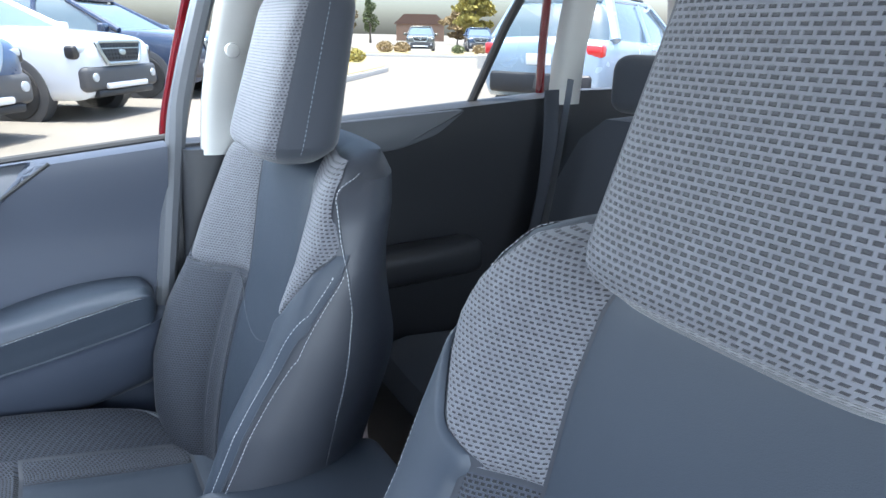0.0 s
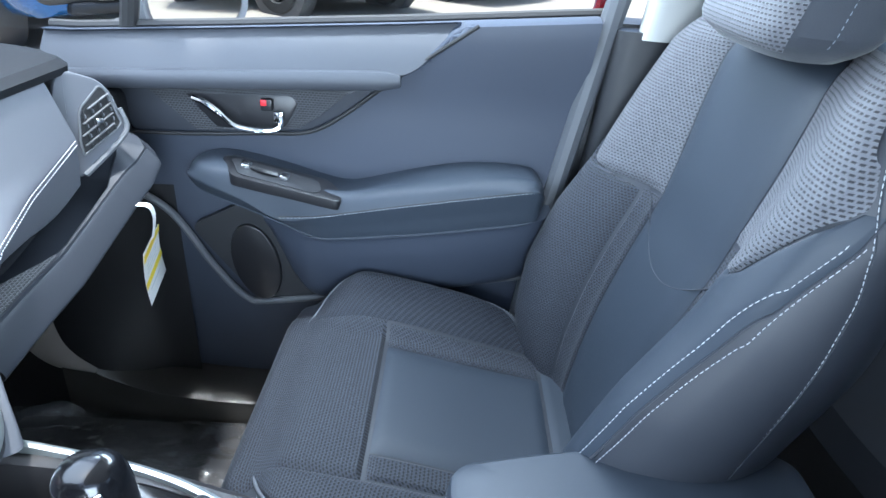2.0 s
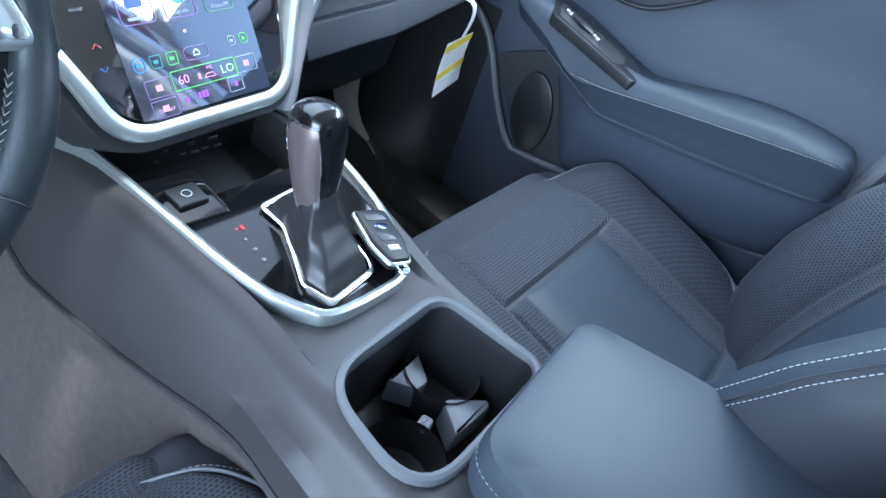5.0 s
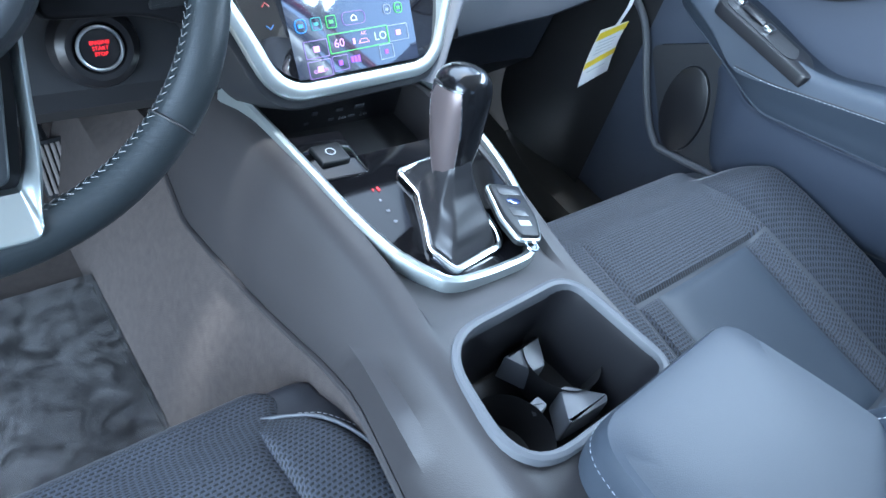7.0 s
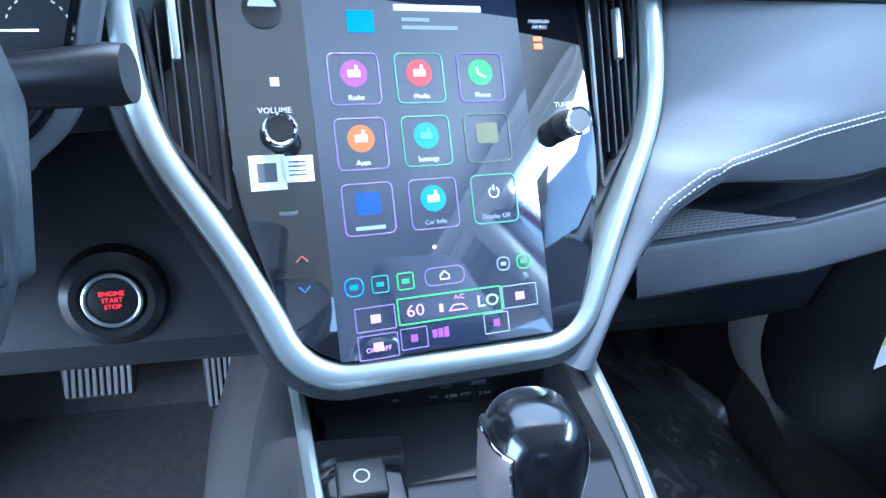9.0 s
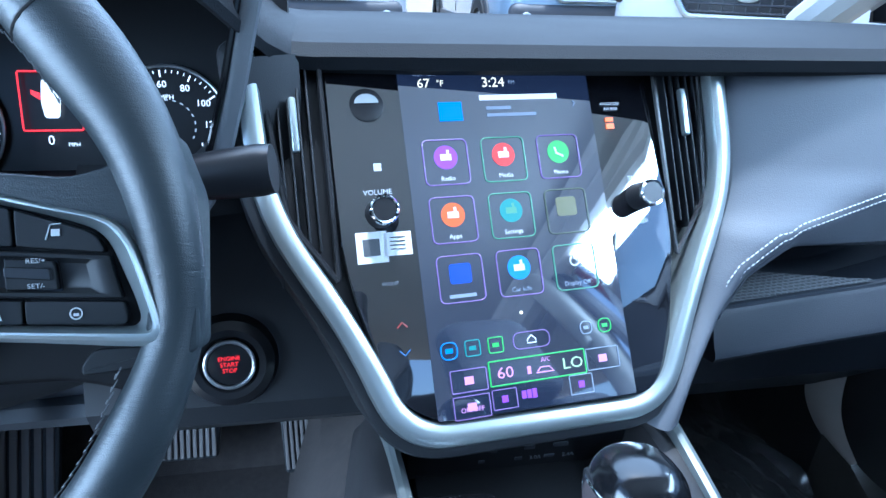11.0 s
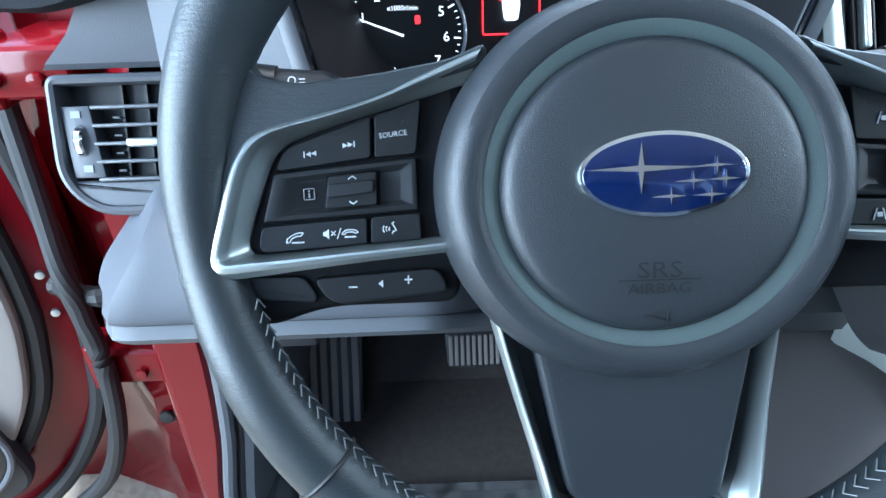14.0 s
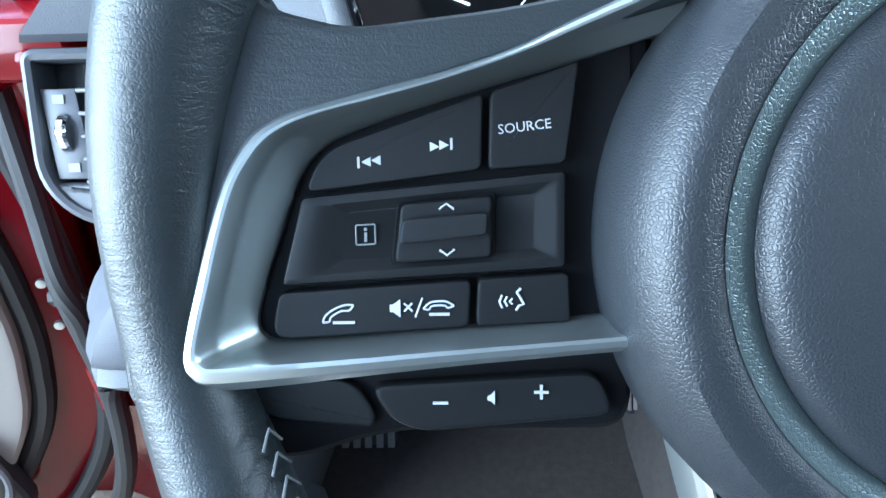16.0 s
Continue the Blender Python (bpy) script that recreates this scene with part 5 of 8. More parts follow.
def stalk(label, side):
    s = thing("column_stalk", label, "control stalk", WHEEL, group="column stalks")
    k = 1 if side > 0 else -1
    part("lever", tube(smooth_path([(k * 0.05, 0.035, -0.128), (k * 0.10, 0.044, -0.122), (k * 0.17, 0.050, -0.116)], 16), [0.008] * 6 + [0.009] * 5 + [0.0125] * 5, 14), M_DARK, s)
    bm = bmesh_of(tube([(k * 0.160, 0.0495, -0.117), (k * 0.200, 0.053, -0.113), (k * 0.208, 0.0535, -0.112)], [0.0135, 0.0155, 0.0145], 20))
    part("knob", bm, M_SMOOTH, s)
    # printed symbols: a lamp with rays, a headlamp and a lens
    H, cx, cy = -0.1035, k * 0.150, 0.050
    ring = lambda x, y, r: bmesh_of(tube([(x + r * math.cos(a), y + r * math.sin(a), H) for a in np.linspace(0, 2 * math.pi, 16, endpoint=False)], 0.0003, 4, closed=True))
    rays = [bmesh_of(tube([(cx - 0.012 + 0.0026 * math.cos(a), cy + 0.0026 * math.sin(a), H), (cx - 0.012 + 0.0036 * math.cos(a), cy + 0.0036 * math.sin(a), H)], 0.0003, 4)) for a in np.linspace(0, 2 * math.pi, 8, endpoint=False)]
    lines = [box(cx + 0.006, cy + 0.0035 - q * 0.0017, H, 0.0032, 0.0005, 0.0004) for q in range(5) if q != 2]
    part("marking", join(ring(cx - 0.012, cy, 0.0016), *rays, ring(cx + 0.001, cy + 0.003, 0.0018), ring(cx + 0.001, cy - 0.003, 0.0014), *lines), M_MARK, s)
    return s


stalk("black wiper stalk behind the steering wheel", 1)
stalk("black light stalk with pale printed symbols", -1)

# ---- centre screen ----
YAW, TILT_S = radians(6.5), radians(28)
SCREEN = frame_at((0.013, 0.218, 0.935), (math.cos(YAW), math.sin(YAW), 0), (-math.sin(YAW) * math.sin(TILT_S), math.cos(YAW) * math.sin(TILT_S), math.cos(TILT_S)))
M_DISPLAY = mat("display glass", (0.010, 0.012, 0.020), 0.03, vary=0.2, coat=1.0, rvar=0.01, spec=1.0, emit=(0.10, 0.14, 0.30, 0.05))
M_DISPLAY.node_tree.nodes["Principled BSDF"].inputs["IOR"].default_value = 2.05
M_SCREEN = mat("glossy black screen cover", (0.006, 0.006, 0.008), 0.03, vary=0.1, rvar=0.01, spec=1.0)
M_SCREEN.node_tree.nodes["Principled BSDF"].inputs["IOR"].default_value = 2.05


def ring_icon(x, y, w, r, material, parent, th=0.0005, h=0.0014):
    pts = rounded([(x - w, y + w), (x + w, y + w), (x + w, y - w), (x - w, y - w)], r)
    return part("icon_frame", tube([(a, b, h) for a, b in pts], th, 5, closed=True), material, parent)


def touchscreen():
    s = thing("touchscreen", "tall glossy touchscreen in a satin silver frame with side vents", "touchscreen", SCREEN)
    glass = rounded([(-0.139, 0.126), (-0.139, -0.035), (-0.112, -0.135), (-0.082, -0.158), (0.100, -0.162), (0.122, -0.145), (0.147, -0.035), (0.144, 0.128)], [0.003, 0.03, 0.03, 0.02, 0.015, 0.03, 0.03, 0.003])
    g = part("screen_glass", prism(glass, -0.02, 0.0, 0.001), M_SCREEN, s, "glossy black screen glass")
    g.matrix_local = Matrix.Translation((0, -0.05, 0)) @ Matrix.Rotation(radians(-4.0), 4, 'X') @ Matrix.Translation((0, 0.05, 0))
    part("display", prism(rounded([(-0.081, 0.121), (-0.081, -0.157), (0.088, -0.160), (0.087, 0.124)], 0.002), -0.001, 0.0006), M_DISPLAY, g, "lit display with rows of app icons")
    o = rounded([(-0.205, 0.130), (-0.200, 0.012), (-0.143, -0.090), (-0.112, -0.1755), (0.118, -0.1805), (0.160, -0.085), (0.209, 0.008), (0.214, 0.130)], [0.002, 0.045, 0.05, 0.042, 0.042, 0.05, 0.045, 0.002], 12)
    i = rounded([(-0.191, 0.130), (-0.186, 0.016), (-0.130, -0.084), (-0.099, -0.1605), (0.107, -0.1655), (0.148, -0.080), (0.197, 0.014), (0.200, 0.130)], [0.002, 0.045, 0.05, 0.032, 0.032, 0.05, 0.045, 0.002], 12)
    mid = [((p[0] + q[0]) / 2, (p[1] + q[1]) / 2) for p, q in zip(o, i)]
    wid = [math.hypot(p[0] - q[0], p[1] - q[1]) + 0.003 for p, q in zip(o, i)]
    part("silver_trim", bar(mid, wid, -0.03, 0.010, 0.005), M_SILVER, s, "satin silver U-shaped trim")
    under = [(p[0] * 1.035, p[1] * 1.035 - 0.002) for p in o]
    part("lower_surround", bar([((p[0] + q[0]) / 2, (p[1] + q[1]) / 2) for p, q in zip(under, mid)], 0.022, -0.07, 0.002, 0.006), M_DARK, s, "dark surround beside the silver trim")
    part("backing", prism([(-0.195, 0.130), (-0.188, 0.0), (-0.135, -0.09), (-0.11, -0.165), (0.11, -0.17), (0.15, -0.085), (0.195, 0.0), (0.205, 0.130)], -0.06, -0.025), M_SMOOTH, s)
    for k, pts in ((-1, [(-0.188, 0.126), (-0.143, 0.126), (-0.143, -0.045), (-0.176, 0.005)]), (1, [(0.149, 0.127), (0.197, 0.127), (0.188, 0.0), (0.151, -0.050)])):
        v = part("air_vent", prism(pts, -0.06, -0.022), M_SMOOTH, s, "tall black centre vent")
        cx = (pts[0][0] + pts[1][0]) / 2
        for q in range(5):
            x = cx + (q - 2) * 0.0075
            part("slat", box(x + k * 0.003, 0.045 + 0.006 * k * (q - 2) * -1, -0.014, 0.0016, 0.155, 0.018, 0.0006), M_DARK, v)
        part("vent_knob", box(cx, 0.075, 0.0, 0.0055, 0.042, 0.008, 0.002), M_SILVER, v)
        part("vent_frame", tube([(x, y, -0.004) for x, y in rounded(pts, 0.004)], 0.0022, 6, closed=True), M_SMOOTH, v)
    # knobs and marks on the glass
    for x, y in ((-0.107, 0.005), (0.119, 0.003)):
        kb = part("knob", bmesh_of(lathe([(0.0, 0.020), (0.0090, 0.020), (0.0105, 0.0185), (0.0115, 0.002), (0.0118, -0.006)], 40, Matrix.Translation((x, y, 0)))), M_SMOOTH, s, "round black knob with a chrome ring")
        part("knob_ring", bmesh_of(lathe([(0.0088, 0.0195), (0.0100, 0.0205), (0.0112, 0.0190), (0.0114, 0.016)], 40, Matrix.Translation((x, y, 0.0006)))), M_CHROME, kb)
    text("VOLUME", 0.0058, -0.107, 0.0215, 0.001, M_PRINT, g)
    text("TUNE", 0.0058, 0.119, 0.0195, 0.001, M_PRINT, g)
    text("FRONT", 0.0040, -0.105, -0.050, 0.001, M_PRINTDIM, g)
    part("button", disc(0.0135, 0.0, 0.0012, 40, 0.0004, Matrix.Translation((-0.108, 0.092, 0))), M_SMOOTH, g)
    part("half_disc", prism([(-0.108 + 0.0095 * math.cos(a), 0.0935 + 0.0075 * math.sin(a)) for a in np.linspace(0, math.pi, 20)], 0.001, 0.0018), M_MARK, g)
    part("chip_mark", box(-0.105, 0.0415, 0.0008, 0.006, 0.006, 0.0008), M_PRINT, g)
    text("PASSENGER", 0.0036, 0.106, 0.0870, 0.001, M_PRINT, g)
    text("AIR BAG", 0.0036, 0.106, 0.0825, 0.001, M_PRINT, g)
    text("HOLD", 0.0042, 0.119, -0.0185, 0.001, M_PRINT, g)
    part("airbag_sign", join(box(0.103, 0.073, 0.0008, 0.0075, 0.0035, 0.0006), box(0.103, 0.067, 0.0008, 0.0075, 0.0045, 0.0006)), M_AMBER, g)
    st = part("sticker", join(box(-0.116, -0.021, -0.0012, 0.024, 0.024, 0.0006), box(-0.096, -0.0195, -0.0012, 0.022, 0.018, 0.0006)), M_PAPER, s, "small white printed sticker")
    part("code_print", box(-0.1165, -0.021, -0.0007, 0.013, 0.013, 0.0004), M_GREYP, st)
    part("print_lines", join(*[box(-0.096, -0.0145 - k * 0.003, -0.0007, 0.012, 0.0008, 0.0004) for k in range(4)]), M_INK, st)
    H = 0.0012
    text("67", 0.0110, -0.060, 0.1085, H, M_WARM, g)
    text("°F", 0.0070, -0.046, 0.1085, H, M_WARM, g)
    text("OUT TEMP", 0.0042, -0.058, 0.1165, H, M_DIMTXT, g)
    text("PM", 0.0046, 0.0165, 0.1085, H, M_DIMTXT, g)
    text("3:24", 0.0120, 0.000, 0.1085, H, M_WARM, g)
    part("display_bar", box(0.021, 0.0955, H, 0.070, 0.0045, 0.0004), M_WHITE, g)
    part("display_bar", box(0.002, 0.0865, H, 0.022, 0.0028, 0.0004), M_DIMTXT, g)
    part("display_bar", box(0.013, 0.0805, H, 0.044, 0.0028, 0.0004), M_DIMTXT, g)
    part("album_tile", box(-0.040, 0.0845, H, 0.020, 0.016, 0.0004), M_BLUEI, g)
    part("arrow", tube([(0.070, 0.091, H), (0.072, 0.0885, H), (0.070, 0.086, H)], 0.0004, 5), M_DIMTXT, g)
    cols = [[M_PURPLE, M_REDI, M_GREENI], [M_ORANGE, M_TEALD, M_OLIVE], [M_BLUED, M_BLUEI, None]]
    fr = [[M_DIMP, M_DIMG, M_DIMP], [M_DIMP, M_DIMG, M_DIMO], [M_DIMP, M_DIMP, M_DIMG]]
    names = [["Radio", "Media", "Phone"], ["Apps", "Settings", ""], ["", "Car Info", "Display Off"]]
    for r in range(3):
        for c in range(3):
            x, y = -0.0490 + c * 0.0495, 0.0445 - r * 0.0470
            ring_icon(x, y - 0.002, 0.0185, 0.005, fr[r][c], g)
            m = cols[r][c]
            if m is None:
                part("power_icon", tube([(x + 0.004 * math.sin(a), y + 0.003 + 0.004 * math.cos(a), H) for a in np.linspace(0.6, 5.7, 20)], 0.0005, 5), M_WHITE, g)
                part("power_icon", box(x, y + 0.0065, H, 0.001, 0.004, 0.0005), M_WHITE, g)
            elif (r, c) in ((1, 2), (2, 0)):
                part("app_icon", prism(rounded([(x - 0.009, y + 0.010), (x + 0.009, y + 0.010), (x + 0.009, y - 0.006), (x - 0.009, y - 0.006)], 0.003), 0.0006, H), m, g)
            else:
                part("app_icon", disc(0.0098, 0.0006, H, 32, 0, Matrix.Translation((x, y + 0.002, 0))), m, g)
                mk = [box(x, y + 0.002, H, 0.009, 0.005, 0.0008), box(x + 0.002, y + 0.005, H, 0.002, 0.006, 0.0008)] if c != 2 else [bmesh_of(tube([(x - 0.003, y + 0.006, H), (x - 0.002, y + 0.001, H), (x + 0.004, y - 0.002, H)], 0.0009, 6))]
                part("app_symbol", join(*mk), M_WHITE if (r, c) != (1, 1) else M_DIMG, g)
            if names[r][c]:
                text(names[r][c], 0.0052, x, y - 0.0155, H, M_WHITE if r < 2 else M_DIMTXT, g)
            elif r == 2:
                part("display_bar", box(x, y - 0.0155, H, 0.022, 0.0028, 0.0004), M_DIMTXT, g)
    part("page_dot", disc(0.0014, 0.0006, H, 16, 0, Matrix.Translation((-0.003, -0.0835, 0))), M_WARM, g)
    for x, m, w in ((-0.066, M_BLUEI, 0.0065), (-0.047, M_TEALD, 0.006), (-0.028, M_GREENI, 0.006), (0.051, M_DIMTXT, 0.005), (0.068, M_GREENI, 0.0055)):
        y = -0.1060 + (0.004 if x > 0.03 else 0)
        ring_icon(x, y, w, w * (0.9 if x in (-0.066, 0.051, 0.068) else 0.35), m, g)
        part("status_icon", box(x, y, H, w * 0.9, w * 0.55, 0.0004), m, g)
    part("home_frame", tube([(a, b, H) for a, b in rounded([(-0.013, -0.099), (0.018, -0.099), (0.018, -0.112), (-0.013, -0.112)], 0.006)], 0.0004, 5, closed=True), M_DIMP, g)
    part("home_icon", tube([(-0.001, -0.108, H), (-0.001, -0.105, H), (0.0025, -0.102, H), (0.006, -0.105, H), (0.006, -0.108, H)], 0.0005, 5, closed=True), M_WHITE, g)
    part("climate_frame", tube([(a, b, H) for a, b in rounded([(-0.036, -0.1185), (0.046, -0.1185), (0.046, -0.1375), (-0.036, -0.1375)], 0.001)], 0.0006, 5, closed=True), M_GREENI, g)
    text("60", 0.0125, -0.023, -0.1285, H, M_PINK, g, wide=1.15)
    text("LO", 0.0125, 0.035, -0.1285, H, M_LIME, g, wide=1.15)
    text("A/C", 0.0050, 0.012, -0.1225, H, M_PINK, g)
    part("climate_icon", join(bmesh_of(tube([(0.004, -0.131, H), (0.007, -0.128, H), (0.014, -0.128, H), (0.018, -0.132, H), (0.003, -0.132, H)], 0.0005, 5)), box(-0.003, -0.129, H, 0.003, 0.006, 0.0005)), M_PINK, g)
    for x, y, w, h, m in ((-0.053, -0.130, 0.0145, 0.0085, M_DIMP), (-0.053, -0.150, 0.0145, 0.0085, M_DIMP), (0.062, -0.128, 0.0145, 0.0085, M_DIMTXT), (-0.026, -0.148, 0.010, 0.0075, M_DIMP), (0.040, -0.146, 0.010, 0.0075, M_DIMTXT)):
        part("tile_frame", tube([(a, b, H) for a, b in rounded([(x - w, y + h), (x + w, y + h), (x + w, y - h), (x - w, y - h)], 0.001)], 0.0004, 5, closed=True), m, g)
        part("tile_icon", box(x, y, H, w * 0.5, h * 0.7, 0.0004), M_PINK if w > 0.012 else M_PURPLE, g)
    part("fan_bars", join(*[box(-0.010 + k * 0.0045, -0.147, H, 0.0036, 0.006 + 0.0006 * k, 0.0004) for k in range(3)]), M_PURPLE, g)
    text("ON/OFF", 0.0052, -0.053, -0.152, H + 0.0006, M_PINK, g)
    for y, m, k in ((-0.082, M_DIMR, 1), (-0.103, M_DIMB, -1)):
        part("temperature_arrow", tube([(-0.104, y - k * 0.002, 0.001), (-0.100, y + k * 0.002, 0.001), (-0.096, y - k * 0.002, 0.001)], 0.0006, 5), m, g)
    return s


M_PRINT = glow("lit white lettering", (0.8, 0.85, 0.95), 0.262)
M_PRINTDIM = glow("dim lit lettering", (0.6, 0.65, 0.75), 0.090)
M_AMBER = glow("lit amber sign", (1.0, 0.16, 0.03), 0.600)
M_PAPER = mat("white paper", (0.78, 0.79, 0.80), 0.7, vary=0.03)
M_INK = mat("black printing", (0.03, 0.03, 0.03), 0.7, vary=0.05)
M_WARM = glow("warm white digits", (1.0, 0.86, 0.62), 0.450)
M_WHITE = glow("white digits", (0.85, 0.88, 0.95), 0.375)
M_DIMTXT = glow("dim blue lettering", (0.45, 0.52, 0.68), 0.188)
M_PURPLE, M_REDI, M_GREENI = glow("purple icon", (0.32, 0.08, 0.75), 0.375), glow("red icon", (0.95, 0.05, 0.05), 0.413), glow("green icon", (0.12, 0.55, 0.12), 0.338)
M_ORANGE, M_TEALD, M_OLIVE = glow("orange icon", (0.9, 0.14, 0.03), 0.375), glow("teal icon", (0.06, 0.35, 0.35), 0.262), glow("olive icon", (0.20, 0.20, 0.08), 0.188)
M_BLUED, M_BLUEI = glow("deep blue icon", (0.02, 0.07, 0.55), 0.338), glow("blue icon", (0.04, 0.25, 0.8), 0.375)
M_DIMP, M_DIMG, M_DIMO = glow("violet line", (0.35, 0.22, 0.60), 0.210), glow("green line", (0.20, 0.50, 0.32), 0.210), glow("olive line", (0.25, 0.3, 0.2), 0.112)
M_DIMR, M_DIMB = glow("faint red arrow", (0.7, 0.10, 0.10), 0.10), glow("faint blue arrow", (0.08, 0.25, 0.7), 0.10)
M_PINK, M_LIME = glow("pink digits", (0.75, 0.35, 0.75), 0.375), glow("lime digits", (0.55, 0.80, 0.45), 0.375)
touchscreen()


# ---- centre console ----
def console():
    c = thing("center_console", "grey and black centre console with a silver-edged shift panel", "center console")
    # body: rings along y, a rounded arch over the tunnel
    rings = []
    for y, xl, xr, zt, zb, deep in ((0.36, -0.100, 0.150, 0.66, 0.55, 0.0), (0.25, -0.112, 0.165, 0.728, 0.53, 0.06), (0.15, -0.116, 0.167, 0.744, 0.56, 0.07), (0.078, -0.114, 0.165, 0.743, 0.575, 0.065), (0.070, -0.114, 0.165, 0.743, 0.576, 0.014), (0.0, -0.110, 0.156, 0.739, 0.59, 0.014), (-0.09, -0.108, 0.138, 0.733, 0.62, 0.012), (-0.135, -0.112, 0.128, 0.730, 0.635, 0.006), (-0.15, -0.115, 0.125, 0.7295, 0.64, 0.0), (-0.30, -0.124, 0.118, 0.722, 0.60, 0.0), (-0.62, -0.124, 0.118, 0.705, 0.45, 0.0)):
        pts = [(xl - 0.022, zb), (xl - 0.018, (zb + zt) / 2), (xl - 0.004, zt - 0.04), (xl + 0.004, zt - 0.012), (xl + 0.018, zt), (xl + 0.032, zt + 0.001), (xl + 0.036, zt - deep), ((xl + xr) / 2, zt + 0.001 - deep), (xr - 0.036, zt - deep), (xr - 0.032, zt + 0.001), (xr - 0.016, zt), (xr - 0.003, zt - 0.012), (xr + 0.004, zt - 0.04), (xr + 0.012, (zb + zt) / 2), (xr + 0.016, zb)]
        rings.append([(x, y, z) for x, z in pts])
    cols = list(zip(*rings))
    ys = np.concatenate([np.linspace(0.36, 0.078, 12), np.linspace(0.074, 0.070, 3), np.linspace(0.06, -0.62, 26)])
    sec = [[(interp(-y, [-p[1] for p in c], [p[0] for p in c]), y, interp(-y, [-p[1] for p in c], [p[2] for p in c])) for c in cols] for y in ys]
    part("body", loft([r + [(r[-1][0] - 0.03, r[0][1], r[0][2] - 0.01), (r[0][0] + 0.03, r[0][1], r[0][2] - 0.01)] for r in sec]), M_CONS, c, "soft grey console body")
    tun = []
    for y in np.linspace(0.70, -0.85, 40):
        zt = interp(-y, (-0.7, -0.36, -0.25, 0.0, 0.12, 0.30, 0.62, 0.85), (0.50, 0.56, 0.58, 0.60, 0.64, 0.60, 0.46, 0.42))
        tun.append([(x, y, z) for x, z in ((-0.230, 0.285), (-0.222, 0.308), (-0.196, 0.38), (-0.164, 0.47), (-0.126, zt - 0.03), (-0.10, zt), (0.13, zt), (0.150, zt - 0.03), (0.185, 0.42), (0.205, 0.36), (0.225, 0.305), (0.24, 0.285))])
    part("tunnel_carpet", loft(tun), M_CARPET, c, "charcoal carpet over the tunnel")
    low = [(r[0][0] - 0.001, r[0][1], r[0][2] + 0.002) for r in sec if r[0][1] < 0.34]
    part("lower_edge", tube(low, 0.0042, 8), M_CONS, c, "rounded lower edge of the console")
    # shift panel: black gloss within a silver edge
    left = [(-0.102, 0.225), (-0.095, 0.165), (-0.086, 0.06), (-0.079, -0.02), (-0.068, -0.075), (-0.053, -0.110), (-0.030, -0.130)]
    right = [(0.052, -0.134), (0.077, -0.127), (0.094, -0.108), (0.118, -0.065), (0.138, -0.012), (0.153, 0.06), (0.164, 0.165), (0.168, 0.225)]
    o = [tuple(p) for p in smooth_path(left + right, 80)]
    cx, cy = 0.03, 0.03
    tilt = Matrix.Translation((0, 0, 0.7365)) @ Matrix.Rotation(radians(3.0), 4, 'X')
    i = [(p[0] + (0.011 if p[0] < 0.02 else -0.011) * min(1, abs(p[0] - 0.02) / 0.04), p[1] + (0.010 if p[1] < -0.08 else 0)) for p in o]
    me = bar([((p[0] + q[0]) / 2, (p[1] + q[1]) / 2) for p, q in zip(o, i)], 0.0105, -0.02, 0.009, 0.004)
    me.transform(tilt)
    part("silver_edge", me, M_SILVER, c, "satin silver edge of the shift panel")
    bm = prism([(-0.082, 0.066)] + [(p[0] * 0.99 + 0.0003, p[1]) for p in i if p[1] < 0.066] + [(0.142, 0.066)], -0.02, 0.002)
    bm.transform(tilt)
    panel = part("shift_panel", bm, M_GLOSS, c, "glossy black shift panel")
    # matt tray before the shifter with sockets
    bm = box(0.035, 0.130, -0.066, 0.205, 0.125, 0.012, 0.0015)
    bm.transform(tilt)
    part("tray_mat", bm, M_RUBBER, c)
    bm = box(0.035, 0.200, -0.005, 0.22, 0.02, 0.12, 0.004)
    bm.transform(tilt @ Matrix.Rotation(-0.0, 4, 'X'))
    sock = part("socket_panel", bm, M_SMOOTH, c, "black panel with power sockets")
    for x, wv in ((0.005, 0.008), (0.040, 0.010), (0.070, 0.014)):
        bm = join(box(x, 0.1892, -0.036, wv, 0.002, 0.005, 0.0008), box(x - 0.010, 0.1892, -0.049, wv * 0.7, 0.0012, 0.003))
        bm.transform(tilt)
        part("socket", bm, M_GREYP, sock)
    for t, x in (("3.0A", 0.046), ("2.4A", 0.078)):
        ob = text(t, 0.0062, 0, 0, 0, M_PRINTG, c)
        ob.matrix_world = tilt @ Matrix.Translation((x, 0.1884, -0.049)) @ Matrix.Rotation(math.pi / 2, 4, 'X')
    # parking brake switch
    bm = prism(rounded([(-0.080, 0.112), (-0.016, 0.108), (-0.022, 0.036), (-0.080, 0.040)], 0.006), -0.06, 0.004, 0.002)
    bm.transform(tilt)
    pb = part("brake_switch_frame", bm, M_GLOSS, c)
    bm = box(-0.050, 0.072, 0.005, 0.034, 0.030, 0.010, 0.003)
    bm.transform(tilt @ Matrix.Translation((0, 0, 0.0)))
    sw = part("parking_brake_switch", bm, M_BTN, pb, "square parking brake switch")
    bm = bmesh_of(tube([(-0.050 + 0.005 * math.cos(a), 0.072 + 0.005 * math.sin(a), 0.0105) for a in np.linspace(0, 6.28, 24, endpoint=False)], 0.0005, 5, closed=True))
    bm.transform(tilt)
    part("marking", bm, M_PRINTG, sw)
    # gear letters
    for k, (t, m) in enumerate((("P", M_REDGLOW), ("R", M_PRINTG), ("N", M_PRINTG), ("D", M_PRINTG))):
        ob = text(t, 0.0052, -0.034 - 0.0012 * k, 0.012 - 0.0155 * k, 0.003, m, c)
        ob.matrix_world = tilt
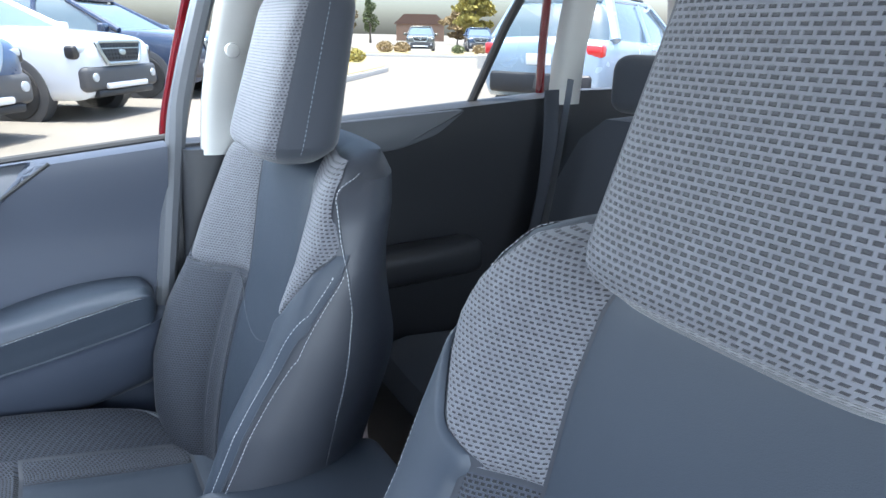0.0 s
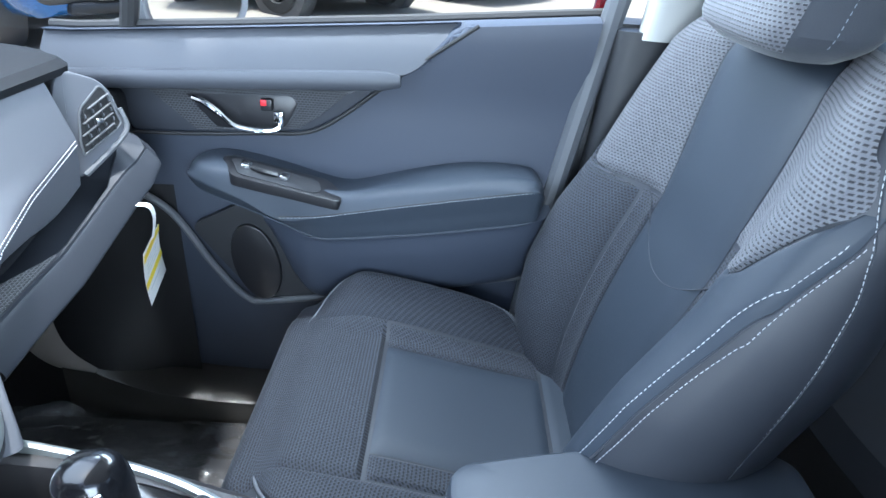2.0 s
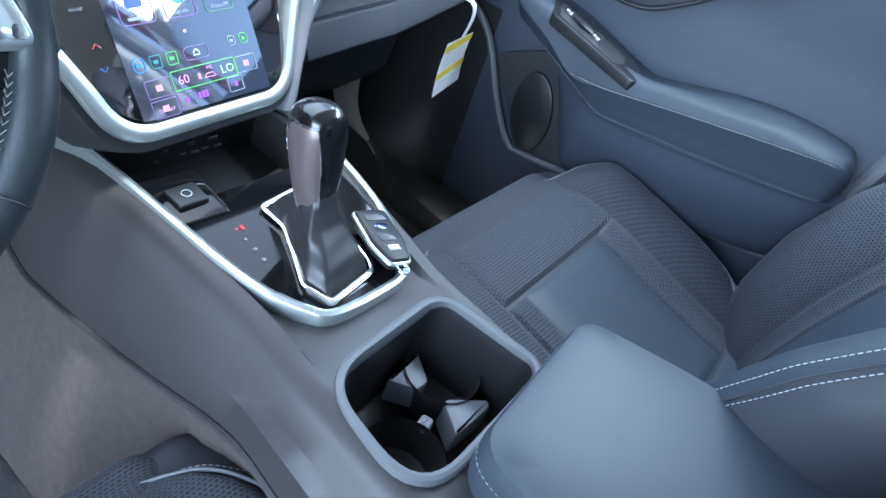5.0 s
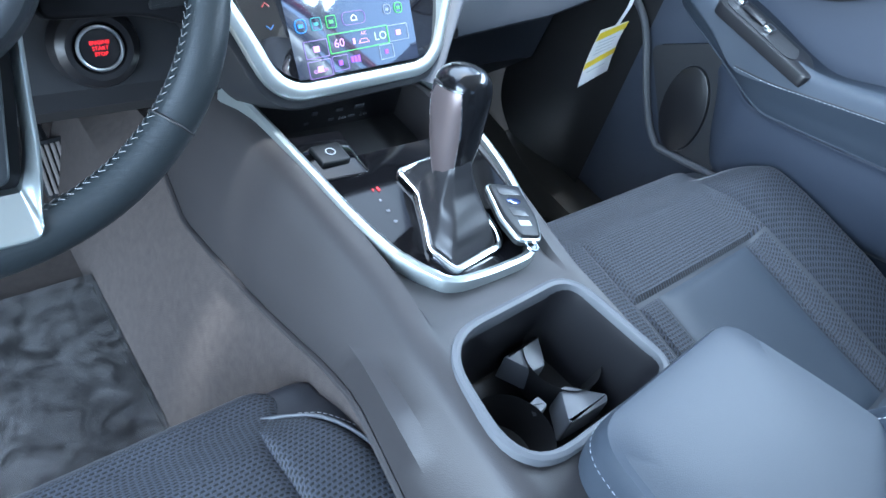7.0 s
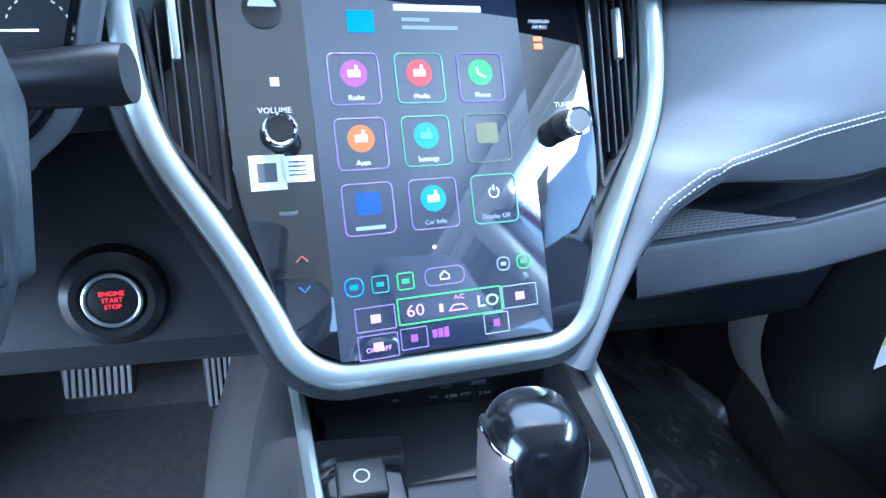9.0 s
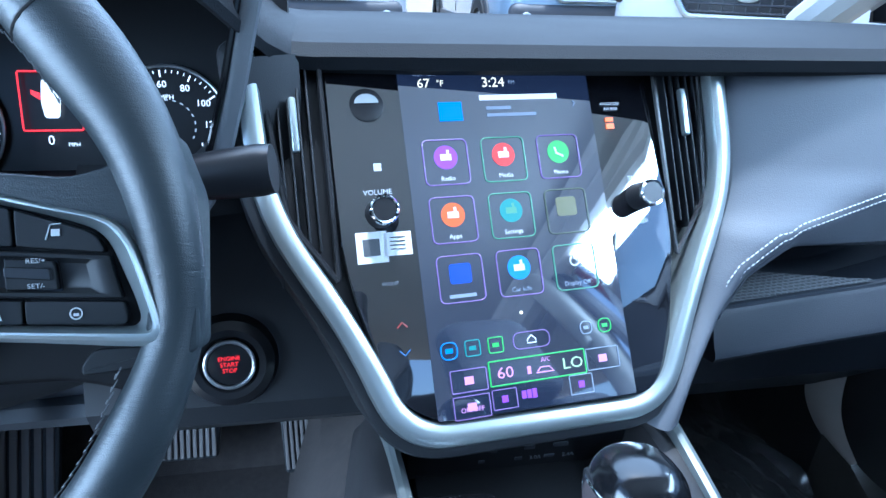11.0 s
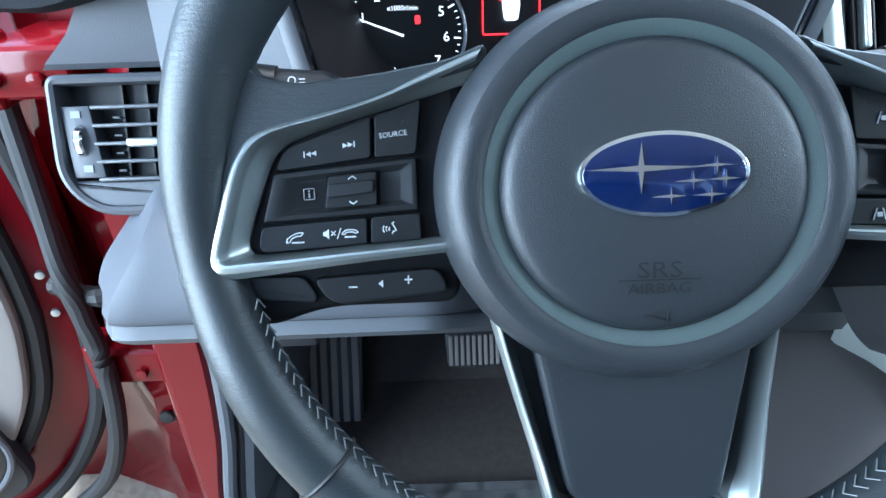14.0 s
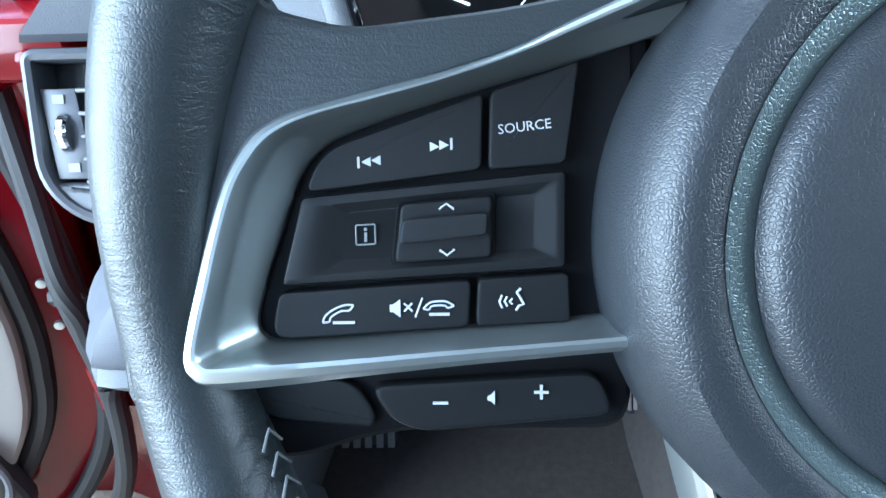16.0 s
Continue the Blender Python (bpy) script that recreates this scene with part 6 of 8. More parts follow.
    bm = box(-0.028, 0.012, 0.0028, 0.0022, 0.0055, 0.0008)
    bm.transform(tilt)
    part("gear_lamp", bm, M_REDGLOW, c)
    # boot frame and boot
    fo = rounded([(0.004, 0.029), (0.062, 0.036), (0.067, -0.010), (0.053, -0.095), (0.044, -0.110), (-0.027, -0.119), (-0.035, -0.086), (-0.015, -0.050), (0.005, -0.008)], 0.007)
    ctr = Vector((0.020, -0.045))
    fi = [tuple(ctr + (Vector(p) - ctr) * 0.86) for p in fo]
    me = bar([((p[0] + q[0]) / 2, (p[1] + q[1]) / 2) for p, q in zip(fo, fi)], 0.007, 0.0, 0.009, 0.002, closed=True)
    me.transform(tilt)
    part("boot_frame", me, M_CHROME, c, "bright silver frame round the shift boot")
    rings = []
    ring0 = smooth_path([(*p, 0) for p in fo], 72, closed=True)
    for k, f in ((0.003, 0.87), (0.009, 0.86), (0.015, 0.80), (0.021, 0.74), (0.028, 0.64), (0.035, 0.57), (0.042, 0.48), (0.049, 0.42), (0.056, 0.35), (0.064, 0.31), (0.072, 0.27)):
        ring = []
        for q, p in enumerate(ring0):
            d = Vector((p[0], p[1])) - ctr
            a = math.atan2(d.y, d.x)
            d = d * (1 - k / 0.09) + d.normalized() * 0.055 * (k / 0.09)
            fold = 0.05 * math.sin(3 * a + 75 * k) + 0.035 * math.sin(7 * a - 160 * k + 1.3) + 0.03 * math.sin(170 * k + 2 * a)
            fold *= sstep(0.004, 0.02, k)
            ring.append(Vector((*(ctr + d * f * (1 + fold)), k + 0.0015 * math.sin(5 * a + 2) * sstep(0.004, 0.02, k))) + Vector((0, 0.02 * k / 0.075, 0)))
        rings.append(ring)
    rings = list(zip(*[smooth_path([tuple(r[q]) for r in rings], 40) for q in range(len(rings[0]))]))
    rings = [[tuple(tilt @ Vector(p)) for p in r] for r in rings]
    part("shift_boot", loft(rings), M_BOOT, c, "black leather shift boot")
    # cup holder
    co = rounded([(-0.088, -0.166), (0.092, -0.161), (0.101, -0.300), (-0.110, -0.302)], [0.050, 0.036, 0.03, 0.060], 8)
    cc = Vector((-0.002, -0.232))
    ci = [tuple(cc + (Vector(p) - cc) * 0.93) for p in co]
    me = bar([((p[0] + q[0]) / 2, (p[1] + q[1]) / 2) for p, q in zip(co, ci)], 0.009, 0.714, 0.7315, 0.003, closed=True)
    part("cup_holder_rim", me, M_GREYP, c, "grey rim of the cup holder")
    return c, ci, cc


M_CONS = mat("soft grey console skin", (0.025, 0.023, 0.024), 0.5, grain=0.3, grain_size=0.001, vary=0.06)
M_PRINTG = mat("pale grey printing", (0.5, 0.52, 0.55), 0.5, vary=0.05)
M_BOOT = mat("soft black boot leather", (0.016, 0.016, 0.018), 0.42, grain=0.12, grain_size=0.0012, vary=0.15, vary_size=0.01)
CONSOLE, CUP, CUPC = console()


def cut_cup():
    """Opens the console's top for the cup holder and sets its well in."""
    body = [o for o in CONSOLE.children if o.name.startswith("body")][0]
    bm = prism(CUP, 0.61, 0.78)
    me = bpy.data.meshes.new("cutter")
    bm.to_mesh(me)
    bm.free()
    cut = new("cutter", me)
    md = body.modifiers.new("cut", 'BOOLEAN')
    md.object, md.operation, md.solver = cut, 'DIFFERENCE', 'EXACT'
    dg = bpy.context.evaluated_depsgraph_get()
    mesh = bpy.data.meshes.new_from_object(body.evaluated_get(dg))
    body.modifiers.clear()
    body.data = mesh
    mesh.polygons.foreach_set("use_smooth", [True] * len(mesh.polygons))
    mesh.set_sharp_from_angle(angle=radians(38))
    bpy.data.objects.remove(cut)
    rows = []
    for s, z in ((1.0, 0.727), (0.985, 0.721), (0.95, 0.705), (0.92, 0.635), (0.88, 0.627), (0.02, 0.625)):
        rows.append([(*(CUPC + (Vector(p) - CUPC) * s), z) for p in CUP])
    well = part("cup_well", grid(rows, close_u=True), M_SMOOTH, CONSOLE, "dark double cup well")
    for x, y in ((-0.052, -0.252), (0.056, -0.214)):
        part("cup_floor", lathe([(0.0, 0.628), (0.030, 0.628), (0.036, 0.632), (0.039, 0.655), (0.041, 0.675)], 40, Matrix.Translation((x, y, 0))), M_RUBBER, well)
    for pts in ([(0.002, -0.184), (0.056, -0.180), (0.040, -0.206), (0.034, -0.213), (0.018, -0.212)], [(0.026, -0.241), (0.034, -0.238), (0.068, -0.268), (0.062, -0.275), (0.006, -0.272)], [(-0.014, -0.236), (0.002, -0.233), (0.005, -0.246), (-0.012, -0.250)]):
        part("cup_finger", prism(rounded(pts, 0.004), 0.640, 0.672, 0.004), M_FINGER, well, "grey rubber cup holder finger")


M_FINGER = mat("grey rubber fingers", (0.11, 0.115, 0.125), 0.5, vary=0.1)
cut_cup()


def armrest():
    a = thing("armrest_lid", "padded slate leatherette armrest lid on the console", "armrest")
    o = rounded([(-0.064, -0.302), (0.146, -0.293), (0.184, -0.44), (0.190, -0.665), (-0.108, -0.668)], [0.034, 0.026, 0.10, 0.03, 0.03], 8)
    c = Vector((0.045, -0.487))
    rings = [[(*(c + (Vector(p) - c) * s), z) for p in o] for s, z in ((0.965, 0.704), (0.985, 0.714), (1.0, 0.732), (1.0, 0.757), (0.994, 0.766), (0.982, 0.772), (0.95, 0.7755), (0.80, 0.7780), (0.5, 0.779), (0.02, 0.7795))]
    part("pad", loft(rings), M_LID, a, "smooth slate leatherette pad")
    line = [(*(c + (Vector(p) - c) * 1.003), 0.750) for p in o]
    k = len(o)
    bm = bmesh_of(stitches(line[-8:] + line[:19], length=0.0035, gap=0.002, r=0.0005))
    tagged(part("stitching", bm, M_LEATHER2, a), kind="stuff")


armrest()


def shifter():
    s = thing("gear_selector", "upright gear selector with glossy black top and bronze-grey side", "gear selector", Matrix.Translation((0.021, -0.030, 0.789)) @ Matrix.Rotation(radians(-10), 4, 'X') @ Matrix.Diagonal((0.92, 0.78, 0.97, 1)))
    prof = ((-0.020, 0.016, 0.018), (-0.010, 0.018, 0.021), (0.005, 0.0215, 0.0245), (0.03, 0.0255, 0.029), (0.06, 0.0275, 0.033), (0.078, 0.0275, 0.034), (0.091, 0.024, 0.031), (0.099, 0.016, 0.022), (0.102, 0.004, 0.006))
    P = list(zip(*[smooth_path(c, 36) for c in zip(*[[(rx * math.copysign(abs(math.cos(a)) ** 0.82, math.cos(a)), ry * math.copysign(abs(math.sin(a)) ** 0.82, math.sin(a)) + 0.10 * max(0, z) * 0.0, z) for a in np.linspace(0, 2 * math.pi, 40, endpoint=False)] for z, rx, ry in prof])]))
    part("knob", loft(P), M_KNOB, s, "glossy black knob")
    Q = []
    for n, r in enumerate(P[3:25]):
        k = sstep(10, 21, n)
        a0, a1 = 14 + 3.0 * k, 26.5 - 1.5 * k
        row = []
        for t in np.linspace(a0, a1, 15):
            p = Vector(r[int(t)]).lerp(Vector(r[min(39, int(t) + 1)]), t - int(t))
            row.append((p.x * 1.03, p.y * 1.02, p.z))
        Q.append(row)
    part("side_panel", grid(Q), M_BRONZE, s, "bronze-grey side panel")
    rim = [Q[0][0]] + [r[0] for r in Q] + list(Q[-1]) + [r[-1] for r in Q[::-1]]
    part("knob_trim", tube([tuple(p) for p in rim], 0.0009, 6), M_CHROME, s)
    part("button", box(-0.0225, 0.010, 0.080, 0.008, 0.020, 0.016, 0.003), M_SMOOTH, s, "black release button")
    part("collar", lathe([(0.0155, -0.030), (0.0195, -0.029), (0.0205, -0.025), (0.0195, -0.021), (0.0165, -0.019)], 32), M_SMOOTH, s, "black collar above the boot")
    part("stem", tube([(0, -0.004, -0.05), (0, 0, -0.02)], 0.014, 20), M_BOOT, s)


M_KNOB = mat("polished black knob", (0.006, 0.006, 0.007), 0.16, vary=0.1, rvar=0.03)
M_BRONZE = mat("bronze-grey satin plastic", (0.14, 0.115, 0.115), 0.35, metal=0.5, vary=0.06)
shifter()


def key_fob():
    k = thing("key_fob", "black and silver car key fob lying on the shift panel", "key", frame_at((0.073, -0.087, 0.7515), (1, -0.36, -0.10), (0.36, 1, 0.05)))
    o = rounded([(-0.019, 0.040), (0.019, 0.040), (0.020, -0.010), (0.012, -0.038), (-0.012, -0.038), (-0.020, -0.010)], 0.006)
    part("case", prism(o, -0.006, 0.008, 0.004, 3), M_BTN, k)
    part("silver_edge", tube([(x, y, 0.002) for x, y in o], 0.0026, 8, closed=True), M_SILVER, k)
    part("emblem", prism([(0.0085 * math.cos(a), 0.012 + 0.0048 * math.sin(a)) for a in np.linspace(0, 6.28, 24, endpoint=False)], 0.007, 0.0088, 0.0004), M_BADGE, k, "small blue oval emblem")
    part("button", prism(rounded([(-0.013, 0.033), (0.013, 0.033), (0.013, 0.021), (-0.013, 0.021)], 0.003), 0.007, 0.0088, 0.0005), M_SMOOTH, k)
    part("button", prism(rounded([(-0.010, 0.002), (0.010, 0.002), (0.010, -0.010), (-0.010, -0.010)], 0.003), 0.007, 0.0088, 0.0005), M_SMOOTH, k)
    part("label_plate", box(0, -0.020, 0.0082, 0.013, 0.007, 0.001), M_MARK, k)
    part("key_loop", tube([(0.006 * math.cos(a), -0.045 + 0.007 * math.sin(a), 0.002) for a in np.linspace(0, 6.28, 24, endpoint=False)], 0.0013, 6, closed=True), M_CHROME, k)


key_fob()


def hang_tag():
    g = thing("hang_tag", "white and yellow paper tag hanging from the passenger shelf", "tag")
    A, B, C, D = Vector((0.505, 0.175, 0.784)), Vector((0.625, 0.205, 0.776)), Vector((0.650, 0.217, 0.670)), Vector((0.554, 0.203, 0.656))

    def on(u, v):
        return (A * (1 - u) + B * u) * (1 - v) + (D * (1 - u) + C * u) * v

    def sheet(u0, u1, v0, v1, slant, lift):
        n = Vector((0.2, -0.97, 0.1)) * lift
        return grid([[tuple(on(u, v + slant * (1 - u)) + n + Vector((0, 0.004 * math.sin(v * 3), 0))) for u in np.linspace(u0, u1, 6)] for v in np.linspace(v0, v1, 8)])
    card = part("card", sheet(0, 1, 0, 1, 0, 0), M_PAPER, g, "white card with yellow bands")
    part("yellow_band", sheet(0.0, 1.0, 0.005, 0.14, 0.05, 0.001), M_YELLOW, card, "yellow band")
    part("yellow_band", sheet(0.0, 1.0, 0.52, 0.64, 0.05, 0.001), M_YELLOW, card, "yellow band")
    for v in (0.24, 0.31, 0.38, 0.45, 0.76):
        part("print_line", sheet(0.15, 0.75, v, v + 0.02, 0.0, 0.001), M_PRINTG, card)
    st = smooth_path([(0.528, 0.182, 0.856), (0.536, 0.168, 0.850), (0.548, 0.170, 0.825), (0.560, 0.184, 0.782)], 20)
    part("strap", grid([[(p[0] - 0.0055, p[1], p[2]), (p[0] + 0.0055, p[1], p[2] + 0.001)] for p in st]), M_PAPER, g, "white paper strap")


M_YELLOW = mat("yellow print", (0.80, 0.62, 0.02), 0.6, vary=0.05)
hang_tag()


# ---- passenger door ----
BELT_Y = (-1.7, -1.2, -0.9, -0.5, -0.2, 0.1, 0.36)
BELT_Z = (1.205, 1.175, 1.155, 1.128, 1.100, 1.075, 1.055)


def door_skin(y, z):
    """How far out the passenger door's inner skin lies."""
    x = 0.735 - 0.02 * sstep(0.95, 1.12, z) + 0.02 * (1 - sstep(0.4, 0.7, z))
    return x


# grey skin, made paler than the door for the skylight on the ledge
M_UPPER = mat("grained grey upper door skin paled for light", (0.046, 0.050, 0.060), 0.55, grain=0.3, grain_size=0.0011, vary=0.07)
M_MIRROR = mat("silver grey mirror cover", (0.22, 0.23, 0.25), 0.35, metal=0.3, vary=0.06)


def front_door():
    d = thing("front_passenger_door", "closed passenger door with dark soft trim, armrest and red outer skin", "car door")
    ys = np.linspace(0.40, -0.50, 150)
    rows = []
    for y in ys:
        zt = interp(y, BELT_Y, BELT_Z)
        zl = 1.030 - (y + 0.18) * 0.055
        zl += (zt - zl) * sstep(0.0, 1.0, max(0.0, (-0.187 - y) / 0.116))
        rows.append([(door_skin(y, z) + 0.035 * sstep(zl - 0.002, zl + 0.014, z), y + 0.06 * (1 - (z - 0.42) / 0.7) * sstep(0.1, -0.5, y), z) for z in np.linspace(0.33, zt, 60)] + [(0.735, y, zt + 0.006), (0.78, y, zt + 0.004)])
    part("door_panel", grid(rows), M_DOOR, d, "dark soft door panel")
    # upper band, ledge with a chevron end, lighter for the light on its slope
    rows = []
    for y in np.linspace(0.40, -0.302, 130):
        zb, zl = interp(y, BELT_Y, BELT_Z), 1.030 - (y + 0.18) * 0.055
        z0 = zl + (zb - zl) * sstep(0.0, 1.0, max(0.0, (-0.187 - y) / 0.116)) * 0.97
        row = []
        for k in np.linspace(0, 1, 10):
            z = z0 + (zb + 0.002 - z0) * k
            q = (z - zl) / (zb - zl)
            row.append((0.703 + 0.030 * q + 0.010 * q * q, y, z))
        rows.append([(row[0][0] + 0.020, y, z0 - 0.002), (row[0][0] + 0.003, y, z0 - 0.0015)] + row + [(0.752, y, zb + 0.004)])
    part("upper_trim", grid(rows), M_UPPER, d, "grey grained upper door ledge, paler for the light on its slope")
    edge = [(0.7135 + 0.012 * sstep(-0.19, -0.30, y), y, 1.030 - (y + 0.18) * 0.055 + (interp(y, BELT_Y, BELT_Z) - 1.030 + (y + 0.18) * 0.055) * sstep(0.0, 1.0, (-0.187 - y) / 0.116)) for y in np.linspace(-0.188, -0.303, 40)]
    part("ledge_seam", tube(edge, 0.0035, 8), M_DOOR, d)
    m = frame_at((0.722, 0, 0), (0, -1, 0), (0, 0, 1))
    ledge = [(0.716 - 0.016, y, 1.022 + 0.0 - (y + 0.18) * 0.055) for y in np.linspace(0.40, -0.19, 30)]
    part("ledge_bar", tube(ledge, [0.013] * 28 + [0.012, 0.008], 12, flat=1.25), M_UPPER, d, "rounded grey ledge bar")
    # dark handle field
    field = [(0.40, 0.985), (0.10, 1.000), (-0.165, 1.015), (-0.09, 0.955), (-0.035, 0.925), (0.10, 0.912), (0.40, 0.905)]
    bm = prism(rounded([(-y, z) for y, z in field], 0.01), -0.02, 0.004, 0.002)
    bm.transform(m)
    part("handle_field", bm, M_SIDE, d, "black field round the door handle")
    # thin black tube that draws the shadow along the field's lower edge
    gr = smooth_path([(0.7165, y, z) for y, z in ((0.40, 0.902), (0.20, 0.904), (0.05, 0.914), (-0.035, 0.922), (-0.095, 0.955), (-0.17, 1.013), (-0.31, 1.112))], 60)
    part("field_shade_line", tube(gr, 0.0032, 8), M_RUBBER, d, "dark shadow line below the handle field, drawn as a tube")
    wv = [(0.236, 0.984), (0.0, 0.997), (-0.115, 1.004), (-0.06, 0.955), (-0.02, 0.928), (0.155, 0.914)]
    bm = prism([(-y, z) for y, z in wv], -0.01, 0.0065, 0.001)
    bm.transform(m)
    wo = part("woven_inlay", bm, M_CARBON, d, "woven-look inlay")
    uvl = wo.data.uv_layers.new(name="UVMap")
    for lp in wo.data.loops:
        co = wo.data.vertices[lp.vertex_index].co
        uvl.data[lp.index].uv = (co.y, co.z)
    cupo = rounded([(-0.170, 0.978), (0.008, 0.984), (0.020, 0.970), (-0.005, 0.925), (-0.120, 0.920)], 0.012)
    bm = prism(cupo, -0.01, 0.0078, 0.002)
    bm.transform(m)
    part("handle_cup", bm, M_SMOOTH, d, "dark recess behind the handle")
    hp = smooth_path([(0.706, 0.152, 0.972), (0.700, 0.130, 0.966), (0.696, 0.105, 0.950), (0.692, 0.080, 0.932), (0.692, 0.040, 0.927), (0.696, 0.012, 0.930), (0.702, 0.006, 0.945)], 36)
    part("door_handle", tube(hp, [0.006] * 12 + [0.0045] * 24, 10), M_CHROME, d, "chrome door handle")
    part("lock_button", box(0.706, 0.030, 0.968, 0.010, 0.020, 0.020, 0.003), M_SMOOTH, d)
    part("lock_mark", box(0.7005, 0.034, 0.972, 0.003, 0.010, 0.010, 0.001), M_REDP, d, "red lock mark")
    part("lock_plate", box(0.7045, 0.012, 0.948, 0.004, 0.016, 0.018, 0.002), M_CHROME, d)
    # armrest
    rings = []
    for y, xf, zt, zc, zs, zb in ((0.172, 0.700, 0.850, 0.848, 0.845, 0.838), (0.158, 0.660, 0.864, 0.864, 0.852, 0.830), (0.12, 0.634, 0.876, 0.877, 0.850, 0.822), (0.06, 0.626, 0.870, 0.870, 0.830, 0.804), (0.0, 0.624, 0.856, 0.858, 0.800, 0.781), (-0.06, 0.622, 0.840, 0.848, 0.806, 0.760), (-0.11, 0.621, 0.834, 0.845, 0.816, 0.763), (-0.18, 0.620, 0.852, 0.857, 0.831, 0.773),
                                (-0.25, 0.620, 0.870, 0.868, 0.845, 0.783), (-0.33, 0.621, 0.882, 0.882, 0.860, 0.797), (-0.41, 0.624, 0.880, 0.885, 0.873, 0.811), (-0.432, 0.635, 0.868, 0.872, 0.866, 0.818), (-0.442, 0.665, 0.852, 0.854, 0.848, 0.826)):
        pts = [(0.745, zt), (xf + 0.060, zt + 0.003), (xf + 0.028, zc + 0.002), (xf + 0.010, zc - 0.005), (xf + 0.001, zs + 0.004), (xf + 0.001, zs - 0.003), (xf + 0.009, (zs + zb) / 2), (xf + 0.015, zb + 0.005), (xf + 0.024, zb), (0.745, zb - 0.010)]
        rings.append([(x, y, z) for x, z in pts])
    dense = list(zip(*[smooth_path(col, 60) for col in zip(*rings)]))
    part("armrest", loft([smooth_path(r, 40) for r in dense]), M_LEATHER, d, "padded slate armrest")
    seam = smooth_path([(r[4][0] - 0.0008, r[4][1], r[4][2] - 0.003) for r in rings[4:-1]], 120)
    bm = bmesh_of(stitches(seam, length=0.0045, gap=0.002))
    tagged(part("stitching", bm, M_THREAD, d, "pale stitching"), kind="stuff")
    part("armrest_groove", tube([(p[0] + 0.0012, p[1], p[2] + 0.002) for p in seam], 0.0012, 6), M_RUBBER, d)
    low = []
    for y, x0, zt, zb in ((0.045, 0.690, 0.775, 0.720), (0.0, 0.668, 0.772, 0.640), (-0.055, 0.652, 0.757, 0.606), (-0.20, 0.646, 0.774, 0.628), (-0.40, 0.650, 0.808, 0.670), (-0.46, 0.68, 0.815, 0.69)):
        low.append([(x, y, z) for x, z in ((0.745, zt), (x0 + 0.004, zt), (x0, zt - 0.012), (x0 + 0.014, (zt + zb) / 2), (x0 + 0.045, zb), (0.745, zb - 0.01))])
    dense = list(zip(*[smooth_path(col, 30) for col in zip(*low)]))
    part("armrest_base", loft([smooth_path(r, 24) for r in dense]), M_DOOR, d, "dark lower part of the armrest")
    sp = frame_at((0.658, 0.0, 0.858), (0.03, -1, -0.17), (1, 0.03, 0.10))
    panel = [(-0.108, 0.030), (-0.088, 0.044), (0.075, 0.024), (0.104, -0.012), (0.106, -0.042), (0.080, -0.040), (-0.075, -0.030)]
    bm = prism(rounded(panel, 0.012), -0.014, 0.004, 0.003)
    bm.transform(sp)
    swp = part("switch_panel", bm, M_SMOOTH, d, "dark window switch panel")
    bm = prism(rounded([(-0.090, 0.022), (-0.078, 0.030), (0.058, 0.010), (0.070, -0.020), (0.060, -0.034), (-0.066, -0.022)], 0.008), 0.003, 0.0052)
    bm.transform(sp)
    part("switch_recess", bm, M_DARK, swp)
    for x, y in ((-0.060, 0.004), (0.006, -0.008)):
        bm = box(x, y, 0.009, 0.016, 0.018, 0.010, 0.004)
        bm.transform(sp)
        part("window_switch", bm, M_CHROME, swp)
    bm = bmesh_of(tube(smooth_path([(-0.050, 0.002, 0.007), (-0.028, -0.006, 0.010), (-0.006, -0.004, 0.008)], 12), 0.004, 8))
    bm.transform(sp)
    part("switch_rocker", bm, M_SMOOTH, swp)
    # lower pocket frame and speaker
    ring = [(0.712, y, z) for y, z in [(0.290, 0.800), (0.240, 0.772), (0.206, 0.735), (0.150, 0.642), (0.098, 0.582), (0.05, 0.578), (-0.17, 0.616), (-0.44, 0.672)]]
    part("pocket_edge", tube(smooth_path(ring, 60), 0.007, 10), M_GREYP, d, "grey edge of the door pocket")
    bm = prism(rounded([(-0.190, 0.730), (-0.08, 0.79), (0.05, 0.73), (0.05, 0.60), (-0.08, 0.585)], 0.02), -0.012, 0.004)
    bm.transform(frame_at((0.716, 0, 0), (0, -1, 0), (0, 0, 1)))
    part("door_pocket", bm, M_DARK, d, "black door pocket")
    bm = prism([(0.044 * math.cos(a), 0.080 * math.sin(a)) for a in np.linspace(0, 6.28, 40, endpoint=False)], 0, 0.008, 0.003)
    bm.transform(frame_at((0.712, 0.072, 0.664), (0, -1, 0.2), (0, 0.2, 1)))
    part("speaker_grille", bm, M_SMOOTH, d, "oval black speaker grille")
    part("outer_skin", grid([[(0.80 + 0.09 * sstep(1.1, 0.9, z), y, z) for z in np.linspace(0.30, interp(y, BELT_Y, BELT_Z) - 0.03, 12)] for y in (0.36, 0.2, 0.0, -0.2, -0.52)]), M_RED, d, "red painted outer skin")
    # window frame
    part("window_seal", tube([(0.768, y, interp(y, BELT_Y, BELT_Z) + 0.008) for y in np.linspace(0.40, -0.51, 20)], 0.008, 8), M_RUBBER, d)
    part("quarter_post", tube([(0.768, 0.272, 1.055), (0.752, 0.236, 1.19), (0.735, 0.20, 1.32)], 0.015, 10), M_RUBBER, d)
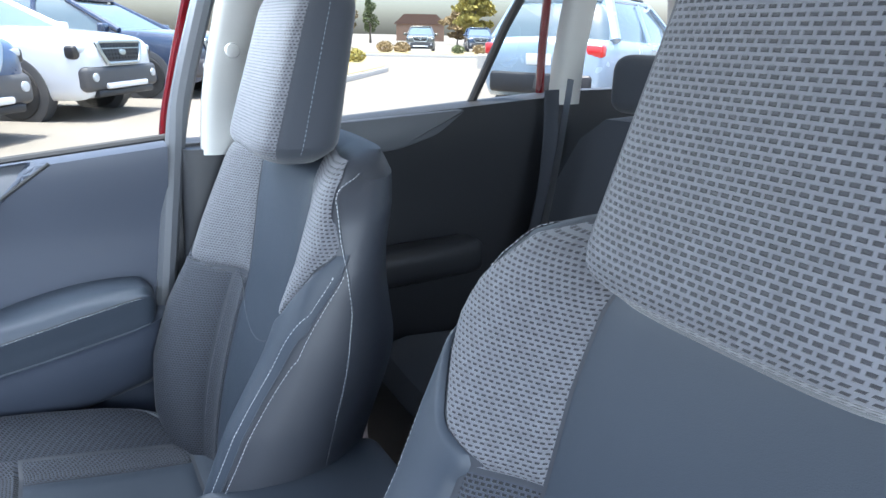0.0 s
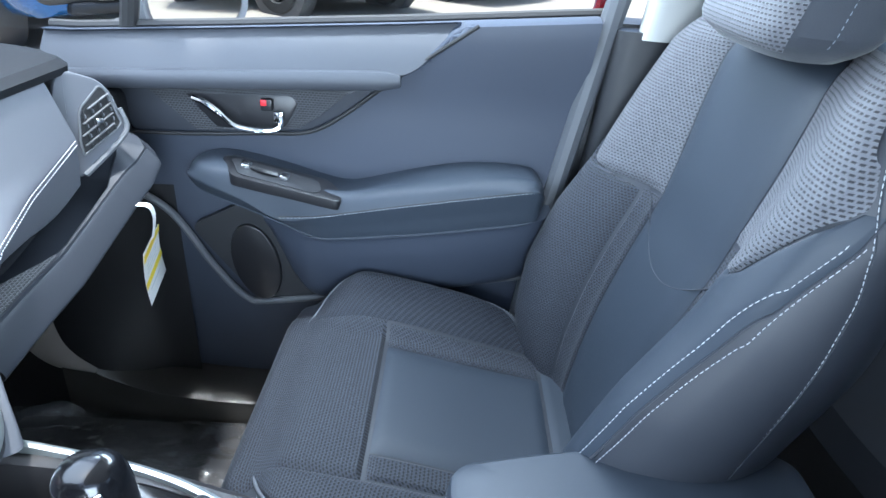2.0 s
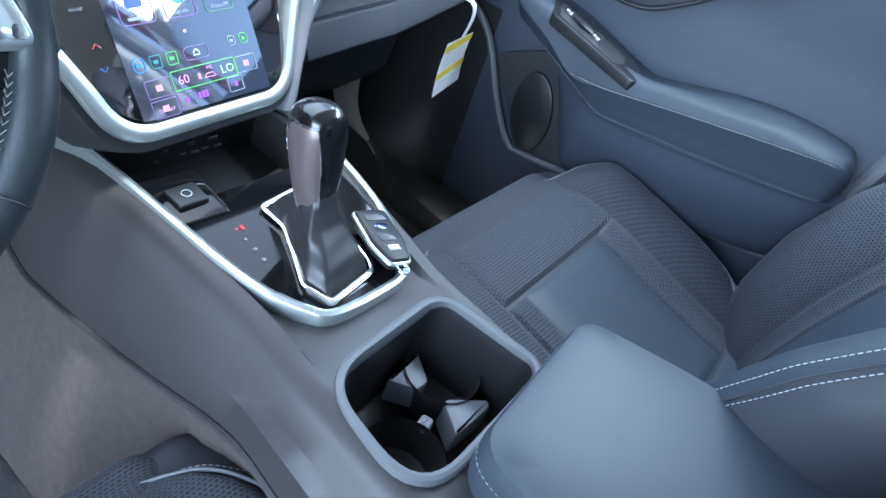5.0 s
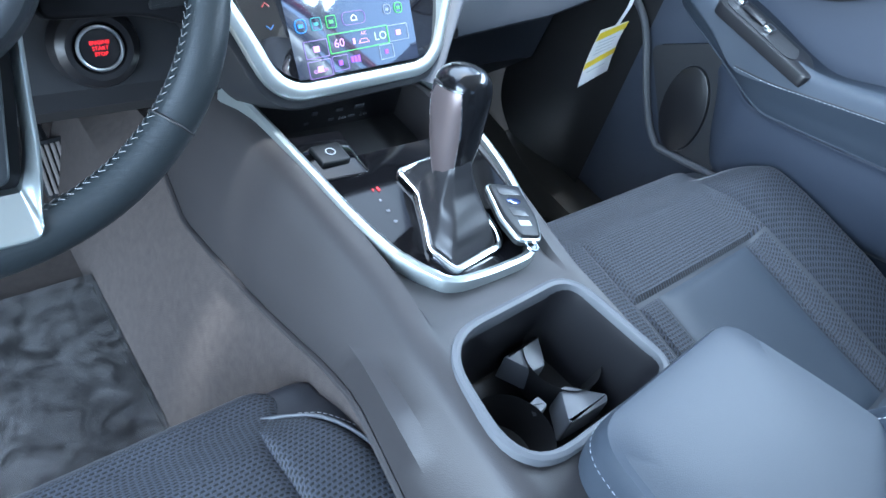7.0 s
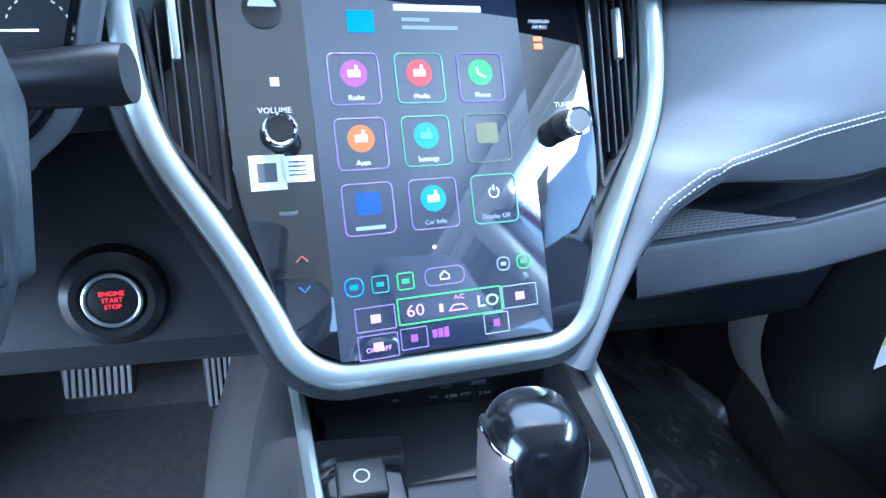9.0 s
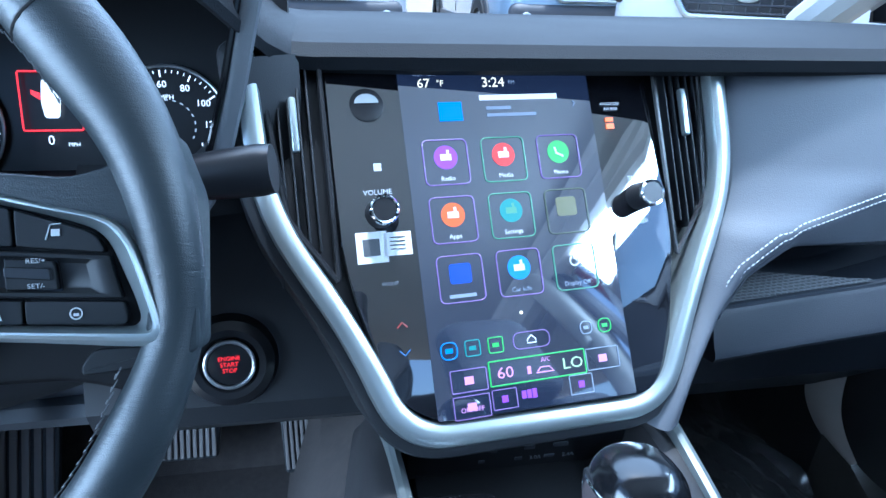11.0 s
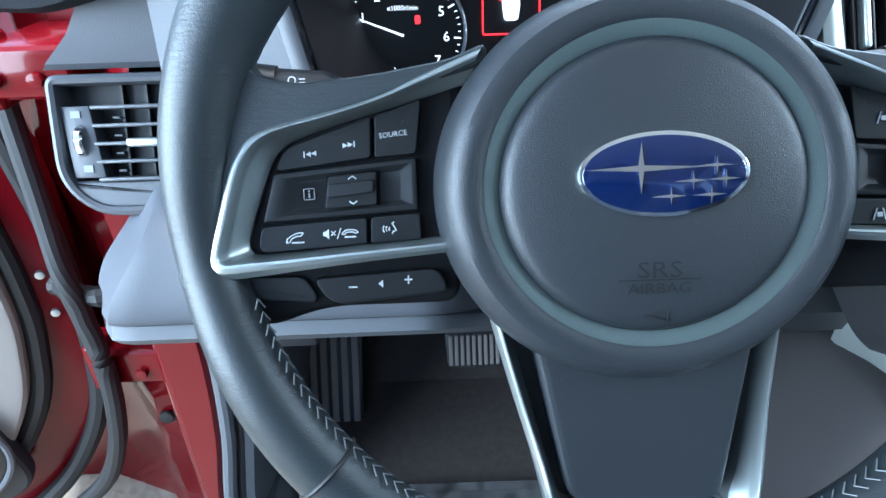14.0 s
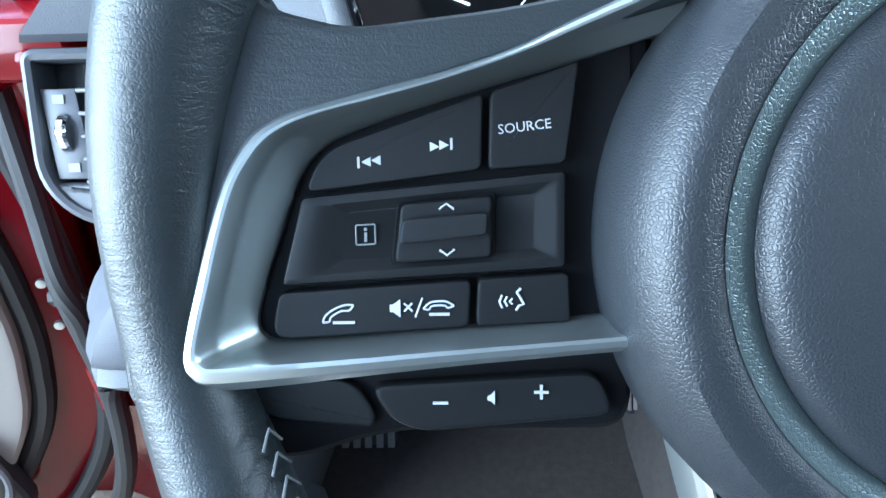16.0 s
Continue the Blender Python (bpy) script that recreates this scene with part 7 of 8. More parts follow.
    g = part("window_pane", grid([[(0.775 - 0.16 * (z - 1.08), y, z) for z in np.linspace(1.05, 1.62, 6)] for y in np.linspace(0.75, -0.55, 8)]), M_GLASS, d, "clear side window glass")
    g.visible_shadow = False
    return d


M_REDP = mat("red plastic", (0.6, 0.02, 0.03), 0.4, vary=0.05)
front_door()


def mirror():
    d = thing("door_mirror", "grey door mirror outside the passenger window", "door mirror", frame_at((0.985, 0.235, 1.10), (0.85, -0.53, 0), (0, 0, 1)))
    o = [(0.125 * math.copysign(abs(math.cos(a)) ** 0.6, math.cos(a)), 0.080 * math.copysign(abs(math.sin(a)) ** 0.6, math.sin(a))) for a in np.linspace(0, 2 * math.pi, 48, endpoint=False)]
    rows = [[(x * s, y * s, h) for x, y in o] for s, h in ((0.90, 0.0), (0.97, 0.006), (1.0, -0.005), (0.98, -0.05), (0.80, -0.10), (0.4, -0.125))]
    part("housing", loft(rows), M_MIRROR, d, "grey mirror housing")
    part("mirror_glass", prism([(x * 0.86, y * 0.84) for x, y in o], -0.005, 0.002), mat("mirror glass", (0.9, 0.9, 0.9), 0.02, metal=1.0, vary=0.0, rvar=0.01), d, "mirror glass")
    part("arm", tube([(-0.03, -0.05, -0.04), (-0.12, -0.075, -0.05), (-0.20, -0.10, -0.06)], [0.035, 0.035, 0.045], 12), M_DARK, d)


mirror()


# ---- body shell ----
def shell():
    fl = []
    for y in np.linspace(0.95, -1.9, 40):
        z = 0.285 + 0.25 * sstep(0.62, 0.95, y) + 0.12 * sstep(-0.85, -1.0, y)
        fl.append([(x, y, z + 0.02 * sstep(0.70, 0.80, abs(x)) - (0.0 if abs(x) > 0.05 else 0)) for x in np.linspace(-0.80, 0.80, 30)])
    tagged(part("floor", grid(fl), M_CARPET, None), "charcoal carpet on the car floor", "floor", kind="structure")
    # roof with its headliner, and the sides that close the cabin
    rf = [[(x, y, 1.615 - 0.10 * (x / 0.62) ** 2 * 0.5 - 0.08 * sstep(0.0, 0.3, y)) for x in np.linspace(-0.62, 0.62, 24)] for y in np.linspace(0.20, -2.2, 40)]
    tagged(part("ceiling", grid(rf), M_HEAD, None), "pale grey headliner", "ceiling", kind="structure")
    top = [[(p[0] * 1.03, p[1], p[2] + 0.04) for p in r] for r in rf]
    tagged(part("roof", grid(top), M_RED, None), "red roof panel", "roof", kind="structure")
    fw = [[(x, 0.95, z) for z in np.linspace(0.28, 1.03, 6)] for x in np.linspace(-0.85, 0.85, 8)]
    tagged(part("wall_front", grid(fw), M_CARPET, None), "dark bulkhead behind the dashboard", "wall", kind="structure")
    bw = [[(x, -2.2, z) for z in np.linspace(0.28, 1.1, 6)] for x in np.linspace(-0.8, 0.8, 8)]
    tagged(part("wall_rear", grid(bw), M_DARK, None), "dark trim at the rear of the cabin", "wall", kind="structure")


shell()


def pillar(name, label, pts, w, depth, material, kindof="pillar"):
    """A roof pillar of a rounded section along points."""
    p = smooth_path(pts, 20)
    rows = []
    for q in p:
        rows.append([(q[0] + depth * math.copysign(abs(math.cos(a)) ** 0.6, math.cos(a)), q[1] + w * math.copysign(abs(math.sin(a)) ** 0.6, math.sin(a)), q[2]) for a in np.linspace(0, 2 * math.pi, 24, endpoint=False)])
    return part(name, loft(rows), material, None)


def pillars():
    t = thing("pillar_trim", "pale grey centre pillar trim with a dark lower part", "pillar trim")
    for s in (1,):
        up = pillar("upper_trim", "", [(s * 0.715, -0.60, 1.11), (s * 0.70, -0.615, 1.25), (s * 0.655, -0.66, 1.45), (s * 0.60, -0.70, 1.60)], 0.042, 0.025, M_PILLAR)
        up.parent = t
        lo = pillar("lower_trim", "", [(s * 0.73, -0.585, 1.12), (s * 0.735, -0.57, 0.90), (s * 0.74, -0.55, 0.60), (s * 0.74, -0.55, 0.32)], 0.060, 0.03, M_DARK)
        lo.parent = t
        seal = part("door_seal", tube(smooth_path([(0.735, -0.425, 0.45), (0.735, -0.455, 0.75), (0.738, -0.512, 1.10), (0.725, -0.545, 1.25), (0.68, -0.605, 1.45), (0.62, -0.65, 1.60)], 30), 0.019, 10), M_GREYP, t, "grey door edge seal")
        red = part("door_jamb", tube(smooth_path([(0.805, -0.440, 0.45), (0.805, -0.465, 0.75), (0.805, -0.505, 1.10), (0.785, -0.535, 1.25), (0.74, -0.59, 1.45), (0.68, -0.64, 1.60)], 30), 0.012, 10), M_RED, t, "red painted door jamb")
    part("closing_panel", grid([[(0.752, y, z) for z in np.linspace(0.38, 1.125, 8)] + [(0.81, y, 1.128)] for y in np.linspace(-0.42, -0.66, 6)]), M_DARK, t, "dark lower pillar cover")
    a = thing("seat_belt_anchor", "round belt anchor on the centre pillar", "belt anchor", frame_at((0.665, -0.62, 1.30), (0, -1, 0), (0, 0, 1)))
    part("anchor_cover", disc(0.013, 0, 0.012, 32, 0.004), M_PILLAR, a)
    # rear side: door, quarter window, rear pillar
    r = thing("rear_passenger_door", "closed rear door with dark trim and a triangular quarter window", "car door")
    rows = [[(0.745 - 0.02 * sstep(0.95, 1.15, z), y, z) for z in np.linspace(0.38, interp(y, BELT_Y, BELT_Z), 20)] + [(0.76, y, interp(y, BELT_Y, BELT_Z) + 0.006), (0.80, y, interp(y, BELT_Y, BELT_Z) + 0.004)] for y in np.linspace(-0.62, -1.50, 40)]
    part("door_panel", grid(rows), M_DARK, r, "dark rear door panel")
    bm = prism(rounded([(0.66, 1.145), (1.16, 1.170), (1.08, 1.115), (0.98, 1.088), (0.66, 1.070)], 0.02), -0.01, 0.012, 0.004)
    bm.transform(frame_at((0.722, 0, 0), (0, -1, 0), (0, 0, 1)))
    part("upper_trim", bm, M_GREYP, r, "grey upper ledge")
    part("armrest", box(0.69, -0.98, 0.82, 0.09, 0.42, 0.09, 0.03, 4), M_DARK, r)
    part("quarter_post", tube([(0.775, -1.205, 1.165), (0.745, -1.285, 1.36), (0.70, -1.345, 1.50)], 0.011, 8), M_RUBBER, r, "black post of the quarter window")
    gl = part("window_pane", grid([[(0.785 - 0.16 * (z - 1.08), y, z) for z in np.linspace(1.13, 1.60, 5)] for y in np.linspace(-0.62, -1.42, 6)]), M_GLASS, r)
    gl.visible_shadow = False
    part("rear_edge", tube(smooth_path([(0.785, -1.435, 1.17), (0.775, -1.425, 1.30), (0.73, -1.395, 1.46)], 12), 0.011, 10), M_RED, r, "red painted edge of the rear door")
    cp = thing("rear_pillar_trim", "pale grey rear pillar trim", "pillar trim")
    q = pillar("pillar_cover", "", [(0.735, -1.475, 1.17), (0.72, -1.47, 1.30), (0.67, -1.46, 1.48), (0.60, -1.46, 1.60)], 0.040, 0.03, M_PILLAR)
    q.parent = cp
    q = pillar("pillar_cover", "", [(0.70, -1.95, 1.17), (0.68, -1.90, 1.32), (0.62, -1.80, 1.48), (0.58, -1.70, 1.60)], 0.09, 0.05, M_PILLAR)
    q.parent = cp
    q = part("roof_rail_cover", tube(smooth_path([(0.64, 0.1, 1.56), (0.63, -0.7, 1.58), (0.63, -1.4, 1.53), (0.62, -2.0, 1.45)], 20), 0.05, 12), M_HEAD, cp)
    part("cargo_side", grid([[(0.74, y, z) for z in np.linspace(0.38, 1.195 + 0.006, 6)] + [(0.80, y, 1.20)] for y in np.linspace(-1.48, -2.2, 8)]), M_DARK, cp)


pillars()


def rear_seat():
    s = thing("rear_seat", "dark rear bench seat with raised backrest", "rear seat")
    rows = []
    for z, y, w in ((0.50, -1.28, 0.66), (0.62, -1.31, 0.66), (0.80, -1.35, 0.65), (1.00, -1.40, 0.63), (1.10, -1.43, 0.60), (1.15, -1.46, 0.56), (1.165, -1.50, 0.50)):
        rows.append([(x, y - 0.02 * math.cos(x / 0.66 * math.pi * 3), z) for x in np.linspace(-w, w, 40)] + [(w, y - 0.14, z), (-w, y - 0.14, z)])
    part("backrest", loft(rows), M_CLOTH, s, "dark cloth backrest")
    cu = []
    for y, z, w in ((-1.30, 0.60, 0.66), (-1.15, 0.615, 0.67), (-0.98, 0.635, 0.67), (-0.90, 0.63, 0.66), (-0.865, 0.60, 0.65), (-0.86, 0.50, 0.65)):
        cu.append([(x, y, z - 0.008 * math.cos(x / 0.66 * math.pi * 3)) for x in np.linspace(-w, w, 40)] + [(w, y, 0.40), (-w, y, 0.40)])
    part("seat_cushion", loft(cu), M_CLOTH, s, "dark cloth cushion")
    b = thing("seat_belt", "dark grey rear seat belt hanging from the pillar", "seat belt")
    p = smooth_path([(0.62, -1.40, 1.24), (0.60, -1.36, 1.05), (0.58, -1.30, 0.80), (0.56, -1.27, 0.64)], 24)
    part("strap", grid([[(q[0] - 0.022, q[1] + 0.02, q[2]), (q[0] + 0.022, q[1], q[2])] for q in p]), M_BELT, b)
    part("buckle", box(0.50, -1.22, 0.665, 0.05, 0.06, 0.07, 0.01), M_DARK, b)
    rs = thing("head_restraint", "dark cloth rear headrest on the bench", "headrest")
    part("pad", box(0.42, -1.47, 1.235, 0.24, 0.09, 0.13, 0.035, 4), M_CLOTH, rs)


M_BELT = mat("grey belt webbing", (0.07, 0.075, 0.085), 0.6, grain=0.5, grain_size=0.002, vary=0.05)
rear_seat()


def rear_belt():
    b = thing("seat_belt", "dark webbing seat belt hanging beside the rear seat", "seat belt")
    rows = []
    for x, y, z in smooth_path([(0.690, -1.395, 1.210), (0.672, -1.385, 1.10), (0.660, -1.370, 0.98), (0.650, -1.340, 0.86), (0.645, -1.315, 0.79)], 24):
        rows.append([(x - 0.0008, y + 0.024, z), (x + 0.0008, y + 0.024, z), (x + 0.0020, y - 0.024, z), (x + 0.0004, y - 0.024, z)])
    part("strap", loft(rows), M_CLOTH, b, "dark woven strap")
    part("tongue", box(0.646, -1.310, 0.772, 0.006, 0.050, 0.050, 0.003), M_CHROME, b, "steel belt tongue")
    part("tongue_cover", box(0.645, -1.314, 0.800, 0.012, 0.052, 0.030, 0.004), M_DARK, b)


rear_belt()


# ---- driver's side opening: red jamb, seals, pedals, mats ----
def jamb():
    j = thing("door_opening", "red painted door opening with hinges and grey kick trim", "door frame")
    part("hinge_pillar", box(-0.866, 0.72, 0.70, 0.145, 0.30, 1.00, 0.020, 3), M_RED, j, "glossy red hinge pillar")
    part("inner_step", box(-0.788, 0.61, 0.55, 0.040, 0.40, 0.72, 0.012, 3), M_RED, j)
    part("pillar_foot", box(-0.862, 0.76, 0.30, 0.165, 0.30, 0.52, 0.035, 4), M_RED, j, "red painted foot of the hinge pillar")
    for x, z in ((-0.835, 0.70), (-0.830, 0.42), (-0.885, 0.36)):
        part("plug", disc(0.012, 0, 0.006, 14, 0.002, frame_at((x, 0.478 if x > -0.85 else 0.528, z), (1, 0, 0), (0, 0, 1))), M_RUBBER, j)
    prof = [(-0.752, 0.40), (-0.776, 0.412), (-0.786, 0.425), (-0.790, 0.462), (-0.800, 0.470), (-0.828, 0.474), (-0.838, 0.485), (-0.842, 0.522), (-0.855, 0.530), (-0.900, 0.534), (-0.915, 0.545), (-0.955, 0.585), (-1.03, 0.62), (-1.09, 0.635), (-1.16, 0.64)]
    rows = [[(x + 0.02 * sstep(0.85, 1.03, z), y + 0.05 * sstep(0.80, 1.05, z) + 0.004 * math.sin(z * 40 + x * 60), z) for x, y in prof] for z in np.linspace(0.10, 1.04, 46)]
    part("inner_panel", grid(rows), M_RED, j, "folded red inner panel of the door opening")
    seal = smooth_path([(-0.905, 0.470, 0.90), (-0.895, 0.445, 0.78), (-0.887, 0.425, 0.70), (-0.880, 0.420, 0.64), (-0.876, 0.418, 0.575), (-0.882, 0.418, 0.50), (-0.902, 0.420, 0.42), (-0.940, 0.420, 0.345), (-1.016, 0.420, 0.274)], 50)
    part("rubber_seal", tube(seal, 0.0125, 12), M_RUBBER, j, "thick black rubber seal beside the hinges")
    # bright flange that faces the rear, narrower towards the sill
    left = smooth_path([(-0.785, 0.92), (-0.776, 0.75), (-0.771, 0.63), (-0.769, 0.50), (-0.771, 0.38), (-0.775, 0.25)], 24)
    right = smooth_path([(-0.725, 0.92), (-0.716, 0.75), (-0.712, 0.63), (-0.722, 0.50), (-0.742, 0.38), (-0.750, 0.25)], 24)
    rows = [[(a[0] - 0.012, 0.42, a[1]), (a[0] - 0.002, 0.365, a[1]), (a[0] + 0.006, 0.352, a[1]), (b[0] - 0.008, 0.350, b[1]), (b[0] - 0.001, 0.356, b[1]), (b[0], 0.42, b[1])] for a, b in zip(left, right)]
    part("flange", grid(rows), M_RED, j, "bright red rear-facing flange")
    part("sill_panel", box(-0.785, -0.20, 0.235, 0.050, 1.10, 0.09, 0.018, 3), M_RED, j, "red painted sill")
    # grey trim inboard of the flange
    part("edge_seal", tube([(b[0] + 0.008, 0.352, b[1]) for b in right], 0.009, 10), M_GREYP, j, "grey edge trim")
    part("edge_groove", tube([(b[0] + 0.022, 0.362, b[1]) for b in right], 0.008, 8), M_RUBBER, j)
    rows = []
    for y, dx in ((0.352, 0.0), (0.356, 0.010), (0.372, 0.014), (0.40, 0.018), (0.60, 0.040), (0.90, 0.06)):
        rows.append([(interp(z, (0.25, 0.38, 0.50, 0.63, 0.75), (-0.722, -0.714, -0.694, -0.684, -0.688)) + dx, y, z) for z in np.linspace(0.28, 0.75, 14)])
    part("kick_panel", grid(rows), M_GREYP, j, "grey grained kick panel")
    rows = [[(-0.745, y, 0.300), (-0.738, y, 0.327), (-0.725, y, 0.334), (-0.690, y, 0.334), (-0.675, y, 0.325), (-0.668, y, 0.28)] for y in np.linspace(0.47, -0.60, 20)]
    part("sill_trim", loft(rows), M_GREYP, j, "grey sill trim")
    # door hinges with their bolts, and the check strap
    for z in (0.545, 0.93):
        h = part("hinge", join(box(-0.850, 0.500, z, 0.095, 0.14, 0.055, 0.010), box(-0.895, 0.455, z, 0.030, 0.050, 0.075, 0.008)), M_RED, j, "red painted door hinge")
        part("hinge_pin", tube([(-0.905, 0.440, z - 0.045), (-0.905, 0.440, z + 0.045)], 0.009, 10), M_SMOOTH, h)
        for dx in (-0.03, 0.012):
            part("bolt", disc(0.008, 0, 0.007, 8, 0.001, frame_at((-0.850 + dx, 0.430, z - 0.005), (1, 0, 0), (0, 0, 1))), M_RED, h)
    # dark box in place of the shade between the hinges
    part("hinge_shadow_gap", box(-0.850, 0.560, 0.62, 0.085, 0.030, 0.07, 0.006), M_RUBBER, j)
    part("cable_boot", tube(smooth_path([(-0.80, 0.46, 0.665), (-0.86, 0.43, 0.662), (-0.93, 0.47, 0.655)], 16), [0.012, 0.014, 0.011, 0.014] * 4, 10), M_RUBBER, j, "black rubber cable boot")
    # the open door
    D = frame_at((-0.930, 0.500, 0), (0.94, 0.34, 0), (0, 0, 1))
    d = thing("driver_door", "wide open red driver door with black seals and grey inner trim", "car door", D)
    edge = [(-1.06, 0.30), (-0.60, 0.24), (-0.24, 0.22), (-0.10, 0.29), (-0.018, 0.42), (0.002, 0.55), (0.004, 0.72), (-0.012, 0.88), (-0.05, 1.06), (-1.08, 1.12)]
    o = rounded(edge, [0.05, 0.1, 0.12, 0.08, 0.06, 0.06, 0.06, 0.05, 0.01, 0.05], 6)
    part("door_shell", prism(o, -0.10, 0.0, 0.010, 3), M_RED, d, "red painted door shell")
    c = Vector((-0.54, 0.68))

    def inset(k):
        return [(p[0] + (k if p[0] < c.x else -k) * min(1, abs(p[0] - c.x) / 0.3), p[1] + (k if p[1] < c.y else -k) * min(1, abs(p[1] - c.y) / 0.2)) for p in o]
    part("outer_seal", tube([(x, y, 0.006) for x, y in inset(0.004)], 0.014, 10, closed=True, up=(0, 0, 1)), M_RUBBER, d, "thick black rubber door seal")
    part("inner_seal", tube([(x, y, 0.004) for x, y in inset(0.062)], 0.014, 10, closed=True, up=(0, 0, 1)), M_RUBBER, d, "black rubber inner seal")
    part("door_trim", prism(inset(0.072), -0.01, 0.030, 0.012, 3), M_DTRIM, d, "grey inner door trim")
    part("door_pocket", prism(rounded([(-0.80, 0.52), (-0.16, 0.54), (-0.12, 0.34), (-0.30, 0.31), (-0.80, 0.33)], 0.05), 0.02, 0.048, 0.012, 3), M_DARK, d, "dark lower pocket")
    sp = part("speaker_grille", disc(0.075, 0.03, 0.054, 40, 0.006, Matrix.Translation((-0.215, 0.43, 0))), M_SMOOTH, d, "round black speaker grille")
    part("speaker_ring", tube([(-0.215 + 0.078 * math.cos(a), 0.43 + 0.078 * math.sin(a), 0.052) for a in np.linspace(0, 2 * math.pi, 40, endpoint=False)], 0.005, 8, closed=True), M_GREYP, sp)
    part("armrest", box(-0.50, 0.78, 0.06, 0.50, 0.07, 0.08, 0.025, 4), M_LEATHER, d)
    for z in (0.66, 0.60):
        part("bolt", disc(0.006, 0.0, 0.005, 10, 0.001, Matrix.Translation((-0.032, z, 0))), M_SILVER, d, "silver door bolt")
    # plain trim behind the driver
    r = thing("rear_driver_door", "closed rear door with dark trim behind the driver", "car door")
    rows = [[(-0.745 + 0.02 * sstep(0.95, 1.15, z), y, z) for z in np.linspace(0.30, interp(y, BELT_Y, BELT_Z), 16)] + [(-0.80, y, interp(y, BELT_Y, BELT_Z) + 0.004)] for y in np.linspace(-0.72, -2.2, 30)]
    part("door_panel", grid(rows), M_DOOR, r, "dark door panel")
    p = thing("driver_pillar_trim", "pale grey pillar trim behind the driver", "pillar trim")
    q = pillar("upper_trim", "", [(-0.715, -0.76, 1.11), (-0.70, -0.765, 1.25), (-0.655, -0.80, 1.45), (-0.60, -0.83, 1.60)], 0.05, 0.03, M_PILLAR)
    q.parent = p
    q = pillar("lower_trim", "", [(-0.74, -0.74, 1.12), (-0.745, -0.72, 0.70), (-0.75, -0.70, 0.25)], 0.07, 0.04, M_DARK)
    q.parent = p


M_DTRIM = mat("beige grey door trim", (0.30, 0.275, 0.25), 0.55, grain=0.3, grain_size=0.001, vary=0.08)
jamb()


def pedal(label, m, w, h, n, vertical):
    p = thing("pedal", label, "pedal", m, group="pedals")
    o = rounded([(-w, h), (w, h), (w * 0.9, -h), (-w * 0.9, -h)], 0.008)
    part("pad", prism(o, -0.010, 0.0, 0.003), M_DARK, p)
    for k in range(n):
        t = (k + 0.5) / n * 2 - 1
        part("rib", box(t * w * 0.9, 0, 0.002, w * 1.1 / n, h * 1.7, 0.006, 0.001) if vertical else box(0, t * h * 0.9, 0.002, w * 1.7, h * 1.1 / n, 0.006, 0.001), M_PEDAL, p)
    part("arm", tube([(0, 0, -0.01), (0, 0.08, -0.06), (0, 0.28, -0.02)], 0.010, 8), M_DARK, p)


M_PEDAL = mat("grey pedal rubber", (0.20, 0.18, 0.17), 0.55, vary=0.1)
pedal("wide brake pedal with ribbed rubber", frame_at((-0.385, 0.62, 0.395), (1, 0, 0), (0, 0.5, 1)), 0.055, 0.030, 10, True)
pedal("accelerator pedal with ribbed rubber", frame_at((-0.205, 0.63, 0.365), (1, 0.1, 0), (0, 0.5, 1)), 0.030, 0.050, 6, True)
pedal("ribbed grey foot rest by the kick panel", frame_at((-0.63, 0.62, 0.36), (1, 0, 0), (0, 0.55, 1)), 0.050, 0.11, 5, True)


def mat_film(name, label, x0, x1, y0, y1, z, mtl, crease=1.0, folds=0.0):
    rows = []
    for y in np.linspace(y0, y1, 110):
        rows.append([(x, y, z + 0.28 * sstep(0.62, 0.95, y) + crease * 0.016 * abs(noise.noise(Vector((x * 13, y * 9, z * 5)))) + crease * 0.007 * abs(noise.noise(Vector((x * 38, y * 24, 3)))) + folds * 0.030 * abs(noise.noise(Vector(((x + 0.4 * y) * 26, (y - 0.3 * x) * 4, 7)))) * sstep(0.30, 0.45, y) + 0.14 * sstep(0.30, 0.17, x) * sstep(0.0, 0.1, x)) for x in np.linspace(x0, x1, 90)])
    return tagged(part(name, grid(rows), mtl, None), label, "floor protection")


def floor_mats():
    for x0, x1, y0, y1, nm in ((-0.66, -0.226, 0.0, 0.412, "driver"), (0.22, 0.68, 0.05, 0.56, "passenger")):
        o = thing("floor_mat", "black ribbed floor mat on the carpet", "floor mat")
        part("mat", box((x0 + x1) / 2, (y0 + y1) / 2, 0.297, x1 - x0, y1 - y0, 0.012, 0.005), M_CARPET, o)
    mat_film("plastic_film", "clear crinkled plastic sheet over the driver floor mat", -0.665, -0.222, 0.0, 0.418, 0.310, M_FILMD, 0.14)
    mat_film("plastic_film", "clear crinkled plastic sheet over the passenger floor", 0.17, 0.64, 0.0, 0.85, 0.312, M_FILM, 1.0, 1.0)


M_SHEEN = mat("smooth grey footwell trim", (0.045, 0.043, 0.040), 0.22, vary=0.1, grain=0.15, grain_size=0.001)
M_KICK = mat("smooth dark kick trim", (0.022, 0.022, 0.023), 0.24, vary=0.1, grain=0.15, grain_size=0.001)
M_FILMD = film_mat("clear film on the driver's mat", 0.11, (0.75, 0.78, 0.84), 2.5, 0.16, 1.4)
floor_mats()
rows = []
for z in np.linspace(0.28, 0.80, 16):
    k = sstep(0.60, 0.34, z)
    rows.append([(0.735, 0.22, z), (0.728, 0.28, z), (0.712 - 0.02 * k, 0.34, z), (0.690 - 0.03 * k, 0.42, z), (0.672 - 0.03 * k, 0.52, z), (0.660 - 0.03 * k, 0.66, z), (0.645, 0.92, z)])
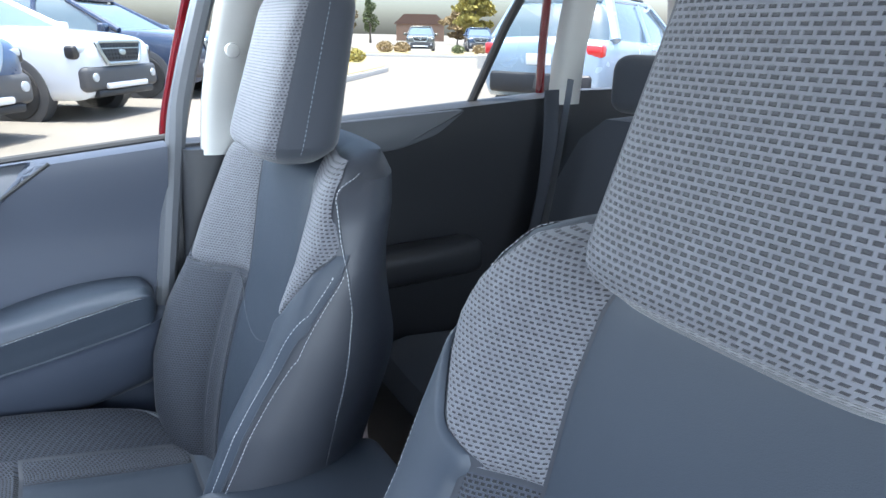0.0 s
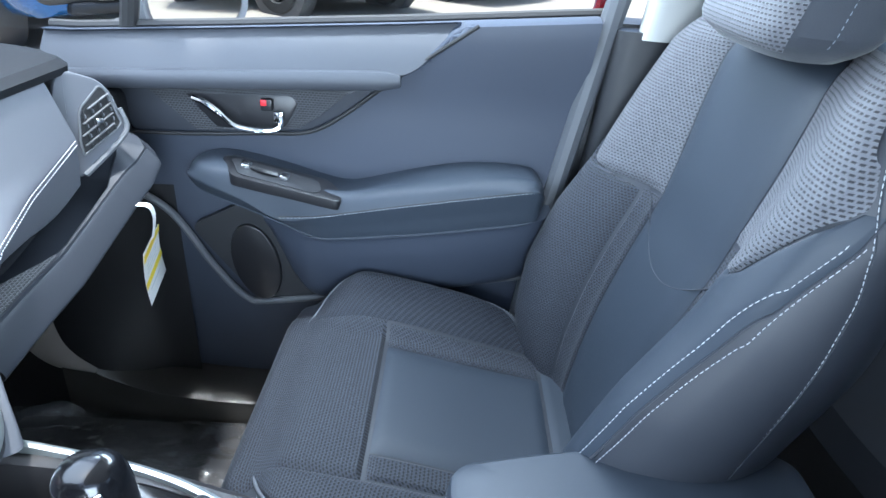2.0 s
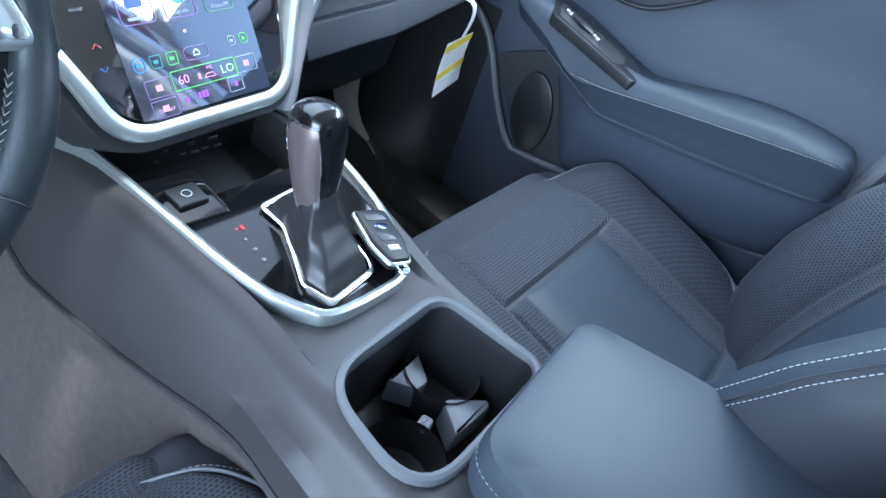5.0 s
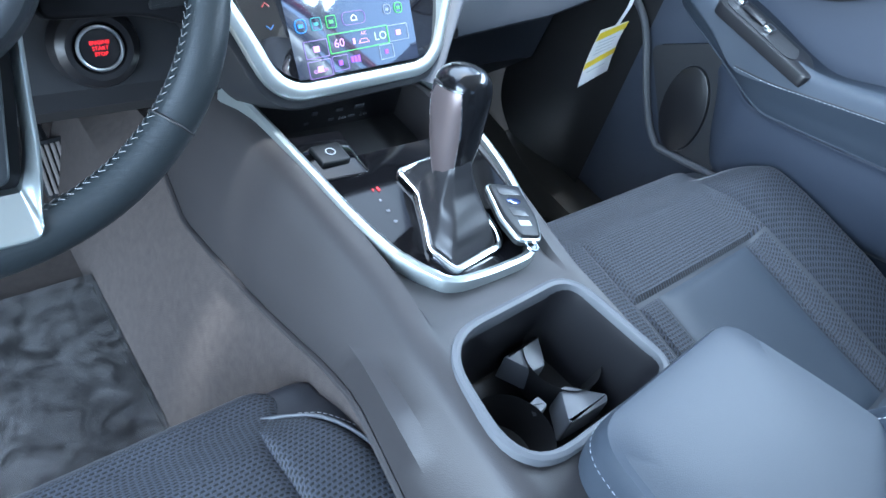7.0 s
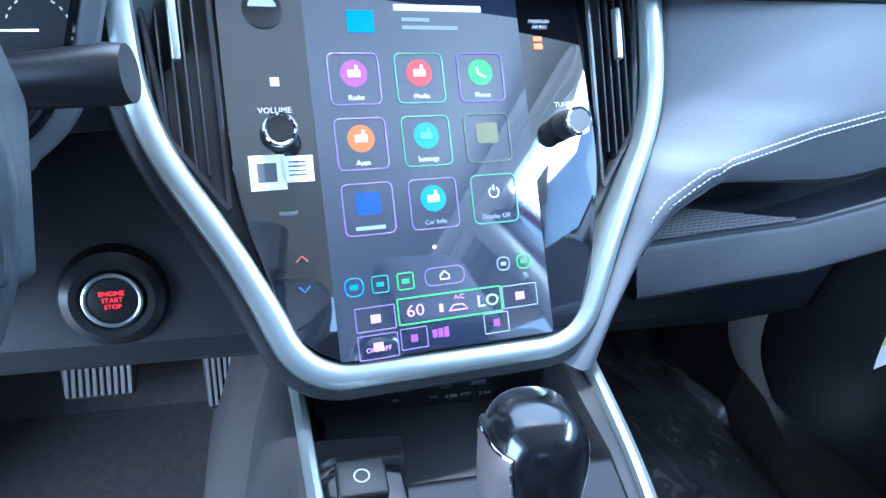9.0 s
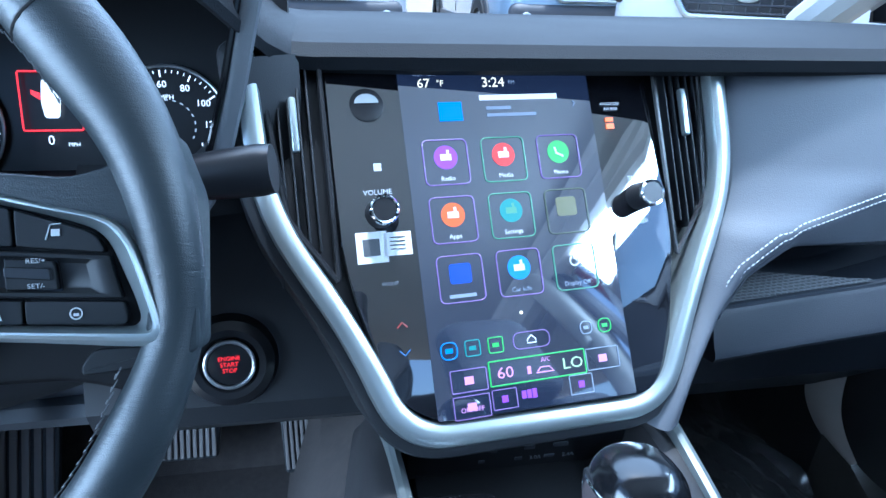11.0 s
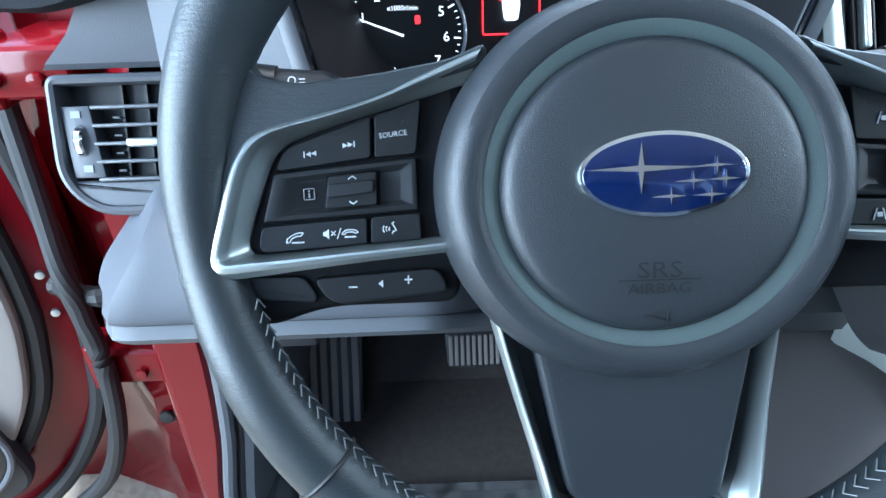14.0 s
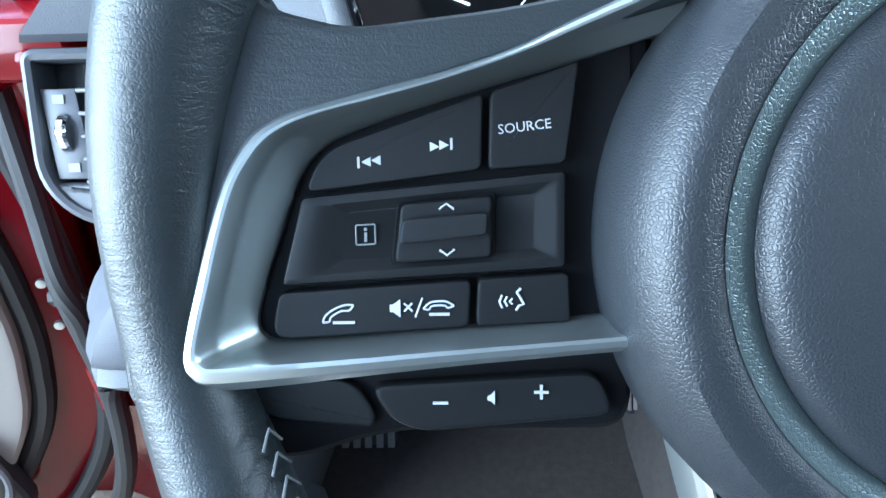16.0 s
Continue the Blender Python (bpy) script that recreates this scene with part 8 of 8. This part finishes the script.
part_kick = part("kick_panel", grid([smooth_path(r, 30) for r in rows]), M_KICK, None)
tagged(part_kick, "smooth grey kick panel by the passenger footwell", "kick panel", kind="structure")
# pale crescent sheet that paints light onto the kick panel
a = smooth_path([(0.440, 0.640), (0.495, 0.580), (0.515, 0.490), (0.475, 0.428), (0.405, 0.405)], 24)
b = smooth_path([(0.436, 0.638), (0.456, 0.560), (0.452, 0.495), (0.434, 0.452), (0.402, 0.414)], 24)
rows = [[(0.653 - 0.25 * (p[0] + (q[0] - p[0]) * k - 0.47) - 0.008 * math.sin(k * math.pi), p[0] + (q[0] - p[0]) * k, p[1] + (q[1] - p[1]) * k) for k in np.linspace(0, 1, 8)] for p, q in zip(a, b)]
part("fold", grid(rows), M_DTRIM, part_kick, "pale crescent for the light on the kick panel")
rows = []
for y, dz in ((0.46, 0.10), (0.40, 0.055), (0.33, 0.025), (0.24, 0.008), (0.10, 0.0), (-0.30, 0.0), (-0.62, 0.0)):
    rows.append([(0.645, y, 0.28), (0.650, y, 0.325 + dz), (0.662, y, 0.352 + dz), (0.690, y, 0.364 + dz), (0.730, y, 0.368 + dz), (0.765, y, 0.370 + dz), (0.775, y, 0.28)])
cols = [smooth_path(c, 40) for c in zip(*rows)]
sill = part("sill", loft([[tuple(q) for q in r] for r in zip(*cols)]), M_SHEEN, None)
tagged(sill, "smooth dark sill trim under the passenger door", "sill", kind="structure")
# side rails of the roof, out of view, added wide to block the sun
for k in (-1, 1):
    rail = part("roof_side_rail", tube(smooth_path([(k * 0.675, 0.16, 1.50), (k * 0.670, -0.10, 1.545), (k * 0.665, -0.70, 1.56), (k * 0.66, -1.40, 1.53), (k * 0.65, -2.1, 1.46)], 24), 0.062, 12), M_HEAD, None)
    tagged(rail, "unseen pale headliner edge along the roof side, added to block sun", "roof rail", kind="structure")
    post = part("windscreen_pillar", tube(smooth_path([(k * 0.675, 0.16, 1.50), (k * 0.73, 0.50, 1.27), (k * 0.78, 0.90, 1.03)], 16), 0.042, 12), M_PILLAR, None)
    tagged(post, "pale trim of the sloping windscreen pillar", "windscreen pillar", kind="structure")


# ---- outside ----
M_ASPHALT = mat("sunlit asphalt", (0.20, 0.175, 0.142), 0.9, grain=0.5, grain_size=0.02, vary=0.15, vary_size=1.5)
M_CWHITE = mat("white car paint", (0.75, 0.76, 0.77), 0.25, vary=0.03, coat=1.0)
M_CBLUE = mat("blue car paint", (0.055, 0.095, 0.19), 0.3, metal=0.3, vary=0.05, coat=1.0)
M_CDARK = mat("navy car paint", (0.04, 0.06, 0.11), 0.25, metal=0.3, vary=0.05, coat=1.0)
M_CLIGHT = mat("pale blue car paint", (0.35, 0.45, 0.55), 0.25, metal=0.3, vary=0.05, coat=1.0)
M_CSKY = mat("bright blue car paint", (0.015, 0.13, 0.40), 0.25, metal=0.3, vary=0.05, coat=1.0)
M_TAN = mat("dark tan car paint", (0.10, 0.10, 0.08), 0.3, metal=0.3, vary=0.05, coat=1.0)
M_CGLASS = mat("tinted car glass", (0.10, 0.14, 0.16), 0.05, vary=0.1, coat=1.0)
M_TYRE = mat("tyre rubber", (0.02, 0.02, 0.02), 0.8, vary=0.1)
M_TAIL = mat("red tail lamp", (0.6, 0.02, 0.02), 0.2, vary=0.05, coat=1.0)
M_DRY = mat("dry yellow grass", (0.35, 0.27, 0.13), 0.9, vary=0.25, vary_size=0.2)
M_LEAF = mat("dull green leaves", (0.09, 0.11, 0.04), 0.8, vary=0.3, vary_size=0.3)
M_BARK = mat("grey bark", (0.16, 0.13, 0.10), 0.9, vary=0.2)
M_BRICKW = mat("brown wall", (0.25, 0.16, 0.11), 0.9, vary=0.1)
M_CONC = mat("pale concrete", (0.45, 0.43, 0.40), 0.9, vary=0.1)
M_STRAW = mat("straw-coloured leaves", (0.24, 0.17, 0.08), 0.9, vary=0.3, vary_size=0.2)
M_AUTUMN = mat("yellow-green leaves", (0.26, 0.22, 0.05), 0.9, vary=0.3, vary_size=0.3)
M_ROOF = mat("dark brown roof", (0.12, 0.07, 0.05), 0.9, vary=0.1)
GROUND = 0.10
tagged(part("ground", grid([[(x, y, GROUND) for y in np.linspace(-900, 900, 30)] for x in np.linspace(-900, 900, 30)]), M_ASPHALT, None), "sunlit asphalt of the car park", "ground", kind="structure")


def suv(label, m, paint, group="parked cars"):
    """A parked car, nose towards +y, wheels on z 0."""
    c = thing("parked_car", label, "car", m, group=group)
    # lower body: rings along y
    rings = []
    for y, w, zb, zt, nose in ((2.28, 0.70, 0.38, 0.80, 1), (2.20, 0.82, 0.28, 0.97, 1), (1.9, 0.90, 0.26, 1.06, 0), (1.0, 0.92, 0.26, 1.12, 0), (0.0, 0.92, 0.26, 1.10, 0), (-1.2, 0.92, 0.28, 1.12, 0), (-2.0, 0.90, 0.32, 1.14, 0), (-2.25, 0.84, 0.40, 1.08, 0), (-2.30, 0.76, 0.45, 0.95, 0)):
        pts = [(-w * 0.92, zb), (-w, zb + 0.12), (-w, zt - 0.25), (-w * 0.96, zt - 0.06), (-w * 0.80, zt), (0, zt + 0.03), (w * 0.80, zt), (w * 0.96, zt - 0.06), (w, zt - 0.25), (w, zb + 0.12), (w * 0.92, zb)]
        rings.append([(x, y, z) for x, z in pts])
    dense = list(zip(*[smooth_path(col, 34) for col in zip(*rings)]))
    part("body", loft([[tuple(q) for q in smooth_path(r, 30)] for r in dense]), paint, c)
    cab = []
    for z, y0, y1, w in ((1.08, 1.05, -2.18, 0.84), (1.30, 0.62, -2.10, 0.78), (1.52, 0.20, -1.95, 0.69), (1.60, -0.05, -1.80, 0.62)):
        cab.append([(x, y, z) for x, y in rounded([(-w, y1), (w, y1), (w, y0), (-w, y0)], 0.18)])
    part("glasshouse", loft(cab), M_CGLASS, c, "tinted windows")
    part("roof", box(0, -0.88, 1.62, 1.26, 1.9, 0.07, 0.03), paint, c)
    for s in (1, -1):
        part("roof_rail", tube([(s * 0.58, -0.1, 1.665), (s * 0.58, -0.9, 1.70), (s * 0.58, -1.75, 1.665)], 0.022, 8), M_DARK, c)
        for y0, z0, y1, z1, wd in ((0.98, 1.10, 0.0, 1.58, 0.05), (-0.55, 1.10, -0.60, 1.58, 0.05), (-1.95, 1.10, -1.75, 1.58, 0.09)):
            part("pillar", tube([(s * 0.865, y0, z0), (s * 0.65, y1, z1)], wd, 8), paint, c)
        part("headlight", box(s * 0.68, 2.16, 0.88, 0.27, 0.18, 0.09, 0.035), M_LAMP, c)
        part("tail_light", box(s * 0.74, -2.22, 0.98, 0.24, 0.16, 0.16, 0.04), M_TAIL, c)
        part("wing_mirror", box(s * 1.02, 0.80, 1.14, 0.20, 0.12, 0.15, 0.04), paint, c)
        part("side_cladding", box(s * 0.915, 0.0, 0.36, 0.05, 2.2, 0.18, 0.02), M_CLAD, c)
        for y in (1.38, -1.38):
            ax = Matrix.Translation((s * 0.83, y, 0.355)) @ Matrix.Rotation(math.pi / 2, 4, 'Y')
            part("wheel_arch", bmesh_of(lathe([(0.34, -0.10), (0.44, -0.09), (0.45, 0.10), (0.42, 0.105), (0.34, 0.10)], 36, ax)), M_CLAD, c)
            wh = part("wheel", bmesh_of(lathe([(0.20, -0.11), (0.33, -0.11), (0.355, -0.08), (0.355, 0.08), (0.33, 0.118), (0.23, 0.120), (0.22, 0.09)], 36, ax)), M_TYRE, c)
            rim = [disc(0.225, -0.02, 0.06, 24, 0, ax)]
            part("rim", join(*rim), M_SMOOTH, wh)
            for k in range(5):
                bm = box(0.11, 0, s * 0.085, 0.20, 0.05, 0.03, 0.008)
                bm.transform(ax @ Matrix.Rotation(k * 2 * math.pi / 5, 4, 'Z'))
                part("spoke", bm, M_RIMG, wh)
    # front: clad bumper, meshed grille in a bright surround, lamps and a pale skid bar
    part("bumper", box(0, 2.22, 0.52, 1.66, 0.20, 0.32, 0.08, 4), M_CLAD, c, "grey plastic front bumper")
    part("bumper_lip", box(0, 2.25, 0.335, 1.30, 0.16, 0.09, 0.03), M_DARK, c)
    part("skid_plate", box(0, 2.33, 0.425, 0.95, 0.07, 0.075, 0.03), M_PAPER, c, "pale skid bar")
    go = rounded([(-0.50, 0.135), (0.50, 0.135), (0.44, -0.02), (0.36, -0.135), (-0.36, -0.135), (-0.44, -0.02)], 0.04)
    gm = frame_at((0, 2.275, 0.835), (-1, 0, 0), (0, -0.12, 1))
    gr = part("grille", prism(go, -0.06, 0.02, 0.008, 2, gm), M_SMOOTH, c, "black meshed grille in a bright surround")
    rim = tube([(x, y, 0.022) for x, y in go], 0.022, 8, closed=True)
    rim.transform(gm)
    part("grille_surround", rim, M_SILVER, gr)
    for k in range(5):
        bm = box(0, -0.10 + k * 0.05, 0.024, 0.80 + 0.06 * (k - 2) * 0.8, 0.014, 0.014, 0.004)
        bm.transform(gm)
        part("grille_bar", bm, M_RIMG if k != 3 else M_SILVER, gr)
    for k in range(-5, 6):
        bm = box(k * 0.072, 0, 0.022, 0.010, 0.24, 0.010, 0.003)
        bm.transform(gm)
        part("grille_bar", bm, M_RIMG, gr)
    bm = prism([(0.075 * math.cos(a), 0.038 * math.sin(a)) for a in np.linspace(0, 6.283, 24, endpoint=False)], 0.02, 0.042, 0.006, 2)
    bm.transform(gm)
    part("emblem", bm, M_SILVER, gr)
    for q in (1, -1):
        part("fog_lamp", disc(0.055, 0, 0.03, 20, 0.008, frame_at((q * 0.68, 2.31, 0.545), (-1, 0, 0), (0, 0, 1))), M_LAMP, c)
        part("lamp_bezel", box(q * 0.70, 2.145, 0.845, 0.36, 0.16, 0.17, 0.05), M_SMOOTH, c)
        part("door_line", box(q * 0.925, 0.05, 0.78, 0.012, 0.012, 0.60), M_RUBBER, c)
        part("door_handle", box(q * 0.93, -0.35, 0.98, 0.02, 0.20, 0.03, 0.008), paint, c)
    part("rear_bumper", box(0, -2.27, 0.55, 1.5, 0.14, 0.28, 0.06), M_DARK, c)
    part("number_plate", box(0, -2.345, 0.86, 0.36, 0.02, 0.14, 0.01), M_PAPER, c)
    return c


M_CLAD = mat("weathered grey cladding plastic", (0.075, 0.075, 0.078), 0.6, vary=0.1)
M_LAMP = mat("headlamp glass", (0.55, 0.58, 0.6), 0.1, vary=0.1, coat=1.0)
M_RIMG = mat("dark grey wheel spokes", (0.06, 0.06, 0.065), 0.35, metal=0.6, vary=0.1)


def put_car(x, y, heading, paint, label, size=1.08):
    return suv(label, Matrix.Translation((x, y, GROUND)) @ Matrix.Rotation(radians(heading), 4, 'Z') @ Matrix.Scale(size, 4), paint)


put_car(9.0, 2.4, 144, M_CBLUE, "blue sport utility car parked in the row")
put_car(11.5, 0.75, 144, M_CWHITE, "white sport utility car parked in the row")
put_car(14.2, -1.2, 144, M_CDARK, "dark navy sport utility car parked in the row")
put_car(6.6, 4.2, 144, M_CSKY, "bright blue car parked in the row")
put_car(4.2, 6.0, 144, M_CWHITE, "white car parked at the end of the row")
put_car(7.8, -8.6, 205, M_CLIGHT, "pale blue sport utility car seen from behind")
put_car(10.0, -14.8, 215, M_CBLUE, "blue car behind the pale one")
put_car(41, -23.5, 60, M_TAN, "dark tan car across the road")
put_car(41, -28.5, 60, M_CDARK, "grey car across the road")
put_car(60, -20.0, 60, M_CWHITE, "far white car across the road")
put_car(62, -25.0, 60, M_CLIGHT, "far pale car across the road")
put_car(2.9, -8.6, 200, M_CWHITE, "white car parked behind")
put_car(5.2, -13.0, 205, M_CWHITE, "white car parked far behind")
put_car(2.4, -15.5, 195, M_CLIGHT, "pale car parked far behind")
put_car(-3.2, 8.6, 180, M_CWHITE, "white car parked ahead")
put_car(-0.3, 8.7, 180, M_CWHITE, "white car parked ahead")
put_car(2.6, 8.8, 180, M_CLIGHT, "pale silver car parked ahead")


# ---- median, trees, building, poles ----
def bed(name, label, pts, h):
    t = thing(name, label, "planting bed")
    part("kerb", prism(rounded(pts, 1.0), GROUND, GROUND + h, 0.03), M_CONC, t, "pale concrete kerb")
    c = Vector((sum(p[0] for p in pts) / len(pts), sum(p[1] for p in pts) / len(pts)))
    inner = [tuple(c + (Vector(p) - c) * 0.96) for p in pts]
    part("soil", prism(rounded(inner, 1.0), GROUND, GROUND + h + 0.03), M_DRY, t, "dry sandy planting soil")
    return t


def leaf_clumps(rng, centres, n, size):
    """Many small crossed leaf tufts around centres, as one mesh."""
    verts, faces = [], []
    for (cx, cy, cz, r, rz) in centres:
        for _ in range(n):
            a, b, k = rng.uniform(0, 6.283), math.acos(rng.uniform(-1, 1)), rng.uniform(0.3, 1.0) ** 0.5
            p = Vector((cx + r * k * math.sin(b) * math.cos(a), cy + r * k * math.sin(b) * math.sin(a), cz + rz * k * math.cos(b)))
            d1 = Vector((rng.uniform(-1, 1), rng.uniform(-1, 1), rng.uniform(-1, 1))).normalized() * size * rng.uniform(0.5, 1.2)
            d2 = d1.orthogonal().normalized() * size * rng.uniform(0.3, 0.7)
            i = len(verts)
            verts += [tuple(p - d1), tuple(p + d2), tuple(p + d1), tuple(p - d2)]
            faces.append((i, i + 1, i + 2, i + 3))
    me = bpy.data.meshes.new("leaves")
    me.from_pydata(verts, [], faces)
    return me


def tree(label, x, y, h, r, leaf, seed, slim=False):
    rng = random.Random(seed)
    t = thing("tree", label, "tree", Matrix.Translation((x, y, GROUND)), group="trees beyond the car park")
    trunk = bmesh_of(tube([(0, 0, 0), (0.05 * r, 0, h * 0.3), (0, 0.04 * r, h * 0.6), (0, 0, h * 0.92)], [h * 0.025, h * 0.02, h * 0.013, h * 0.004], 8))
    cents = []
    for k in range(16):
        z = h * (0.22 + 0.74 * (k + 0.5) / 16)
        rr = r * ((1.0 - 0.75 * k / 16) if slim else math.sin(math.pi * (0.15 + 0.8 * k / 16))) * rng.uniform(0.6, 1.1)
        a = rng.uniform(0, 6.283)
        p = (rr * 0.55 * math.cos(a), rr * 0.55 * math.sin(a), z)
        cents.append((*p, rr * 0.6, h * 0.07))
        trunk.from_mesh(tube([(0, 0, z - h * 0.10), (p[0] * 0.6, p[1] * 0.6, z - h * 0.02), p], [h * 0.007, h * 0.005, h * 0.002], 6))
    part("trunk", trunk, M_BARK, t)
    part("crown", leaf_clumps(rng, cents, 130, r * 0.13), leaf, t)


bed("median", "long dry planted median with a pale kerb", [(22.5, -33.5), (35.5, -12.4), (40.5, -15.5), (27.5, -36.6)], 0.16)
bed("kerb_island", "small sandy kerb island in the car park", [(14.6, -6.4), (20.0, -8.0), (27.5, -11.4), (27.0, -13.4), (19.5, -10.3)], 0.16)
rng = random.Random(5)
for k in range(11):
    x, y = 25.5 + 12.0 * k / 10 + rng.uniform(-0.8, 0.8), -32.0 + 18.5 * k / 10 + rng.uniform(-0.8, 0.8)
    r = rng.uniform(0.35, 0.7)
    sh = thing("shrub", "low dry shrub in the planted median", "shrub", Matrix.Translation((x, y, GROUND + 0.16)), group="shrubs in the median")
    part("leaves", leaf_clumps(rng, [(0, 0, r * 0.6, r, r * 0.65)], 420, r * 0.16), M_STRAW if k % 3 else M_LEAF, sh)
sh = thing("shrub", "small yellow-green shrub on the kerb island", "shrub", Matrix.Translation((22.5, -10.2, GROUND + 0.16)))
part("leaves", leaf_clumps(rng, [(0, 0, 0.25, 0.5, 0.3)], 400, 0.08), M_AUTUMN, sh)
tree("slender bare-topped tree beyond the road", 82, -35.5, 9.5, 1.4, M_STRAW, 1, True)
tree("slender dark green tree beyond the road", 81, -38.0, 7.5, 1.3, M_LEAF, 2, True)
tree("dark green tree behind the light pole", 70, -28.0, 6.0, 1.6, M_LEAF, 3)
tree("yellow autumn tree beyond the road", 66, -45.0, 6.5, 2.8, M_AUTUMN, 4)
tree("yellow-green tree behind the parked cars", 30, -29.5, 5.0, 1.5, M_AUTUMN, 5, True)
tree("low russet tree beyond the road", 74, -47.5, 4.2, 2.6, M_STRAW, 6)
hs = thing("building", "low brown building with a dark gabled roof", "building", Matrix.Translation((112, -63, GROUND)) @ Matrix.Rotation(radians(60), 4, 'Z'))
part("wall", box(0, 0, 1.5, 9.0, 7.0, 3.0), M_BRICKW, hs)
part("roof", prism([(-5.0, 0.0), (5.0, 0.0), (3.0, 1.8), (-3.0, 1.8)], -3.8, 3.8, 0, 2, frame_at((0, 0, 3.0), (1, 0, 0), (0, 0, 1))), M_ROOF, hs)
for k in (-2.8, 0, 2.8):
    part("window", box(k, -3.5, 1.5, 1.2, 0.1, 1.2), M_CGLASS, hs)
for x, y, h, r, mtl, lab in ((36.4, -15.3, 10.0, 0.14, M_BARK, "tall brown light pole in the car park"), (20.5, -15.0, 9.0, 0.16, M_CONC, "tall pale light pole in the car park")):
    lp = thing("light_pole", lab, "light pole", Matrix.Translation((x, y, GROUND)))
    part("base", lathe([(r * 2.2, 0.0), (r * 2.2, 0.5), (r * 2.0, 0.55), (r, 0.55)], 20), M_CONC, lp)
    part("pole", tube([(0, 0, 0.5), (0, 0, h)], [r, r * 0.7], 12), mtl, lp)
    part("lamp_head", box(0.5, 0, h, 1.0, 0.35, 0.14, 0.04), M_DARK, lp)
